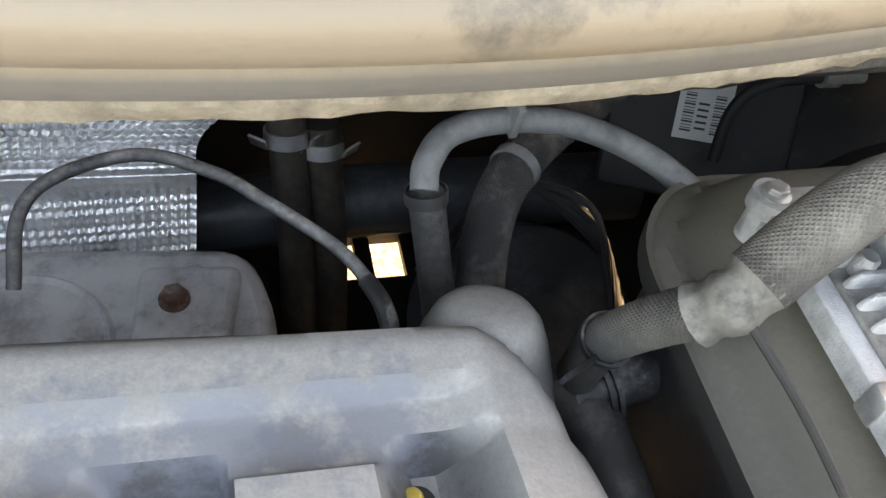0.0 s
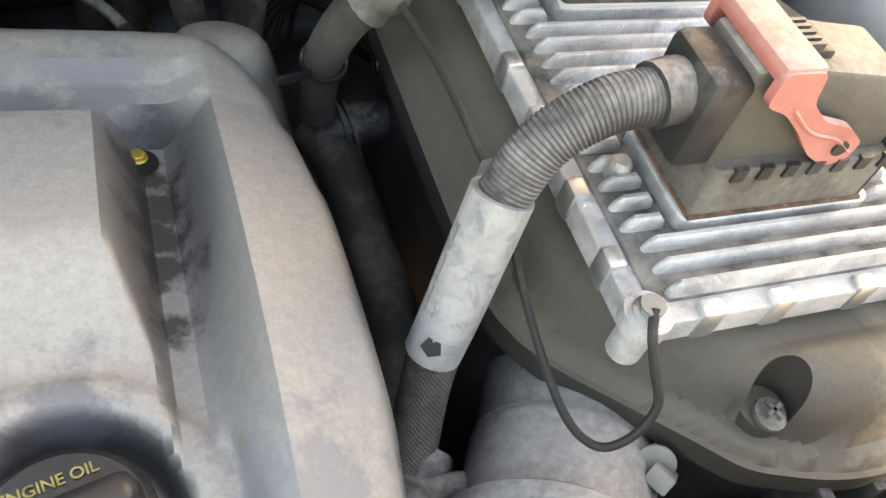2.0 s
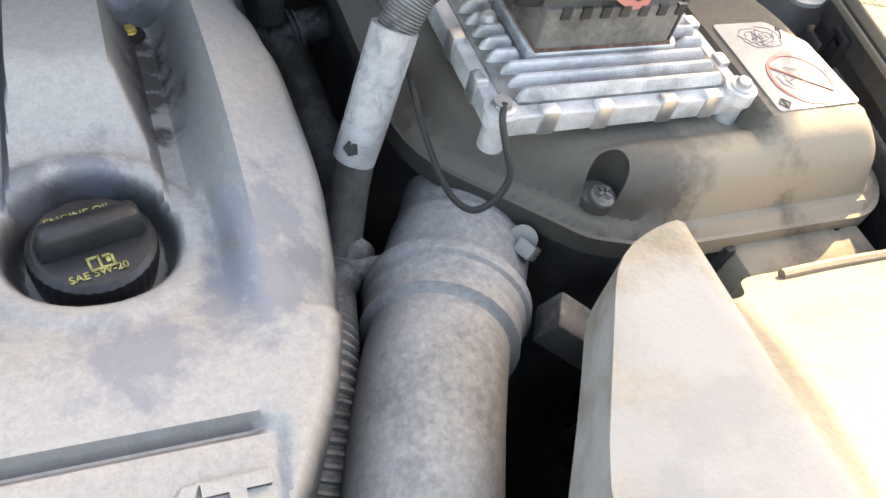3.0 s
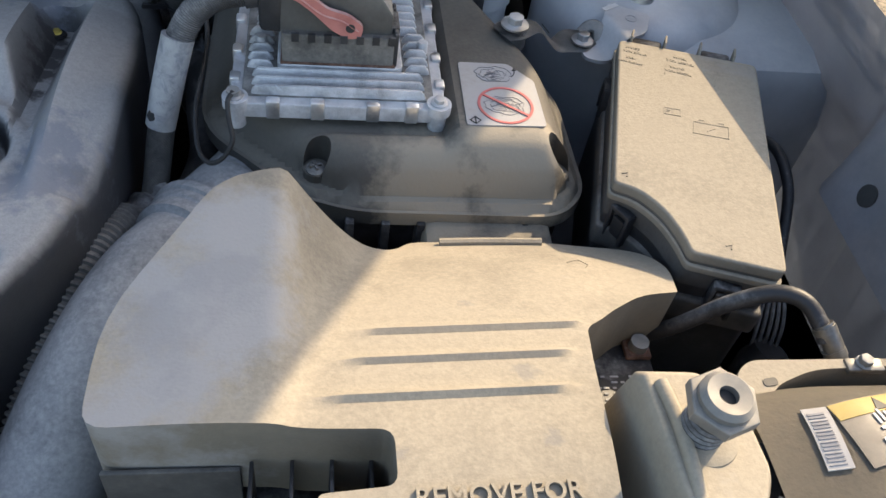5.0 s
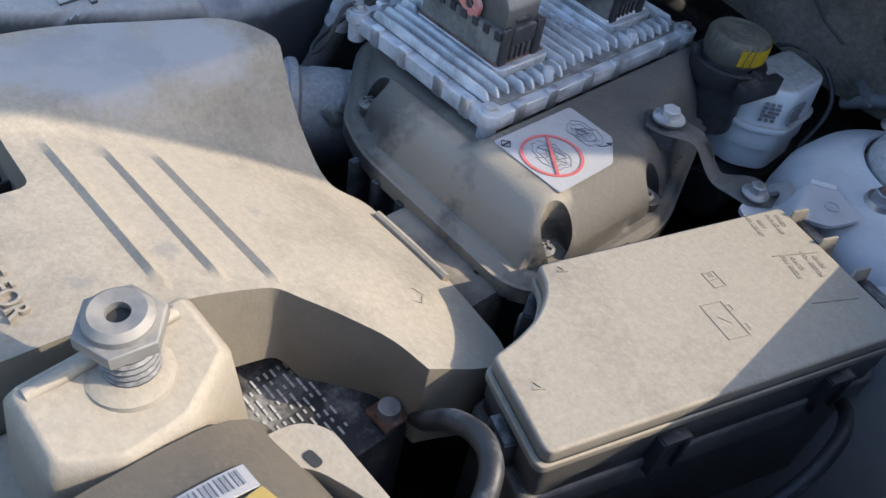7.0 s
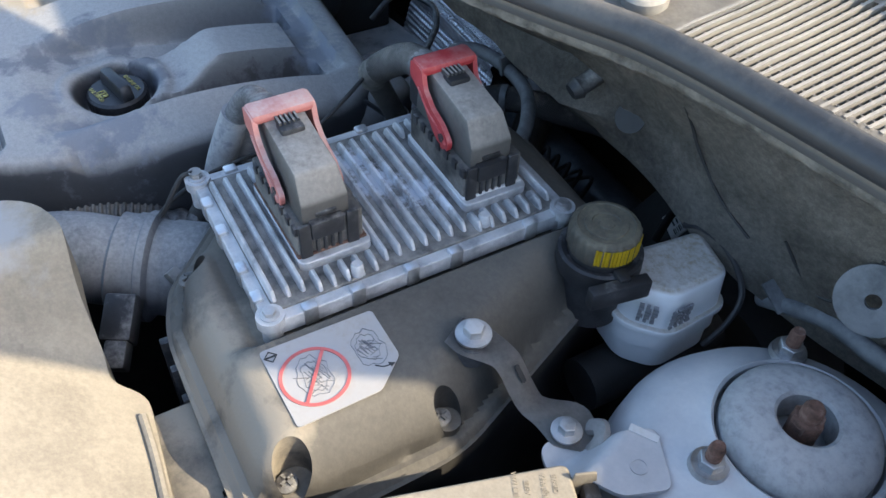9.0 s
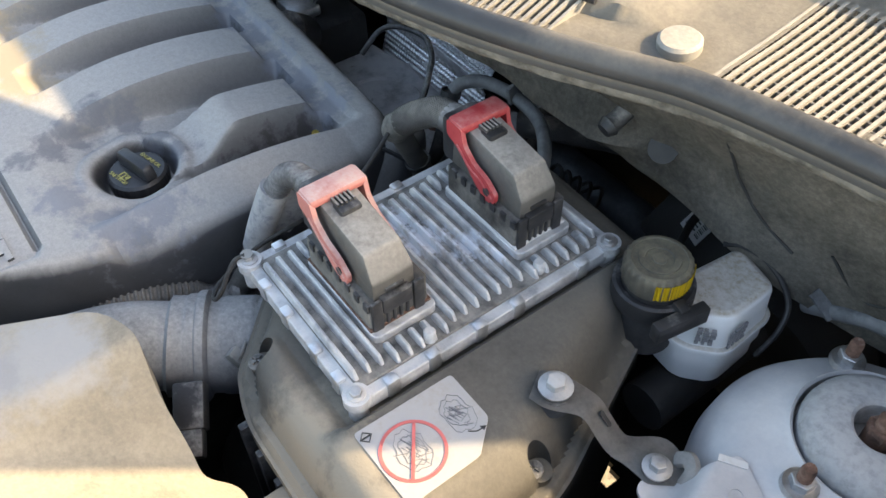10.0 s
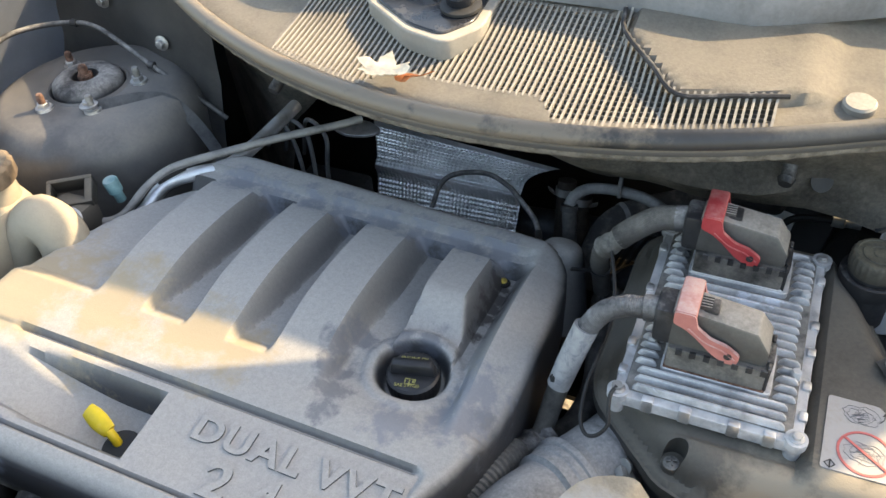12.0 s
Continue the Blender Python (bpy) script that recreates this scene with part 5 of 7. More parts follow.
part("pipe", tube(line, coupling, 32, 36), PIPE, intake)
a, c = Vector(line[1]), Vector(line[2])
mid, ahead = a.lerp(c, 0.15), (c - a).normalized()
part("hose_clamp", ring_shape([(0.0355, -0.004), (0.0372, -0.004), (0.0372, 0.004), (0.0355, 0.004)], mid, ahead, 36), DULL, intake, "slotted steel hose clamp")
part("clamp_screw", bolt_head(mid + Vector((0.022, -0.018, 0.030)), 0.0045, 0.006, (0.5, 0.6, -0.4)), DULL, intake)
part("clamp_housing", box(-0.008, 0.008, -0.005, 0.005, -0.004, 0.004, 0.001, Matrix.Translation(mid + Vector((0.024, -0.022, 0.026))) @ pose(0, 0, 0, 0, 45, 30)), DULL, intake)
sensor = thing("air_sensor_plug", "grey sensor plug under the intake pipe", "plug", (0.238, -0.305, 0.84))
part("body", box(-0.017, 0.017, -0.011, 0.011, -0.010, 0.010, 0.002, Matrix.Translation((0.236, -0.302, 0.858)) @ pose(0, 0, 0, 0, 25, -30)), BLACK, sensor)
part("boot", box(-0.010, 0.010, -0.008, 0.008, -0.008, 0.008, 0.002, Matrix.Translation((0.258, -0.313, 0.848)) @ pose(0, 0, 0, 0, 25, -30)), BLACK, sensor)
part("lead", tube([(0.268, -0.324, 0.834), (0.278, -0.326, 0.815), (0.275, -0.318, 0.78), (0.26, -0.31, 0.72)], 0.004, 8, 5), DARK, sensor)


# fuse box
fuse = thing("fuse_box", "dust-caked fuse box with embossed battery and book signs on its lid", "fuse box", (0.53, -0.25, 0.78))
RL, RR, FR, NT, FL = (0.5065, -0.1185), (0.6095, -0.1580), (0.5435, -0.3825), (0.490, -0.3620), (0.4575, -0.295)
FUSE = [RL, RR, FR, NT, (0.489, -0.345), (0.484, -0.322), (0.472, -0.303), FL]
TOPF = rounded(FUSE, [0.006, 0.006, 0.006, 0.004, 0.01, 0.012, 0.012, 0.004])
lid_tilt = lambda x, y: 0.9345 + 0.062 * (x - 0.459) - 0.062 * (y + 0.295)


def grown(outline, k, centre=(0.53, -0.255)):
    return [((p[0] - centre[0]) * k + centre[0], (p[1] - centre[1]) * k + centre[1]) for p in outline]


def slab(outline, low, high, round_):
    b = prism(outline, 0.0, 1.0)
    for v in b.verts:
        v.co.z = lid_tilt(v.co.x, v.co.y) + (low if v.co.z < 0.5 else high)
    if round_:
        b.normal_update()
        rim = [e for e in b.edges if all(abs(v.co.z - lid_tilt(v.co.x, v.co.y) - high) < 1e-6 for v in e.verts)]
        bmesh.ops.bevel(b, geom=rim, offset=round_, segments=3, profile=0.5, affect="EDGES", clamp_overlap=True)
    return b


lid = part("lid", slab(TOPF, -0.0075, 0.0, 0.0018), TAN, fuse)
part("lid_flange", slab(grown(TOPF, 1.020), -0.0145, -0.0100, 0.001), TAN, fuse, "low flange round the lid")
part("lid_rim", slab(grown(TOPF, 0.996), -0.030, -0.007, 0.0), SIDE := material("dusty_side_plastic", (0.06, 0.058, 0.055), 0.6, dust=0.6, dust_colour=(0.22, 0.2, 0.175), grain=0.3, patch=20), fuse)
part("base", slab(grown(TOPF, 0.985), -0.14, -0.028, 0), BLACK, fuse)
part("step", slab(grown(TOPF, 1.03), -0.058, -0.040, 0.003), SIDE, fuse)
on_lid = lambda x, y, turn=0.0, up=0.0: Matrix.Translation((x, y, lid_tilt(x, y) + up)) @ pose(0, 0, 0, -3.55, -3.55, 0) @ pose(0, 0, 0, 0, 0, turn)


def latch(x, y, turn, drop=-0.03):
    m = Matrix.Translation((x, y, lid_tilt(x, y) + drop)) @ pose(0, 0, 0, 0, 0, turn)
    b = box(-0.009, -0.006, -0.003, 0.005, -0.018, 0.010, 0.0008, m)
    box(0.006, 0.009, -0.003, 0.005, -0.018, 0.010, 0.0008, m, bm=b)
    box(-0.008, 0.008, -0.003, 0.004, 0.007, 0.011, 0.0008, m, bm=b)
    box(-0.005, 0.005, -0.001, 0.006, -0.014, 0.002, 0.0008, m, bm=b)
    return b


for x, y, turn in ((0.5685, -0.310, 73), (0.6005, -0.200, 73), (0.516, -0.376, -20), (0.467, -0.304, -60), (0.494, -0.155, -105)):
    part("latch", latch(x, y, turn), BLACK, fuse, "moulded snap latch")
for k in (0.22, 0.72):
    p = Vector((*RL, 0)).lerp(Vector((*RR, 0)), k)
    for s in (-0.0135, 0.0135):
        q = p + Vector((0.934, -0.358, 0)) * s
        part("hinge_lug", box(-0.0013, 0.0013, -0.004, 0.0135, -0.014, 0.0045, 0.001, on_lid(q.x, q.y + 0.002, -21), 0.7), TAN, fuse)
    part("hinge_pin", box(-0.0125, 0.0125, 0.001, 0.011, -0.014, -0.003, 0.003, on_lid(p.x, p.y + 0.004, -21)), BLACK, fuse)
bat = bmesh.new()
c = on_lid(0.5437, -0.2400, -19) @ Matrix.Diagonal((0.8, 0.8, 0.75, 1))
for x0, x1, y0, y1 in ((-0.016, 0.016, -0.011, -0.0104), (-0.016, 0.016, 0.0064, 0.007), (-0.016, -0.0154, -0.011, 0.007), (0.0154, 0.016, -0.011, 0.007), (-0.012, -0.006, 0.0104, 0.011), (-0.012, -0.0114, 0.007, 0.011), (-0.0066, -0.006, 0.007, 0.011), (0.006, 0.012, 0.0104, 0.011), (0.006, 0.0066, 0.007, 0.011), (0.0114, 0.012, 0.007, 0.011)):
    box(x0, x1, y0, y1, -0.0006, 0.0005, 0, c, bm=bat)
box(-0.005, 0.005, -0.0003, 0.0003, -0.0006, 0.0005, 0, c @ pose(0, -0.002, 0, 0, 0, 40), bm=bat)
part("battery_sign", bat, TAN, lid, "embossed battery outline")
book = bmesh.new()
c = on_lid(0.5212, -0.2185, -18) @ Matrix.Diagonal((0.95, 0.95, 0.75, 1))
for x0, x1, y0, y1 in ((-0.0065, 0.0065, -0.0045, -0.0039), (-0.0065, 0.0065, 0.0039, 0.0045), (-0.0065, -0.0059, -0.0045, 0.0045), (0.0059, 0.0065, -0.0045, 0.0045), (-0.0003, 0.0003, -0.0045, 0.0045), (-0.005, -0.002, -0.001, -0.0005), (-0.005, -0.002, 0.001, 0.0015)):
    box(x0, x1, y0, y1, -0.0006, 0.0005, 0, c, bm=book)
part("book_sign", book, TAN, lid, "embossed open book")
for x, y in ((0.470, -0.286), (0.518, -0.357)):
    m = on_lid(x, y, -15)
    part("arrow_mark", box(-0.005, 0.001, -0.0004, 0.0004, -0.0004, 0.0006, 0, m @ pose(0, 0, 0, 0, 0, 75), bm=box(-0.005, 0.0, -0.0004, 0.0004, -0.0004, 0.0006, 0, m @ pose(0, 0, 0, 0, 0, 25))), TAN, lid)
# raised words, which read from the wing side
for k, words in enumerate((("APRIETE PARA", "ABRIR", "EMPUJE PARA", "CERRAR"), ("PRESSER POUR", "OUVRIR", "POUSSER POUR", "FERMER"))):
    for j, w in enumerate(words):
        off = -0.0275 + 0.006 * j + (0.003 if j > 1 else 0)
        px, py = 0.529 + 0.0345 * k + 0.44 * off, -0.143 - 0.0155 * k + 0.9 * off + 0.012
        lettering(w, 0.0038, on_lid(px - (0.006 if len(w) < 8 else 0), py + (0.003 if len(w) < 8 else 0), 154, -0.0003), 0.0007, lid, TAN, squeeze=0.85)
part("divider", box(-0.0003, 0.0003, -0.016, 0.016, -0.0004, 0.0006, 0, on_lid(0.537, -0.155, -26)), TAN, lid)
part("divider", box(-0.0003, 0.0003, -0.016, 0.016, -0.0004, 0.0006, 0, on_lid(0.572, -0.172, -26)), TAN, fuse)
loom = thing("fuse_box_loom", "black taped loom beside the fuse box", "loom", (0.62, -0.3, 0.8))
part("trunk", tube([(0.607, -0.17, 0.875), (0.614, -0.195, 0.893), (0.620, -0.222, 0.900), (0.620, -0.255, 0.890), (0.610, -0.292, 0.868), (0.602, -0.318, 0.850)], 0.0043, 10, 6), BLACK, loom)
for k in range(5):
    part("wire", tube([(0.603, -0.312, 0.853), (0.606 - 0.004 * k, -0.328, 0.850 + 0.001 * k), (0.604 - 0.005 * k, -0.345, 0.838), (0.600 - 0.005 * k, -0.358, 0.815)], 0.0015, 6, 5), RUBBER, loom)
part("boot", lathe([(0.0, 0), (0.016, 0), (0.018, 0.02), (0.014, 0.035), (0.0, 0.035)], (0.585, -0.366, 0.795), (0.3, 0.2, 1), 16), BLACK, loom)

# battery cover
bcov = thing("battery_cover", "dust-caked plastic battery cover with a raised wing and three ridges", "battery cover", (0.3, -0.45, 0.78))
BC = [(0.158, -0.485), (0.156, -0.420), (0.207, -0.325), (0.240, -0.314), (0.262, -0.320), (0.290, -0.3185), (0.313, -0.3205), (0.325, -0.303), (0.345, -0.3045), (0.425, -0.311), (0.462, -0.317), (0.480, -0.331), (0.484, -0.355), (0.475, -0.388), (0.452, -0.390), (0.428, -0.408), (0.417, -0.418), (0.406, -0.426), (0.400, -0.46), (0.392, -0.565), (0.286, -0.565), (0.262, -0.560), (0.262, -0.521), (0.297, -0.519), (0.297, -0.490), (0.222, -0.486)]
BC_OUT = rounded(BC, [0.012, 0.03, 0.025, 0.018, 0.012, 0.008, 0.008, 0.010, 0.006, 0.03, 0.015, 0.012, 0.015, 0.001, 0.02, 0.01, 0.003, 0.005, 0.02, 0.006, 0.006, 0.004, 0.004, 0.006, 0.008, 0.003], 4)


def bc_z(x, y):
    """A sloping deck with three ridges, and a level wing that breaks down to it along a crease."""
    k = max(0.0, y + 0.52) / 0.216
    deck = 0.966 - 0.085 * k ** 1.8 + 0.055 * (x - 0.33) - 0.005 * ease(0.40, 0.46, x) * min(1.0, k * 2.0)
    for yc, x0, x1 in ((-0.4235, 0.275, 0.405), (-0.4465, 0.266, 0.394), (-0.4715, 0.255, 0.386)):
        rise = 1 - ease(0.0007, 0.0050, y - yc) if y > yc else 1 - ease(0.0007, 0.0018, yc - y)
        deck += 0.0031 * rise * ease(x0, x0 + 0.02, x) * (1 - ease(x1 - 0.004, x1, x))
    wing = 0.957 - 1.45 * max(0.0, x - 0.243) - 0.12 * max(0.0, 0.20 - x) + 0.02 * (y + 0.40)
    d = (wing - deck) / 0.010
    return deck + 0.010 * (d if d > 30 else math.log1p(math.exp(d)))


cuts = sorted(set(spaced(-0.565, -0.303, 0.008) + [yc + o for yc in (-0.4235, -0.4465, -0.4715) for o in (-0.0026, -0.0018, -0.0012, -0.0007, 0.0007, 0.0020, 0.0035, 0.0050)]))
shell = part("shell", sheet([tuple(p) for p in BC_OUT], bc_z, spaced(0.155, 0.484, 0.006), [v for i, v in enumerate(cuts) if i == 0 or v - cuts[i - 1] > 0.0008], skirt=lambda x, y: bc_z(x, y) - 0.035 - 0.03 * ease(-0.35, -0.5, y) - 0.025 * ease(0.40, 0.43, x)), TAN, bcov)
for k, (w, x0, y) in enumerate((("REMOVE FOR", 0.3035, -0.531), ("BATTERY ACCESS", 0.289, -0.550))):
    lettering(w, 0.0135, Matrix.Translation((x0, y, bc_z(x0, y) - 0.0008)) @ pose(0, 0, 0, -2, -3.15, 0), 0.0032, shell, TAN, squeeze=0.92)
for k in range(4):
    part("window_bar", box(0.2305 + 0.019 * k, 0.2325 + 0.019 * k, -0.515, -0.488, 0.86, 0.930, 0.0005), BLACK, bcov)
# SIDE's darker colour stands for the shade on this front face
part("front_wall", box(0.161, 0.226, -0.4895, -0.4865, 0.85, 0.9225, 0.001), SIDE, bcov)
part("mould_mark", ring_shape([(0.0068, 0), (0.0072, 0), (0.0072, 0.0004), (0.0068, 0.0004)], (0.425, -0.352, bc_z(0.425, -0.352)), (-0.05, 0.4, 1), seg=5), TAN, shell)
part("edge_rib", tube([(0.344, -0.310, bc_z(0.344, -0.310) + 0.002), (0.375, -0.311, bc_z(0.375, -0.311) + 0.002), (0.413, -0.314, bc_z(0.413, -0.314) + 0.002)], 0.003, 8, 4), TAN, bcov)

battery = thing("battery", "black car battery with a white printed notice under the cover", "battery", (0.33, -0.45, 0.7))
case = part("case", box(0.20, 0.472, -0.58, -0.388, 0.70, 0.885, 0.006), BLACK, battery)
bars = bmesh.new()
for j in range(11):
    for k in range(9):
        if (3 * j + 5 * k) % 7:
            box(0.404 + 0.0060 * k, 0.4092 + 0.0060 * k - 0.0014 * ((j + k) % 3), -0.4165 - 0.0040 * j, -0.4153 - 0.0040 * j, 0.8852, 0.8857, bm=bars)
tagged(part("notice", bars, PALEINK, case), "rows of small white print", kind="stuff")
bars = bmesh.new()
for j in range(4):
    for k in range(3):
        box(0.27 + 0.012 * k, 0.28 + 0.012 * k, -0.532 + 0.007 * j, -0.5285 + 0.007 * j, 0.8852, 0.8857, bm=bars)
tagged(part("notice", bars, PALEINK, case), "rows of small white print", kind="stuff")
part("terminal", lathe([(0.0, 0), (0.0062, 0), (0.0058, 0.010), (0.0, 0.010)], (0.462, -0.396, 0.8845)), DULL, battery)
part("terminal_clamp", box(0.453, 0.470, -0.404, -0.3885, 0.8845, 0.8885, 0.0015), RUST, battery)

# strut towers
def strut(side, cx, cy, top, label, wide, paint, mount, shift, ring):
    """A domed tower round (cx, cy) + shift, with the damper's mount and its studs on a ring round (cx, cy)."""
    t = thing("strut_tower", label, "strut tower", (cx, cy, 0.6), "strut towers")
    dx, dy = cx + shift[0], cy + shift[1]
    prof = [(wide, 0.55), (wide, top - 0.055), (wide - 0.004, top - 0.036), (wide - 0.014, top - 0.02), (wide - 0.032, top - 0.011), (0.052, top - 0.008), (0.049, top - 0.005), (0.047, top - 0.007), (0.046, top - 0.02), (0.0, top - 0.02)]
    dome = lathe(prof, (dx, dy, 0), seg=64)
    for v in dome.verts:
        k = 1 - ease(0.05, 0.075, math.hypot(v.co.x - dx, v.co.y - dy))
        v.co -= Vector((shift[0], shift[1], 0)) * k
    part("dome", dome, paint, t)
    part("apron", box(min(dx, dx + side * 0.17), max(dx, dx + side * 0.17), dy - 0.12, dy + 0.15, 0.6, top - (0.023 if side > 0 else 0.05), 0.03), paint, t)
    part("rubber_mount", ring_shape([(0.0165, top - 0.014), (0.0165, top + 0.006), (0.0185, top + 0.0078), (0.026, top + 0.008), (0.036, top + 0.0055), (0.0425, top + 0.0005), (0.0445, top - 0.006), (0.0445, top - 0.016)], (cx, cy, 0), seg=40), mount, t, "pitted rubber mount")
    rod = lathe([(0.0, top - 0.01), (0.009, top - 0.01), (0.009, top + 0.006), (0.006, top + 0.008), (0.006, top + 0.017), (0.004, top + 0.020), (0.0, top + 0.020)], (cx, cy, 0), seg=14)
    part("rod_end", prism(hexagon(0.0095), top + 0.001, top + 0.009, 0.001, Matrix.Translation((cx, cy, 0)), rod), RUST, t, "rusted damper rod end")
    for a in STUDS[side]:
        x, y = cx + ring * math.cos(radians(a)), cy + ring * math.sin(radians(a))
        part("nut", prism(hexagon(0.0075, a), top - 0.007, top + 0.0, 0.001, Matrix.Translation((x, y, 0)), lathe([(0.0, top - 0.01), (0.0115, top - 0.01), (0.0105, top - 0.006), (0.0, top - 0.006)], (x, y, 0), seg=20)), STEEL, t, "flanged nut")
        part("stud", lathe([(0.0, top), (0.0045, top), (0.0045, top + 0.009), (0.0035, top + 0.012), (0.0, top + 0.012)], (x, y, 0), seg=12), RUST if side > 0 or a > 100 else DULL, t, "rusted stud")
    return t


STUDS = {1: (140, 261, 20), -1: (-45, 25, 150, 255)}
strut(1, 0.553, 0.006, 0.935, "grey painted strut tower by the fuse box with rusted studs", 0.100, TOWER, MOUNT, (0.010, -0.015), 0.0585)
strut(-1, -0.532, -0.002, 0.968, "dusty grey strut tower by the coolant bottle with rusted studs", 0.138, DARKPAINT, RUBBER, (0.0, 0.0), 0.064)

# bracket between the air box and the tower
arm = thing("support_bracket", "bent dusty steel bracket bolted between air box and strut tower", "bracket", (0.45, -0.11, 0.90))
b = bmesh.new()
spine = smoothed([(0.404, -0.131, 0.9345), (0.4155, -0.124, 0.9345), (0.430, -0.1155, 0.934), (0.4385, -0.1125, 0.932), (0.4475, -0.110, 0.922), (0.457, -0.107, 0.9125), (0.464, -0.103, 0.9095), (0.476, -0.096, 0.9085), (0.488, -0.091, 0.908), (0.499, -0.086, 0.908)], 4)
rows = []
for i, p in enumerate(spine):
    ahead = (spine[min(i + 1, len(spine) - 1)] - spine[max(i - 1, 0)]).normalized()
    cross = ahead.cross(Vector((0, 0, 1))).normalized()
    k = i / (len(spine) - 1)
    w = 0.0095 + 0.0045 * (math.exp(-((k - 0.1) / 0.1) ** 2) + 1.7 * math.exp(-((k - 0.80) / 0.10) ** 2))
    rows.append([b.verts.new(p + cross * s * w + Vector((0, 0, -0.004 * s * s * (1 - abs(2 * k - 1))))) for s in (-1, -0.5, 0, 0.5, 1)])
for p, q in zip(rows, rows[1:]):
    for k in range(4):
        b.faces.new((p[k], q[k], q[k + 1], p[k + 1]))
bmesh.ops.solidify(b, geom=b.faces[:], thickness=0.004)
part("arm", b, STEELDUST := material("dusty_steel", (0.2, 0.19, 0.18), 0.5, metal=0.5, dust=0.7, dust_colour=(0.3, 0.285, 0.265), grain=0.3, patch=25), arm)
part("slot", prism(rounded([(-0.006, -0.0016), (0.006, -0.0016), (0.006, 0.0016), (-0.006, 0.0016)], 0.0015), 0.0, 0.0008, 0, Matrix.Translation((0.4455, -0.1095, 0.9265)) @ pose(0, 0, 0, 0, 48, 16)), INK, arm, "dark oblong hole")
part("hook", tube([(0.486, -0.085, 0.908), (0.492, -0.083, 0.914), (0.499, -0.088, 0.915), (0.500, -0.096, 0.905)], 0.0035, 8, 5, flat=1.6), STEELDUST, arm)
part("bolt", bolt_head((0.4155, -0.124, 0.938), 0.0065, 0.006), STEEL, arm, "flanged hexagonal bolt")
part("bolt", bolt_head((0.483, -0.100, 0.9105), 0.0055, 0.006), STEEL, arm, "flanged hexagonal bolt")
part("bush", lathe([(0.0, 0.92), (0.011, 0.92), (0.011, 0.934), (0.0, 0.934)], (0.4155, -0.124, 0)), RUBBER, arm)
plate = thing("tower_plate", "grey painted steel tab on the strut tower with a painted-on strip of sun", "plate", (0.52, -0.1, 0.93))
tab = [tuple(p) for p in rounded([(0.481, -0.117), (0.484, -0.100), (0.499, -0.090), (0.511, -0.061), (0.545, -0.077), (0.535, -0.104), (0.514, -0.116), (0.498, -0.123)], [0.008, 0.010, 0.006, 0.006, 0.006, 0.006, 0.010, 0.010])]
tab_z = lambda x, y: 0.9065 + 0.018 * ease(0.492, 0.509, x + 0.35 * (y + 0.09))
part("tab", sheet(tab, tab_z, spaced(0.484, 0.544, 0.003), spaced(-0.12, -0.065, 0.005), thick=0.003), TOWER, plate)
# white slip in the place of a small patch of sun
part("pale_strip", box(-0.0085, 0.0085, -0.0024, 0.0024, 0, 0.0006, 0, Matrix.Translation((0.511, -0.0695, tab_z(0.511, -0.0695) + 0.0005)) @ pose(0, 0, 0, 0, 0, 32)), WHITE, plate, "narrow strip of sun painted on the tab")
part("stamped_ring", ring_shape([(0.0042, 0), (0.0050, 0), (0.0050, 0.0005), (0.0042, 0.0005)], (0.526, -0.085, tab_z(0.526, -0.085) + 0.0003), seg=18), TOWER, plate)

# brake fluid reservoir
res = thing("brake_fluid_reservoir", "white plastic brake fluid tank with a ribbed black and yellow cap", "reservoir", (0.41, 0.01, 0.84))
TANK_OUT = rounded([(0.388, -0.004), (0.423, -0.008), (0.446, 0.012), (0.443, 0.064), (0.398, 0.074)], 0.010)
tank = part("tank", prism(TANK_OUT, 0.872, 0.926, 0.008, inset=0.004), TANK, res)
part("tank_rib", prism([((x - 0.417) * 1.07 + 0.417, (y - 0.03) * 1.07 + 0.03) for x, y in TANK_OUT], 0.889, 0.8935, 0.0015), TANK, res, "moulded seam flange")
part("tank_foot", prism([((x - 0.417) * 0.93 + 0.417, (y - 0.03) * 0.93 + 0.03) for x, y in TANK_OUT], 0.852, 0.872, 0.002), TANK, res)
RC = (0.391, -0.012)
part("neck", lathe([(0.0, 0.88), (0.0222, 0.88), (0.0218, 0.945), (0.0, 0.945)], (*RC, 0), seg=32), BLACK, res)
part("collar", ring_shape([(0.0225, 0.922), (0.0270, 0.920), (0.0287, 0.926), (0.0284, 0.936), (0.0262, 0.937), (0.0225, 0.936)], (*RC, 0), seg=36), BLACK, res, "black retaining collar")
clip_at = Matrix.Translation((0.4245, -0.022, 0.931)) @ pose(0, 0, 0, 0, 0, 80)
part("collar_clip", box(-0.021, 0.021, -0.0045, 0.0045, -0.007, 0.008, 0.0015, clip_at), BLACK, res, "square collar clip")
part("collar_clip", box(-0.004, 0.004, -0.0015, 0.009, -0.004, 0.010, 0.001, clip_at @ pose(0.004, 0.002, 0)), BLACK, res)
cap = part("cap", lathe([(0.0000, 0.9390), (0.0220, 0.9390), (0.0227, 0.9420), (0.0227, 0.9555), (0.0216, 0.9580), (0.0189, 0.9588), (0.0185, 0.9580), (0.0145, 0.9580), (0.0141, 0.9592), (0.0097, 0.9592), (0.0092, 0.9580), (0.0053, 0.9580), (0.0048, 0.9590), (0.0000, 0.9590)], (*RC, 0), ribs=26, rib=0.0009), material("capped_grime", (0.06, 0.055, 0.045), 0.6, dust=0.7, dust_colour=(0.17, 0.15, 0.10), grain=0.4, patch=50), res, "ribbed black cap")
b = bmesh.new()
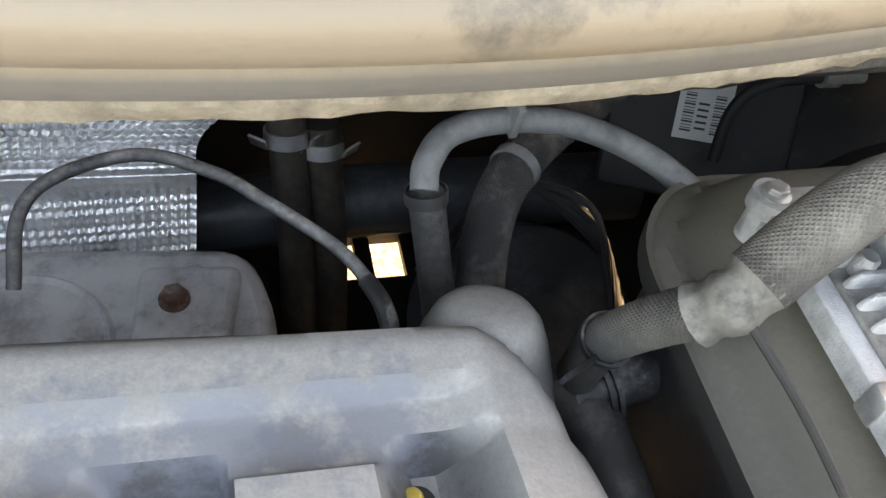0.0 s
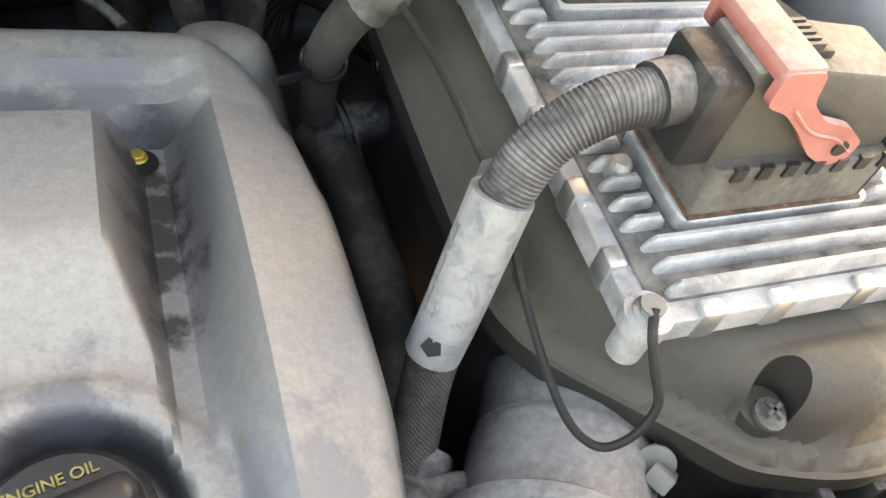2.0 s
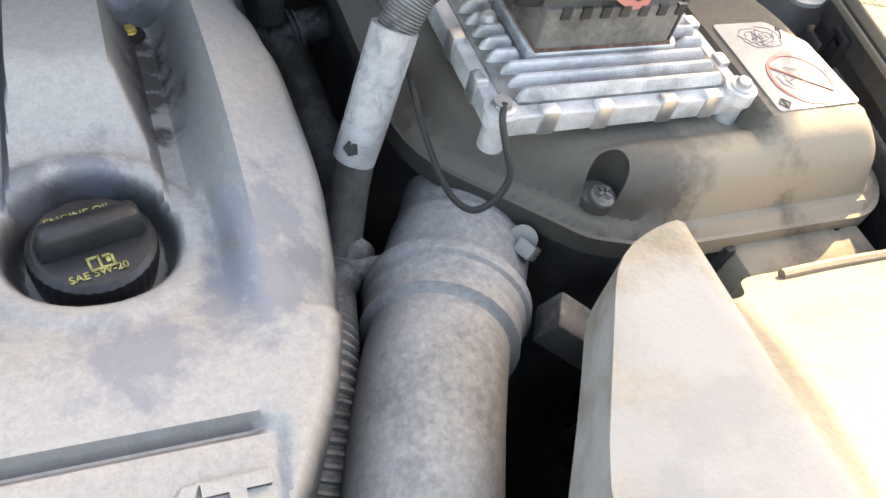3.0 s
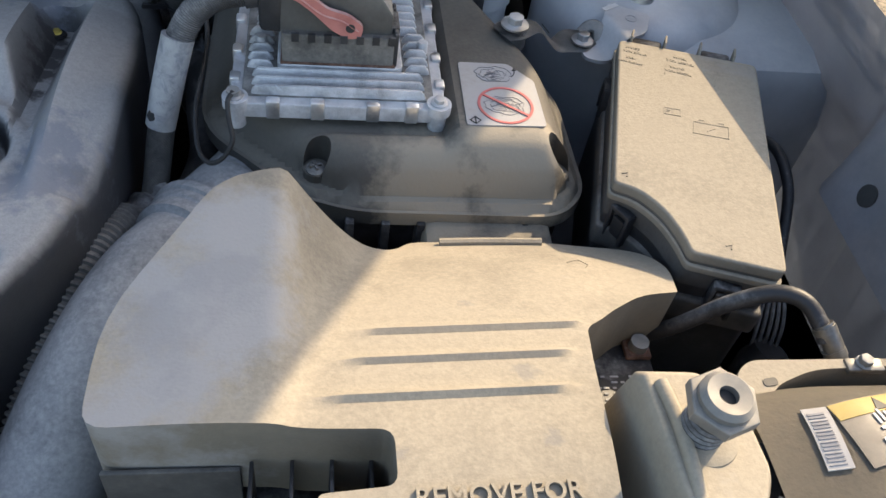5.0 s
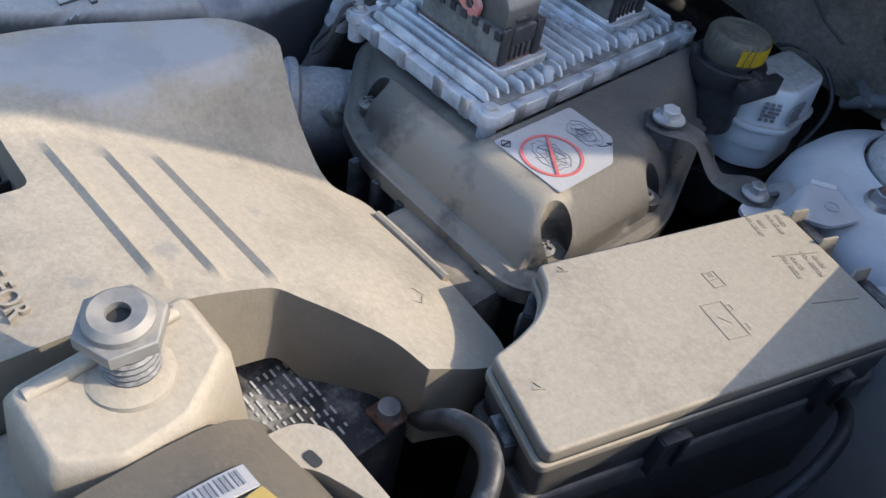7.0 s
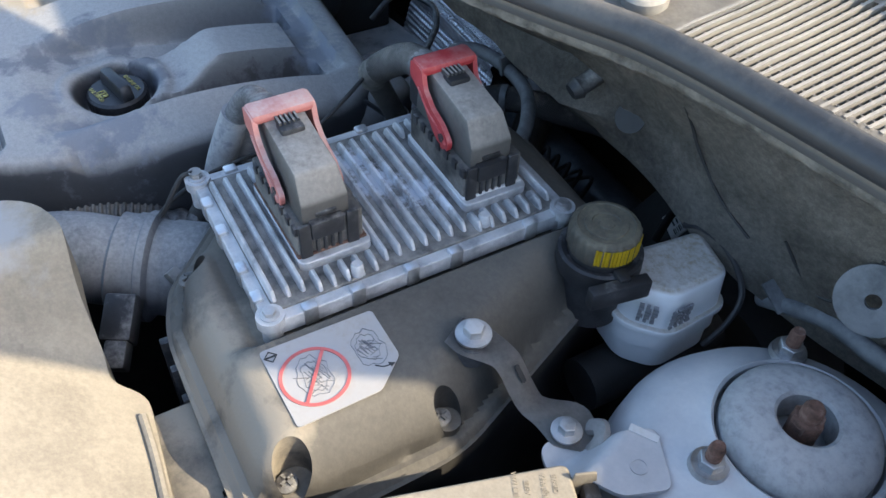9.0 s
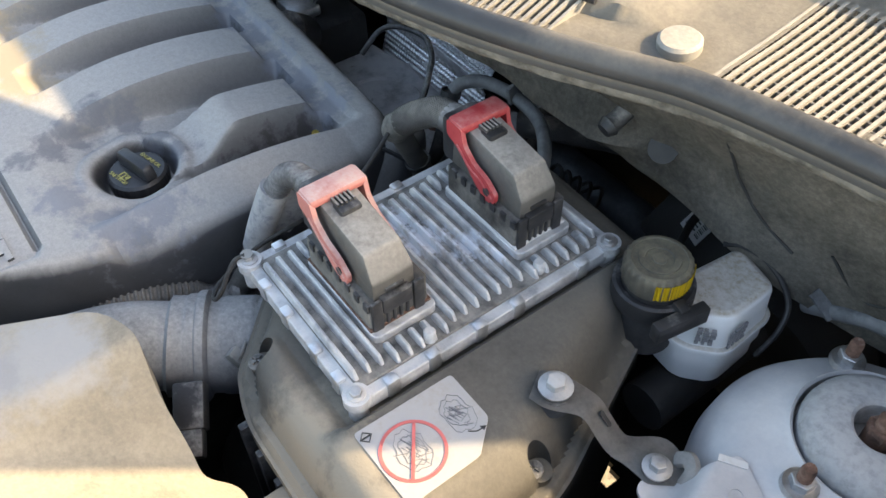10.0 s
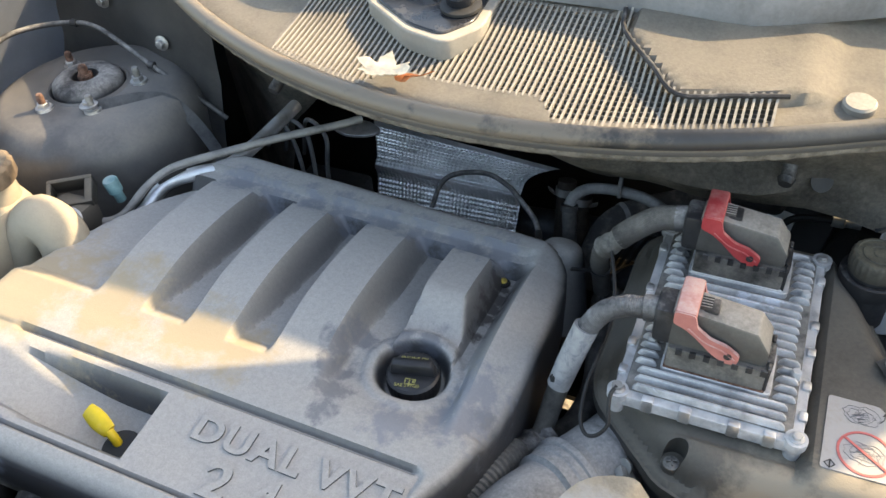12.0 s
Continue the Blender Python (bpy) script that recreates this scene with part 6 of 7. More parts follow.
for i, a in enumerate(spaced(-53, 47, 3.1)):
    c, d = math.cos(radians(a)), math.sin(radians(a))
    for r, z in ((0.0233 + 0.0008 * (i % 2), 0.9425), (0.0233 + 0.0008 * (i % 2), 0.9552 + 0.0012 * (i % 2))):
        b.verts.new((RC[0] + r * c, RC[1] + r * d, z))
vs = b.verts[:]
for k in range(0, len(vs) - 2, 2):
    b.faces.new((vs[k], vs[k + 2], vs[k + 3], vs[k + 1]))
bmesh.ops.solidify(b, geom=b.faces[:], thickness=0.001)
part("yellow_band", b, YELLOW, cap, "yellow warning band")
bars = bmesh.new()
rnd = random.Random(4)
for j in range(5):
    for k in range(7):
        box(0.0046 * k, 0.0046 * k + rnd.uniform(0.002, 0.0042), -0.0014, 0.0003, 0.0036 * j, 0.0020 + 0.0036 * j, 0, Matrix.Translation((0.4455 if k > 2 else 0.4285, 0.010 if k > 2 else 0.0005 - 0.004, 0.899)) @ pose(0, 0, 0, 0, 0, 92 if k > 2 else 42) @ pose(-0.0046 * 3 if k > 2 else 0, 0, 0), bm=bars)
tagged(part("print", bars, GREYINK, tank), "faded black print", kind="stuff")
part("booster", lathe([(0.0, 0), (0.07, 0), (0.082, 0.03), (0.082, 0.06), (0.0, 0.08)], (0.42, 0.12, 0.76), (0, 1, 0), 32), DARK, res, "black brake booster drum")
part("master_cylinder", lathe([(0.0, 0), (0.02, 0), (0.02, 0.12), (0.0, 0.12)], (0.42, -0.03, 0.83), (0, 1, 0), 16), DARK, res)


# heat shield on the firewall: embossed foil
shield = thing("heat_shield", "embossed silver heat shield on the firewall behind the engine", "heat shield", (-0.08, 0.17, 0.62))
TL, TR, BL, BR = Vector((-0.230, 0.178, 0.853)), Vector((0.036, 0.186, 0.826)), Vector((-0.235, 0.150, 0.66)), Vector((-0.022, 0.150, 0.68))
FL, FR = Vector((-0.238, 0.184, 0.772)), Vector((-0.013, 0.174, 0.780))
b = bmesh.new()
rows = []
NU, NV = 190, 140
for j in range(NV + 1):
    v = j / NV
    row = []
    for i in range(NU + 1):
        u = i / NU
        fold = FL.lerp(FR, u)
        p = TL.lerp(TR, u).lerp(fold, v / 0.45) if v < 0.45 else fold.lerp(BL.lerp(BR, u), (v - 0.45) / 0.55)
        if v < 0.45:
            p.x -= u * (TR.x - FR.x) * ((1 - v / 0.45) - (1 - v / 0.45) ** 3)
        k = 1.0 - 0.7 * math.exp(-((v - 0.45) / 0.05) ** 2)
        wave = 1.3 * math.sin((u * 0.27 + v * 0.21) * 2 * math.pi / 0.014) * math.sin((u * 0.27 - v * 0.21) * 2 * math.pi / 0.014) if v > 0.05 else 0
        bulge = 0.009 * math.exp(-((v - 0.45) / 0.05) ** 2)
        p = p + Vector((0.0, -1.0, 0.25)) * (0.0014 * wave * k + bulge)
        row.append(b.verts.new(p))
    rows.append(row)
for p, q in zip(rows, rows[1:]):
    for k in range(NU):
        b.faces.new((p[k], p[k + 1], q[k + 1], q[k]))
part("foil", b, FOIL, shield)
tabs = rounded([(-0.262, 0.118), (-0.235, 0.106), (-0.205, 0.112), (-0.19, 0.13), (-0.215, 0.145), (-0.25, 0.14)], 0.01)
part("corner_tab", prism(tabs, 0.872, 0.876, 0.001, None), STEEL, shield)
plate = thing("manifold_plate", "pale dusty pressed steel manifold shield with a bolt", "plate", (-0.12, 0.1, 0.68))
part("pressing", prism(rounded([(-0.30, 0.02), (0.015, 0.02), (0.03, 0.09), (0.015, 0.15), (-0.16, 0.165), (-0.30, 0.14)], [0.02, 0.01, 0.03, 0.025, 0.03, 0.03]), 0.68, 0.735, 0.012), PALEPLATE := material("scorched_plate", (0.66, 0.64, 0.64), 0.45, metal=0.4, dust=0.6, dust_colour=(0.7, 0.68, 0.67), grain=0.5, patch=40, wear=0.2, wear_colour=(0.2, 0.11, 0.08)), plate)
part("raised_pad", prism(rounded([(-0.055, 0.075), (0.0, 0.075), (0.01, 0.13), (-0.05, 0.135)], 0.01), 0.73, 0.742, 0.006), PALEPLATE, plate)
part("bolt", bolt_head((-0.030, 0.106, 0.742), 0.0075, 0.005, washer=1.2), RUST, plate, "rusted bolt")
part("swage", ring_shape([(0.045, 0.733), (0.050, 0.738), (0.055, 0.733)], (-0.115, 0.085, 0), seg=40), PALEPLATE, plate)

# lines and hoses behind the engine
cable = thing("throttle_cable", "thin grey cable arching behind the engine cover", "cable", (0.0, 0.05, 0.85))
part("sheath", tube([(-0.088, 0.05, 0.835), (-0.083, 0.072, 0.858), (-0.067, 0.087, 0.866), (-0.032, 0.096, 0.868), (0.0, 0.083, 0.867), (0.018, 0.068, 0.866), (0.048, 0.038, 0.865), (0.061, 0.016, 0.864), (0.067, 0.0, 0.862), (0.068, -0.012, 0.85)], 0.0032, 10, 8), RUBBER, cable)
part("sleeve", tube([(0.060, 0.018, 0.864), (0.065, 0.005, 0.863), (0.068, -0.008, 0.855)], 0.0042, 10, 5), BLACK, cable)
vac = thing("vacuum_hose", "dusty grey rubber hose bent from the engine to the air box", "hose", (0.14, 0.07, 0.87))
part("bend", tube([(0.087, 0.044, 0.889), (0.090, 0.055, 0.896), (0.104, 0.071, 0.898), (0.135, 0.082, 0.894), (0.170, 0.080, 0.890), (0.200, 0.062, 0.886), (0.220, 0.040, 0.880), (0.23, 0.02, 0.875)], 0.0064, 14, 8), RUBBERGREY := material("aged_grey_rubber", (0.11, 0.115, 0.12), 0.6, dust=0.55, dust_colour=(0.24, 0.24, 0.245), patch=30), vac)
part("riser", tube([(0.0985, 0.012, 0.82), (0.094, 0.028, 0.85), (0.0875, 0.043, 0.890)], 0.0082, 14, 6), DARKBRAID, vac, "woven riser")
part("crimp", ring_shape([(0.0088, -0.003), (0.0098, -0.003), (0.0098, 0.003), (0.0088, 0.003)], (0.0877, 0.0425, 0.8885), (-0.1, 0.35, 1), 20), BLACK, vac)
part("clip", box(-0.0022, 0.0022, -0.008, 0.008, -0.008, 0.012, 0.001, Matrix.Translation((0.135, 0.081, 0.898)) @ pose(0, 0, 0, 10, 0, 5)), RUBBERGREY, vac, "plastic pipe clip")
sleeve = thing("braided_hose", "thick braided hose behind the engine", "hose", (0.13, 0.06, 0.84))
part("braid", tube([(0.118, 0.0, 0.81), (0.118, 0.03, 0.84), (0.128, 0.058, 0.862), (0.150, 0.085, 0.868), (0.185, 0.115, 0.866), (0.235, 0.15, 0.862), (0.32, 0.20, 0.82), (0.40, 0.24, 0.74)], 0.0118, 18, 8), DARKBRAID, sleeve)
part("grommet", ring_shape([(0.0115, -0.003), (0.0130, -0.003), (0.0130, 0.003), (0.0115, 0.003)], (0.142, 0.077, 0.867), (0.7, 0.7, 0.1), 20), RUBBERGREY, sleeve)
HEATER = material("perished_hose", (0.035, 0.028, 0.023), 0.7, dust=0.4, dust_colour=(0.12, 0.095, 0.075), patch=25, top_only=False)
for x, h in ((0.042, 0.784), (0.064, 0.774)):
    t = thing("heater_hose", "black heater hose with a spring clamp on the firewall", "hose", (x, 0.185, 0.65), "heater hoses")
    part("hose", tube([(x, 0.200, h + 0.015), (x + 0.001, 0.190, h - 0.015), (x + 0.004, 0.170, h - 0.07), (x + 0.004, 0.145, h - 0.14), (x, 0.115, h - 0.22)], 0.0125, 14, 8), HEATER, t)
    ring = part("spring_clamp", ring_shape([(0.0128, -0.005), (0.0145, -0.005), (0.0145, 0.005), (0.0128, 0.005)], (x, 0.195, h), (0, 0.35, 1), 24), STEEL, t, "steel spring clamp")
    for s in (-1, 1):
        part("clamp_ear", box(-0.006, 0.006, -0.001, 0.001, -0.005, 0.005, 0.0005, Matrix.Translation((x + s * 0.018, 0.188, h + 0.002)) @ pose(0, 0, 0, 20, 0, s * 35)), STEEL, ring)
rail = thing("steering_tube", "black steel tube across the firewall", "tube", (0.12, 0.2, 0.7))
part("tube", tube([(-0.08, 0.20, 0.70), (0.1, 0.205, 0.71), (0.3, 0.2, 0.715)], 0.026, 18, 4), SATIN := material("satin_black", (0.035, 0.04, 0.045), 0.4, dust=0.3, dust_colour=(0.16, 0.17, 0.18), patch=12), rail)
part("dome", lathe([(0.0, 0), (0.075, 0), (0.08, 0.03), (0.06, 0.06), (0.0, 0.075)], (0.19, 0.10, 0.67), (0, -0.2, 1), 32), SATIN, rail)
part("bracket", box(0.14, 0.28, 0.10, 0.16, 0.58, 0.69, 0.01), SATIN, rail)
for k in range(5):
    t = thing("firewall_wire", "thin black wiring behind the air box", "wire", (0.2, 0.1, 0.75), "wires on the firewall")
    part("wire", tube([(0.12 + 0.012 * k, 0.13, 0.72 + 0.01 * k), (0.155 + 0.008 * k, 0.125 + 0.01 * k, 0.80 - 0.008 * k), (0.20 + 0.006 * k, 0.09, 0.82 - 0.012 * k), (0.215, 0.05 - 0.006 * k, 0.77)], 0.0022, 7, 7), DARK, t)
stick = thing("barcode_label", "white barcode sticker on a black module by the firewall", "label", (0.305, 0.172, 0.80))
face, along = Vector((-0.40, -0.66, 0.64)).normalized(), Vector((0.93, -0.36, 0.05))
along = (along - face * along.dot(face)).normalized()
sm = Matrix.Translation((0.308, 0.170, 0.817)) @ Matrix(((*along, 0), (*face.cross(along), 0), (*face, 0), (0, 0, 0, 1))).transposed()
part("module", box(-0.06, 0.06, -0.06, 0.05, -0.03, -0.0008, 0.006, sm), DARK, stick)
sticker = part("sticker", box(-0.017, 0.017, -0.021, 0.021, -0.0005, 0.0004, 0, sm), WHITE, stick)
bars = bmesh.new()
for k in range(14):
    w = 0.0006 if k % 3 else 0.0012
    for x0 in (-0.013, 0.006):
        box(x0, x0 + 0.007, -0.016 + 0.0019 * k, -0.016 + 0.0019 * k + w, 0.0004, 0.0008, 0, sm, bm=bars)
for k in range(5):
    box(-0.004, 0.003, -0.014 + 0.004 * k, -0.0125 + 0.004 * k, 0.0004, 0.0008, 0, sm, bm=bars)
tagged(part("barcode", bars, INK, sticker), "printed bars", kind="stuff")
line = thing("brake_pipe", "black brake pipe with a metal union", "pipe", (0.36, 0.16, 0.83))
part("pipe", tube([(0.308, 0.14, 0.80), (0.312, 0.150, 0.835), (0.330, 0.152, 0.852), (0.365, 0.15, 0.858)], 0.004, 10, 7), DARK, line)
part("union", lathe([(0.0, 0), (0.007, 0), (0.007, 0.012), (0.005, 0.014), (0.005, 0.03), (0.0, 0.03)], (0.362, 0.15, 0.858), (1, 0, 0), 14), DULL, line)

tee = thing("breather_hose", "black rubber breather hose with a clamp beside the engine", "hose", (0.16, -0.1, 0.78))
part("hose", tube([(0.150, -0.020, 0.822), (0.158, -0.045, 0.822), (0.163, -0.09, 0.812), (0.168, -0.13, 0.798), (0.158, -0.175, 0.792), (0.138, -0.205, 0.800), (0.110, -0.215, 0.808)], 0.0135, 16, 8), material("dull_hose", (0.05, 0.048, 0.046), 0.65, dust=0.4, dust_colour=(0.2, 0.19, 0.175), patch=25), tee)
part("stub", tube([(0.150, -0.028, 0.825), (0.172, -0.026, 0.832), (0.205, -0.024, 0.838)], 0.0125, 16, 5), BLACK, tee)
for s in (0.0, 0.004):
    part("clamp_ring", ring_shape([(0.0145, -0.0012), (0.0165, -0.0012), (0.0165, 0.0012), (0.0145, 0.0012)], (0.163 + s, -0.027, 0.829), (1, 0.1, 0.2), 24), BLACK, tee)
fan = thing("alternator", "dark alternator with a finned face below the hoses", "alternator", (0.19, -0.11, 0.6))
part("case", lathe([(0.0, 0), (0.055, 0), (0.06, 0.02), (0.05, 0.03), (0.0, 0.032)], (0.20, -0.12, 0.66), (0.1, -0.2, 1), 28), DARK, fan)
for k in range(14):
    a = 2 * math.pi * k / 14
    part("fin", box(0.018, 0.048, -0.0012, 0.0012, 0, 0.008, 0, Matrix.Translation((0.20, -0.12, 0.69)) @ pose(0, 0, 0, 12, 0, math.degrees(a))), RUST, fan)

# clip and slits on the felt
clip = thing("felt_clip", "black plastic clip in the firewall felt", "clip", (0.296, 0.02, 0.99))
part("pin", lathe([(0.0, 0), (0.0075, 0), (0.0085, 0.004), (0.007, 0.006), (0.007, 0.022), (0.0085, 0.024), (0.006, 0.03), (0.0, 0.03)], (0.3005, 0.047, 1.003), (-0.05, -0.8, -0.35), 16), BLACK, clip)
clip2 = thing("felt_clip", "black plastic clip in the firewall felt", "clip", (-0.25, 0.0, 1.0))
part("pin", lathe([(0.0, 0), (0.0075, 0), (0.0085, 0.004), (0.007, 0.006), (0.007, 0.022), (0.006, 0.026), (0.0, 0.026)], (-0.240, 0.016, 1.018), (-0.1, -0.75, -0.35), 16), BLACK, clip2)
hole = thing("felt_hole", "dark oval hole torn in the felt", "hole", (0.33, 0.05, 0.978))
part("patch", lathe([(0.0, 0), (0.011, 0), (0.011, 0.0015), (0.0, 0.002)], (0.331, 0.049, 0.981), (0.35, -0.75, 0.5), 16), INK, hole)
def on_felt(x, v):
    """A point of the felt's face: v runs over its seven rows from the top."""
    rows = felt_rows(x)
    k = min(int(v), 5)
    (y0, z0), (y1, z1) = rows[k], rows[k + 1]
    f = v - k
    return y0 + (y1 - y0) * f - 0.0005, z0 + (z1 - z0) * f


slit = thing("felt_seam", "curved cut line in the firewall felt", "seam", (0.42, 0.06, 1.0))
part("cut", tube([(x, *on_felt(x, v)) for x, v in ((0.386, 0.7), (0.388, 1.5), (0.391, 2.4), (0.398, 3.1), (0.407, 3.6), (0.420, 4.0), (0.437, 4.25))], 0.0011, 6, 6), INK, slit)
slit = thing("felt_seam", "curved cut line in the firewall felt", "seam", (0.51, 0.1, 0.98))
part("cut", tube([(x, *on_felt(x, v)) for x, v in ((0.462, 3.3), (0.474, 3.9), (0.490, 4.2), (0.505, 3.8), (0.514, 3.0), (0.520, 1.6))], 0.0011, 6, 6), INK, slit)

wire = thing("tank_wire", "thin black wire looped round the brake fluid tank", "wire", (0.45, 0.06, 0.88))
part("strand", tube([(0.392, 0.062, 0.925), (0.405, 0.066, 0.931), (0.430, 0.070, 0.926), (0.449, 0.069, 0.908), (0.455, 0.058, 0.890), (0.452, 0.045, 0.868)], 0.0022, 8, 7), BLACK, wire)
tabring = thing("earth_tab", "grey steel tab with a round hole on the felt", "tab", (0.52, 0.06, 0.97))
tm = Matrix.Translation((0.528, 0.062, 0.985)) @ pose(0, 0, 0, 68, 0, 20)
part("plate", ring_shape([(0.0045, 0), (0.021, 0), (0.021, 0.002), (0.017, 0.0035), (0.0045, 0.0035)], (0, 0, 0), seg=32), RUBBERGREY, tabring)
tabring.children[0].data.transform(tm)
sleeve = thing("wing_cable", "dusty taped cable behind the strut tower", "cable", (0.5, 0.09, 0.93))
part("cable", tube([(0.455, 0.085, 0.900), (0.478, 0.081, 0.917), (0.505, 0.084, 0.928), (0.540, 0.078, 0.938), (0.575, 0.080, 0.945), (0.62, 0.07, 0.94)], 0.0062, 10, 6), RUBBERGREY, sleeve)
part("torn_tape", prism([(-0.012, -0.006), (0.010, -0.009), (0.014, 0.004), (0.002, 0.011), (-0.010, 0.006)], 0, 0.002, 0, Matrix.Translation((0.468, 0.078, 0.921)) @ pose(0, 0, 0, 25, 35, 20)), RUBBERGREY, sleeve, "torn flap of grey tape")

# left side
coolant = thing("coolant_reservoir", "dusty cream coolant bottle with a ribbed cap", "reservoir", (-0.5, -0.25, 0.8))
part("bottle", box(-0.62, -0.452, -0.34, -0.17, 0.72, 0.955, 0.035), CREAM, coolant)
part("neck", lathe([(0.0, 0.94), (0.026, 0.94), (0.024, 0.975), (0.0, 0.975)], (-0.490, -0.208, 0)), CREAM, coolant)
part("cap", lathe([(0.0, 0.968), (0.029, 0.968), (0.030, 0.972), (0.030, 0.988), (0.027, 0.992), (0.014, 0.992), (0.013, 0.996), (0.0, 0.996)], (-0.490, -0.208, 0), ribs=14, rib=0.002), material("brown_cap", (0.12, 0.09, 0.065), 0.7, dust=0.7, dust_colour=(0.27, 0.21, 0.14), grain=0.4, patch=60), coolant, "ribbed brown cap")
mount = thing("engine_mount", "dusty cast engine mount bracket beside the strut tower", "bracket", (-0.43, -0.19, 0.85))
part("arch", tube([(-0.46, -0.24, 0.82), (-0.455, -0.225, 0.90), (-0.435, -0.215, 0.935), (-0.405, -0.215, 0.925), (-0.392, -0.225, 0.88), (-0.39, -0.235, 0.80)], 0.022, 14, 6, flat=1.25), CREAM, mount)
yoke = Matrix.Translation((-0.437, -0.160, 0.928)) @ pose(0, 0, 0, 18, 0, 35) @ Matrix.Diagonal((0.75, 0.75, 0.75, 1))
b = box(-0.034, 0.034, 0.018, 0.026, -0.02, 0.008, 0.003, yoke)
for x0, x1, y0, y1 in ((-0.034, 0.034, -0.026, -0.018), (-0.034, -0.026, -0.02, 0.02), (0.022, 0.034, -0.02, 0.02)):
    box(x0, x1, y0, y1, -0.02, 0.0075, 0.003, yoke, bm=b)
part("yoke", b, BOX, mount, "cast frame with an oblong opening")
part("web", box(-0.46, -0.405, -0.20, -0.15, 0.82, 0.925, 0.012), BOX, mount)
part("bolt", bolt_head((-0.415, -0.19, 0.92), 0.008, 0.007, (0.5, -0.5, 0.7)), STEEL, mount)
pipes = thing("air_conditioning_pipes", "two dusty aluminium pipes with a teal service cap", "pipes", (-0.35, -0.05, 0.88))
part("thin_pipe", tube([(-0.440, -0.160, 0.905), (-0.414, -0.160, 0.893), (-0.392, -0.142, 0.893), (-0.374, -0.108, 0.915), (-0.352, -0.080, 0.928), (-0.307, -0.038, 0.931), (-0.258, 0.009, 0.931), (-0.21, 0.049, 0.931), (-0.185, 0.075, 0.93)], 0.0048, 12, 8), material("dull_pipe", (0.3, 0.29, 0.28), 0.5, metal=0.6, dust=0.6, dust_colour=(0.3, 0.285, 0.26), patch=40), pipes)
part("thick_pipe", tube([(-0.435, -0.172, 0.872), (-0.405, -0.160, 0.872), (-0.380, -0.125, 0.885), (-0.366, -0.090, 0.905), (-0.335, -0.066, 0.913), (-0.306, -0.045, 0.915), (-0.296, -0.005, 0.917), (-0.292, 0.04, 0.918), (-0.289, 0.09, 0.92)], 0.0085, 14, 8), ALU, pipes)
part("port", lathe([(0.0, 0), (0.006, 0), (0.006, 0.014), (0.0088, 0.015), (0.0092, 0.030), (0.0080, 0.032), (0.0, 0.032)], (-0.412, -0.118, 0.893), (-0.1, -0.1, 1), 16), CYAN, pipes, "teal plastic service cap")
part("union", tube([(-0.372, -0.092, 0.912), (-0.36, -0.08, 0.918), (-0.348, -0.068, 0.923)], 0.0075, 10, 4), DARK, pipes)
strap = thing("earth_strap", "flat grey strap from the strut tower into the bay", "strap", (-0.38, 0.02, 0.9))
b = bmesh.new()
line = smoothed([(-0.490, -0.048, 0.9635), (-0.470, -0.030, 0.9625), (-0.445, -0.006, 0.960), (-0.420, 0.010, 0.952), (-0.395, 0.012, 0.930), (-0.372, 0.008, 0.905), (-0.350, 0.0, 0.878), (-0.335, -0.008, 0.85)], 5)
rows = []
for i, p in enumerate(line):
    ahead = (line[min(i + 1, len(line) - 1)] - line[max(i - 1, 0)]).normalized()
    across = ahead.cross(Vector((0.35, -0.45, 0.8))).normalized() * 0.0075
    rows.append([b.verts.new(p - across), b.verts.new(p + across)])
for p, q in zip(rows, rows[1:]):
    b.faces.new((p[0], q[0], q[1], p[1]))
bmesh.ops.solidify(b, geom=b.faces[:], thickness=0.002)
part("strap", b, RUBBERGREY, strap)
part("bolt", bolt_head((-0.490, -0.048, 0.9655), 0.0065, 0.005), STEEL, strap, "bolt with stacked washers")
corner_panel = bmesh.new()
rows = []
for x in spaced(-0.73, -0.385, 0.015):
    yb = 0.125 - 0.05 * ease(-0.62, -0.40, x)
    rows.append([corner_panel.verts.new((x, yb + o + 0.002 * noise.noise(Vector((x * 20, z * 20, 0))), z)) for o, z in ((-0.03, 0.84), (-0.012, 0.915), (-0.004, 0.945), (0.0, 0.985), (0.006, 1.03), (0.012, 1.075))])
for p, q in zip(rows, rows[1:]):
    for k in range(5):
        corner_panel.faces.new((p[k], q[k], q[k + 1], p[k + 1]))
bmesh.ops.solidify(corner_panel, geom=corner_panel.faces[:], thickness=-0.003)
corner_wall = structure("wall_corner", corner_panel, DARKPAINT, "dusty grey steel corner panel behind the strut tower")
for x, z in ((-0.585, 1.012), (-0.47, 0.985)):
    part("panel_nut", bolt_head((x, 0.118 - 0.05 * ease(-0.62, -0.40, x), z), 0.006, 0.006, (0, -1, 0.1)), STEEL, corner_wall, "small steel nut")
for k in range(3):
    t = thing("brake_line", "thin bent brake line in the dark corner", "pipe", (-0.3, 0.12, 0.8), "brake lines in the corner")
    part("line", tube([(-0.39 + 0.03 * k, 0.14, 0.80), (-0.36 + 0.03 * k, 0.12, 0.86 + 0.008 * k), (-0.32 + 0.03 * k, 0.10, 0.87), (-0.30 + 0.02 * k, 0.09, 0.82), (-0.29 + 0.02 * k, 0.07, 0.72)], 0.003, 8, 6), RUBBERGREY, t)
absu = thing("brake_module", "black brake module with silver plates in the dark behind the engine", "module", (-0.28, 0.1, 0.75))
part("block", box(-0.32, -0.22, 0.06, 0.14, 0.70, 0.79, 0.008), DARK, absu)
part("cover", box(-0.30, -0.25, 0.05, 0.09, 0.79, 0.805, 0.004), ALU, absu)
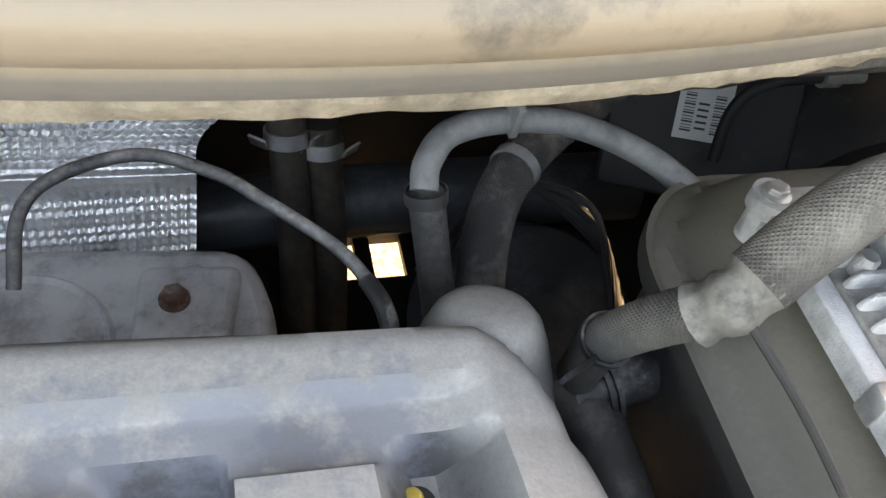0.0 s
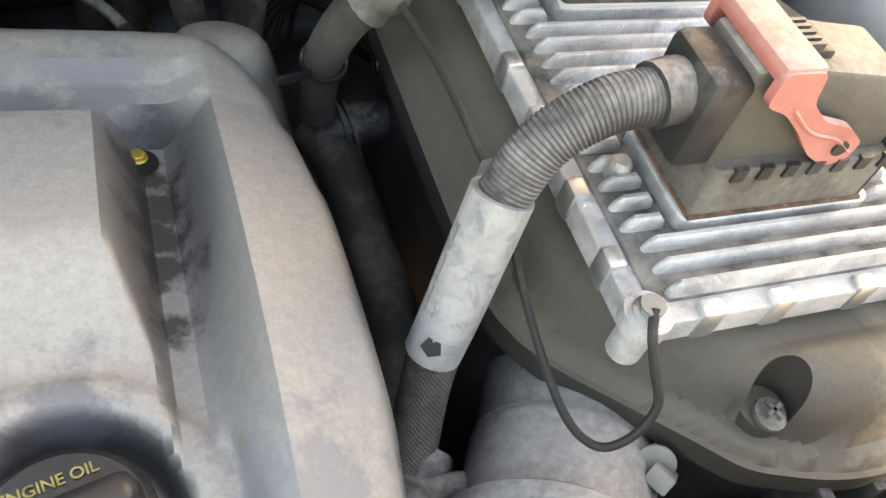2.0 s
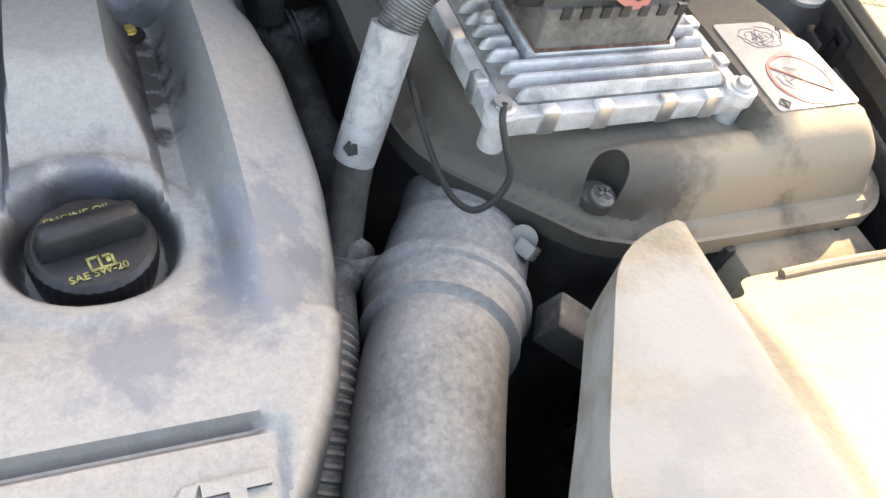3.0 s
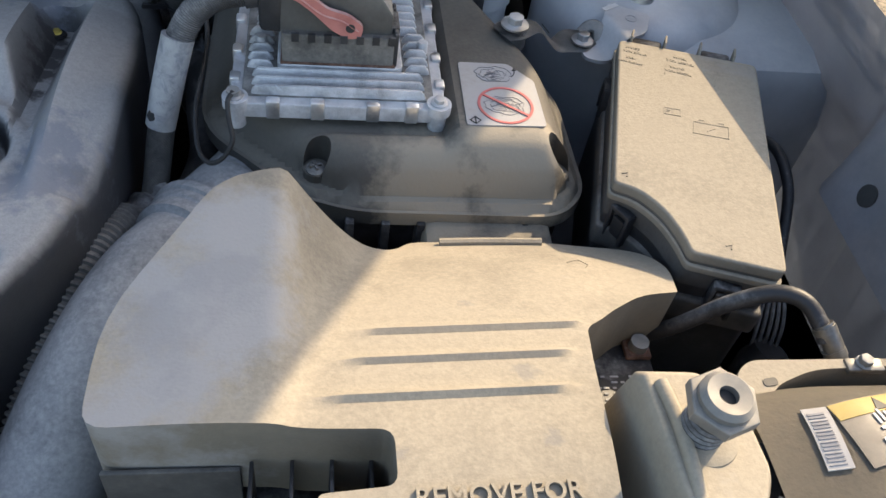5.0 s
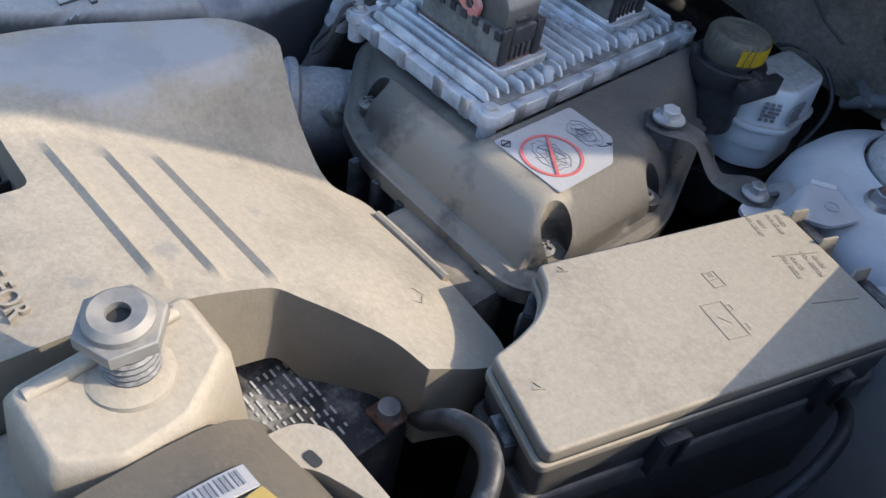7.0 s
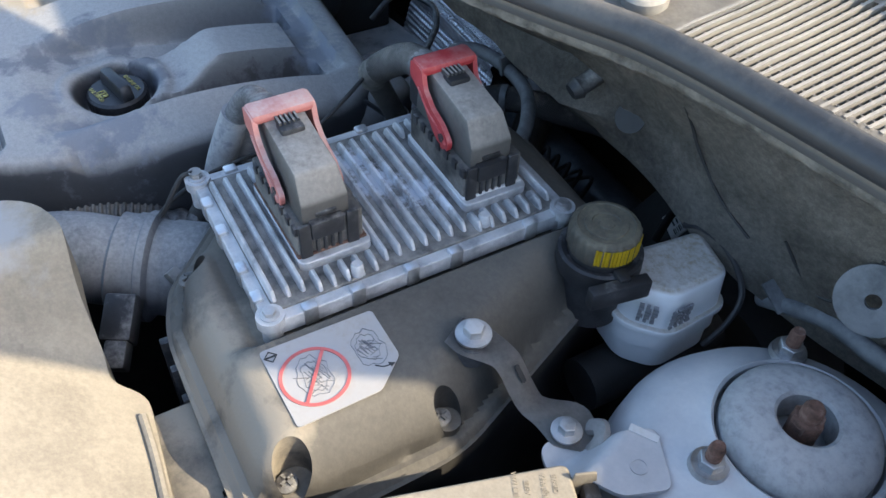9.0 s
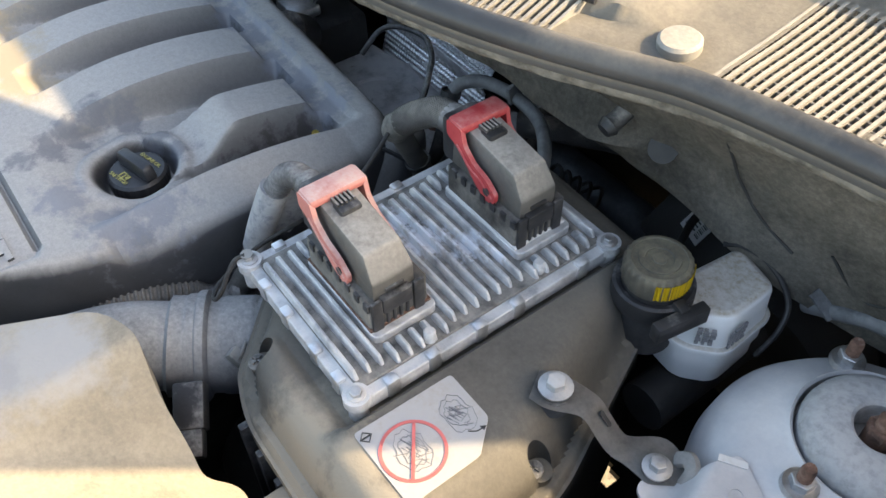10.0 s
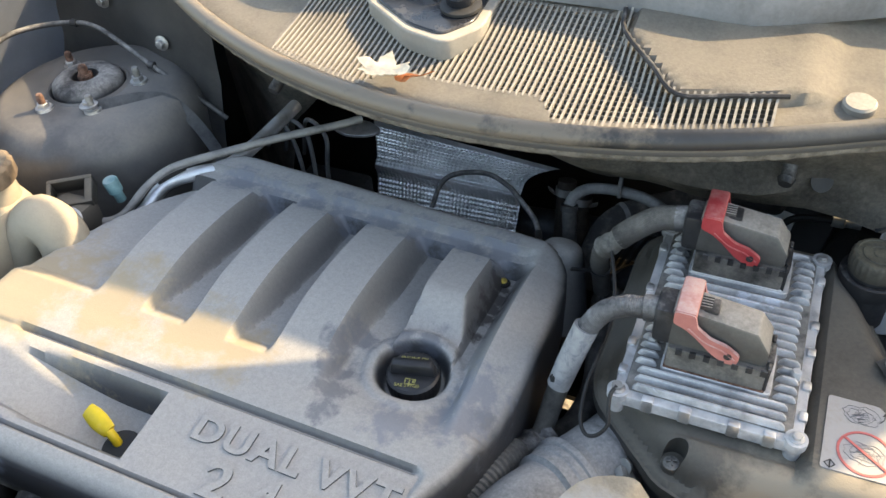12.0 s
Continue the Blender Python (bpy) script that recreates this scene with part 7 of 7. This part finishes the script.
part("motor", lathe([(0.0, 0), (0.025, 0), (0.027, 0.05), (0.02, 0.055), (0.0, 0.055)], (-0.24, 0.055, 0.78), (0.4, -0.6, 0.5), 20), BLACK, absu)
bundle = thing("dirt_cable", "grey cable along the inner wing", "cable", (-0.62, 0.05, 1.0))
part("cable", tube([(-0.672, -0.05, 0.985), (-0.664, 0.005, 1.0), (-0.645, 0.043, 1.0), (-0.605, 0.068, 1.0), (-0.566, 0.071, 0.998), (-0.52, 0.062, 0.985), (-0.475, 0.055, 0.965), (-0.425, 0.052, 0.94), (-0.38, 0.06, 0.90)], 0.0035, 10, 8), RUBBER, bundle)
for x, y, z in ((-0.60, 0.069, 1.0), (-0.475, 0.055, 0.966)):
    part("cable_clip", lathe([(0.0, -0.004), (0.0052, -0.004), (0.0052, 0.004), (0.0, 0.004)], (x, y, z), (1, 0.1, -0.1), 12), BLACK, bundle)
prop = thing("gas_strut", "grey bonnet stay rod beside the wing", "stay", (-0.62, -0.12, 0.95))
part("rod", tube([(-0.605, -0.115, 0.95), (-0.612, -0.06, 1.08), (-0.62, 0.0, 1.2)], 0.0055, 10, 4), TOWER, prop)


# nose of the car
PALEBEAM = material("worn_pale_paint", (0.24, 0.25, 0.27), 0.45, dust=0.55, dust_colour=(0.37, 0.37, 0.365), patch=14, wear=0.3, wear_colour=(0.2, 0.21, 0.24))
beam = thing("radiator_crossmember", "grey painted radiator crossmember with worn dust", "crossmember", (-0.1, -0.53, 0.85))
part("beam", tube([(-0.62, -0.518, 0.885), (-0.35, -0.508, 0.888), (-0.15, -0.510, 0.887), (0.0, -0.520, 0.877), (0.055, -0.540, 0.855), (0.082, -0.585, 0.815)], 0.029, 20, 6, flat=0.9), PALEBEAM, beam)
part("lip", tube([(-0.62, -0.545, 0.868), (-0.35, -0.535, 0.870), (-0.15, -0.537, 0.869), (-0.02, -0.545, 0.862)], 0.006, 10, 6), PALEBEAM, beam, "folded lower lip")
part("mounting_bolt", bolt_head((-0.03, -0.522, 0.9035), 0.006, 0.004, (0, -0.1, 1)), STEEL, beam, "steel bolt in the worn paint")
part("clip", box(-0.018, 0.018, -0.009, 0.009, -0.006, 0.006, 0.003, Matrix.Translation((-0.10, -0.552, 0.838)) @ pose(0, 0, 0, 20, 0, -8)), WHITE, beam, "white plastic harness clip")
part("clip_strap", tube([(-0.082, -0.553, 0.838), (-0.06, -0.556, 0.834), (-0.035, -0.558, 0.822), (-0.02, -0.562, 0.80)], 0.008, 10, 6, flat=0.5), STEEL, beam, "dusty strap below the clip")
manifold = thing("intake_manifold", "black plastic intake manifold runners below the engine cover", "manifold", (-0.15, -0.44, 0.7))
for x in (-0.335, -0.255, -0.175, -0.095, -0.015):
    part("runner", tube([(x, -0.39, 0.838), (x, -0.43, 0.834), (x, -0.458, 0.815), (x + 0.004, -0.470, 0.77), (x + 0.004, -0.470, 0.68)], 0.030, 18, 6), BLACK, manifold)
part("rail", tube([(-0.36, -0.462, 0.79), (-0.15, -0.464, 0.79), (0.02, -0.462, 0.785)], 0.020, 14, 6), BLACK, manifold)
latchp = thing("bonnet_latch", "dusty steel bonnet latch on the crossmember", "latch", (-0.1, -0.58, 0.92))
part("plate", box(-0.16, -0.07, -0.64, -0.57, 0.90, 0.915, 0.003), STEEL, latchp)
part("hook", tube([(-0.14, -0.59, 0.915), (-0.13, -0.6, 0.94), (-0.10, -0.6, 0.942), (-0.09, -0.6, 0.915)], 0.005, 10, 5), STEEL, latchp)
part("spring", tube([(-0.12 + 0.008 * math.cos(k * 1.05), -0.575 - 0.0016 * k, 0.925 + 0.008 * math.sin(k * 1.05)) for k in range(28)], 0.0014, 6, 2), STEEL, latchp)

stop = thing("bonnet_stop", "dusty rubber bonnet stop screwed through a hexagonal nut", "bonnet stop", (0.43, -0.505, 0.97))
axis = Vector((0.02, -0.05, 1)).normalized()
at = Vector((0.4335, -0.5075, 1.0055))
turned = Matrix.Translation(at) @ Vector((0, 0, 1)).rotation_difference(axis).to_matrix().to_4x4()
part("nut", prism(hexagon(0.0168, 20), 0, 0.006, 0.001, turned), TANGREY := material("pale_nylon", (0.19, 0.185, 0.175), 0.45, metal=0.3, dust=0.6, dust_colour=(0.27, 0.245, 0.205), patch=60, spread=0.2), stop)
part("pad", ring_shape([(0.0045, 0.005), (0.0125, 0.005), (0.0125, 0.009), (0.010, 0.0115), (0.0045, 0.0105)], at, axis, 32), TANGREY, stop, "round pad with a hole")
part("hole", lathe([(0, 0.006), (0.0047, 0.006), (0.0047, 0.007), (0, 0.007)], at, axis, 16), INK, stop)
part("thread", tube([at - axis * 0.045, at - axis * 0.02, at], 0.0100, 18, 6, 0.0018, 0.0035), RUBBER, stop, "black threaded stem")
bracket = thing("headlamp_bracket", "dust-caked plastic headlamp bracket", "bracket", (0.44, -0.52, 0.9))
# a tapered block, with a dark panel painting the shade of its hollow side, and a rounded ridge along its inner edge
b = bmesh.new()
rings = []
for z, spread in ((0.985, 0.0), (0.979, 0.004), (0.95, 0.0075), (0.90, 0.013), (0.84, 0.018)):
    top = [tuple(p) for p in rounded([(0.414, -0.476), (0.444, -0.475), (0.461, -0.500), (0.463, -0.524), (0.452, -0.545), (0.419, -0.545)], 0.004)]
    rings.append([b.verts.new((x + (x - 0.440) / 0.03 * spread, y + (y + 0.512) / 0.035 * spread, z - 0.12 * (x - 0.414))) for x, y in top])
b.faces.new(rings[0])
for p, q in zip(rings, rings[1:]):
    for k in range(len(p)):
        b.faces.new((p[k], q[k], q[(k + 1) % len(p)], p[(k + 1) % len(p)]))
bmesh.ops.recalc_face_normals(b, faces=b.faces)
bmesh.ops.bevel(b, geom=[e for e in b.edges if all(v in rings[0] for v in e.verts)], offset=0.0016, segments=2, profile=0.5, affect="EDGES", clamp_overlap=True)
block = part("block", b, TAN, bracket)
part("ridge", tube([(0.4205, -0.482, 0.985), (0.4225, -0.500, 0.986), (0.4235, -0.520, 0.985), (0.4235, -0.542, 0.9825)], 0.0036, 12, 6, flat=0.9), TAN, block, "rounded ridge along the block")
opening = bmesh.new()
opening.faces.new([opening.verts.new(p) for p in ((0.4655, -0.502, 0.968), (0.4665, -0.524, 0.968), (0.4725, -0.526, 0.930), (0.4720, -0.505, 0.930))])
bmesh.ops.solidify(opening, geom=opening.faces[:], thickness=0.0015)
part("opening", opening, INK, block, "dark panel for the shade in the block's open side")
part("stem_seat", lathe([(0.0, 0.978), (0.0175, 0.978), (0.0165, 0.983), (0.013, 0.9845), (0.0, 0.9845)], (0.4345, -0.508, 0), seg=28), TAN, block, "round seat of the threaded stem")
part("wing", prism(rounded([(0.392, -0.60), (0.398, -0.520), (0.410, -0.503), (0.450, -0.512), (0.452, -0.60)], 0.008), 0.905, 0.932, 0.004), TAN, bracket)
shelf = prism(rounded([(0.470, -0.500), (0.476, -0.462), (0.486, -0.4535), (0.59, -0.4535), (0.60, -0.4570), (0.52, -0.4600), (0.497, -0.469)], [0.006, 0.008, 0.008, 0.004, 0.004, 0.01, 0.006]), 0.92, 0.9595, 0.004)
part("shelf", shelf, TAN, bracket)
part("slot", prism(rounded([(0.4890, -0.4655), (0.4970, -0.4645), (0.4975, -0.4690), (0.4895, -0.4700)], 0.002), 0.9590, 0.9600), INK, bracket)
lamp = thing("headlamp_housing", "dusty black headlamp housing with warning and barcode labels", "headlamp", (0.6, -0.57, 0.9))
lamp_z = lambda x, y: 0.872 + (0.115 - 0.010 * ease(0.52, 0.465, x)) * math.sqrt(max(0.0, 1 - ((y + 0.562) / 0.106) ** 6))
b = bmesh.new()
rows = []
for i in range(25):
    y = -0.562 - 0.106 * math.cos(math.pi * i / 24)
    rows.append([b.verts.new((x, y, lamp_z(x, y))) for x in spaced(0.466, 0.74, 0.012)])
for p, q in zip(rows, rows[1:]):
    for k in range(len(p) - 1):
        b.faces.new((p[k], q[k], q[k + 1], p[k + 1]))
bmesh.ops.solidify(b, geom=b.faces[:], thickness=0.004)
part("shell", b, material("lamp_housing", (0.17, 0.15, 0.12), 0.6, dust=0.9, dust_colour=(0.25, 0.215, 0.165), grain=0.5, patch=14, spread=0.25, steep=-0.6), lamp)


def on_lamp(outline, up, lift=0.0008):
    """A thin film that follows the housing's curve."""
    xs, ys = [p[0] for p in outline], [p[1] for p in outline]
    return sheet(outline, lambda x, y: lamp_z(x, y) + up, spaced(min(xs), max(xs), 0.006), spaced(min(ys), max(ys), 0.003), thick=lift)


tag = lambda x, y, turn, points: [(x + p * math.cos(turn) - q * math.sin(turn), y + p * math.sin(turn) + q * math.cos(turn)) for p, q in points]
film = lambda x0, x1, y0, y1: [(x0, y0), (x1, y0), (x1, y1), (x0, y1)]
barcode = part("barcode_label", on_lamp(tag(0.4945, -0.5115, -0.03, film(-0.0058, 0.0058, -0.0165, 0.0165)), 0.0014), FILMGREY, lamp, "white barcode label")
bars = bmesh.new()
for k in range(15):
    y = -0.0145 + 0.0019 * k
    merged(bars, on_lamp(tag(0.4945, -0.5115, -0.03, film(-0.0045, 0.0030, y, y + (0.0011 if k % 3 else 0.0005))), 0.0018, 0.0004))
tagged(part("barcode", bars, GREYINK, barcode), "printed bars", kind="stuff")
caution = part("warning_label", on_lamp(tag(0.502, -0.500, 0.19, film(0.0, 0.082, -0.030, 0.0055)), 0.0010), material("dark_label_film", (0.10, 0.09, 0.08), 0.45, dust=0.4, dust_colour=(0.22, 0.19, 0.15), patch=40), lamp, "dark warning label under dust")
part("yellow_strip", on_lamp(tag(0.502, -0.500, 0.19, film(0.0005, 0.0815, -0.0045, 0.005)), 0.0014), material("faded_yellow_print", (0.36, 0.25, 0.04), 0.5, dust=0.5, dust_colour=(0.3, 0.235, 0.12), patch=40, spread=0.15), caution, "faded yellow strip")
part("warning_sign", on_lamp(tag(0.502, -0.500, 0.19, [(0.021, -0.0035), (0.029, -0.0035), (0.025, 0.004)]), 0.0018), INK, caution)
signs = bmesh.new()
for x, y, w, d in ((0.016, -0.014, 0.007, 0.0016), (0.017, -0.011, 0.0016, 0.006), (0.020, -0.010, 0.0016, 0.007), (0.023, -0.011, 0.0016, 0.006), (0.013, -0.021, 0.004, 0.003), (0.019, -0.022, 0.006, 0.004)):
    merged(signs, on_lamp(tag(0.502, -0.500, 0.19, film(x, x + w, y, y + d)), 0.0018, 0.0004))
part("burn_sign", signs, PALEINK, caution, "pale printed pictogram")
fl = thing("brake_hose", "black hose with a crimped metal end", "hose", (0.55, -0.42, 0.85))
part("hose", tube([(0.44, -0.365, 0.845), (0.478, -0.388, 0.895), (0.503, -0.398, 0.935), (0.523, -0.404, 0.953), (0.537, -0.412, 0.956), (0.545, -0.424, 0.950), (0.548, -0.432, 0.944)], 0.0052, 12, 8), BLACK, fl)
FERRULE = material("oily_ferrule", (0.2, 0.195, 0.18), 0.4, metal=0.7, dust=0.3, dust_colour=(0.22, 0.2, 0.17), patch=60)
part("crimp", tube([(0.5455, -0.4245, 0.951), (0.5505, -0.4325, 0.945), (0.5550, -0.4400, 0.9375)], 0.0060, 14, 5), FERRULE, fl, "crimped metal ferrule")
for k, q in ((0.15, 0.0068), (0.8, 0.0068)):
    part("crimp_band", ring_shape([(0.0058, -0.0022), (q, -0.0022), (q, 0.0022), (0.0058, 0.0022)], Vector((0.5455, -0.4245, 0.951)).lerp(Vector((0.5550, -0.4400, 0.9375)), k), (0.095, -0.155, -0.135), 16), FERRULE, fl)
part("elbow", tube([(0.5550, -0.4400, 0.9375), (0.5560, -0.446, 0.934), (0.5550, -0.452, 0.944), (0.5535, -0.455, 0.957)], 0.0040, 12, 5), FERRULE, fl)
part("fitting", box(0.540, 0.562, -0.462, -0.4535, 0.9565, 0.9610, 0.0015), FERRULE, fl)
part("bolt", bolt_head((0.5500, -0.4575, 0.9610), 0.0038, 0.0035, washer=1.25), DULL, fl)
junk = thing("lower_loom", "dark tangle of hoses low in the bay", "hoses", (0.5, -0.35, 0.6))
for k in range(7):
    part("hose", tube([(0.44 + 0.03 * k, -0.30 - 0.02 * (k % 3), 0.62), (0.46 + 0.03 * k, -0.38, 0.72 + 0.01 * k), (0.50 + 0.025 * k, -0.43, 0.75), (0.54 + 0.02 * k, -0.45 + 0.02 * k, 0.66)], 0.008 + 0.002 * (k % 3), 10, 6), DARK, junk)
part("tray", box(0.42, 0.72, -0.48, -0.12, 0.52, 0.56, 0.01), DARK, junk)
part("duct", tube([(0.45, -0.42, 0.82), (0.50, -0.41, 0.815), (0.56, -0.43, 0.80)], 0.012, 12, 5), TAN, junk)
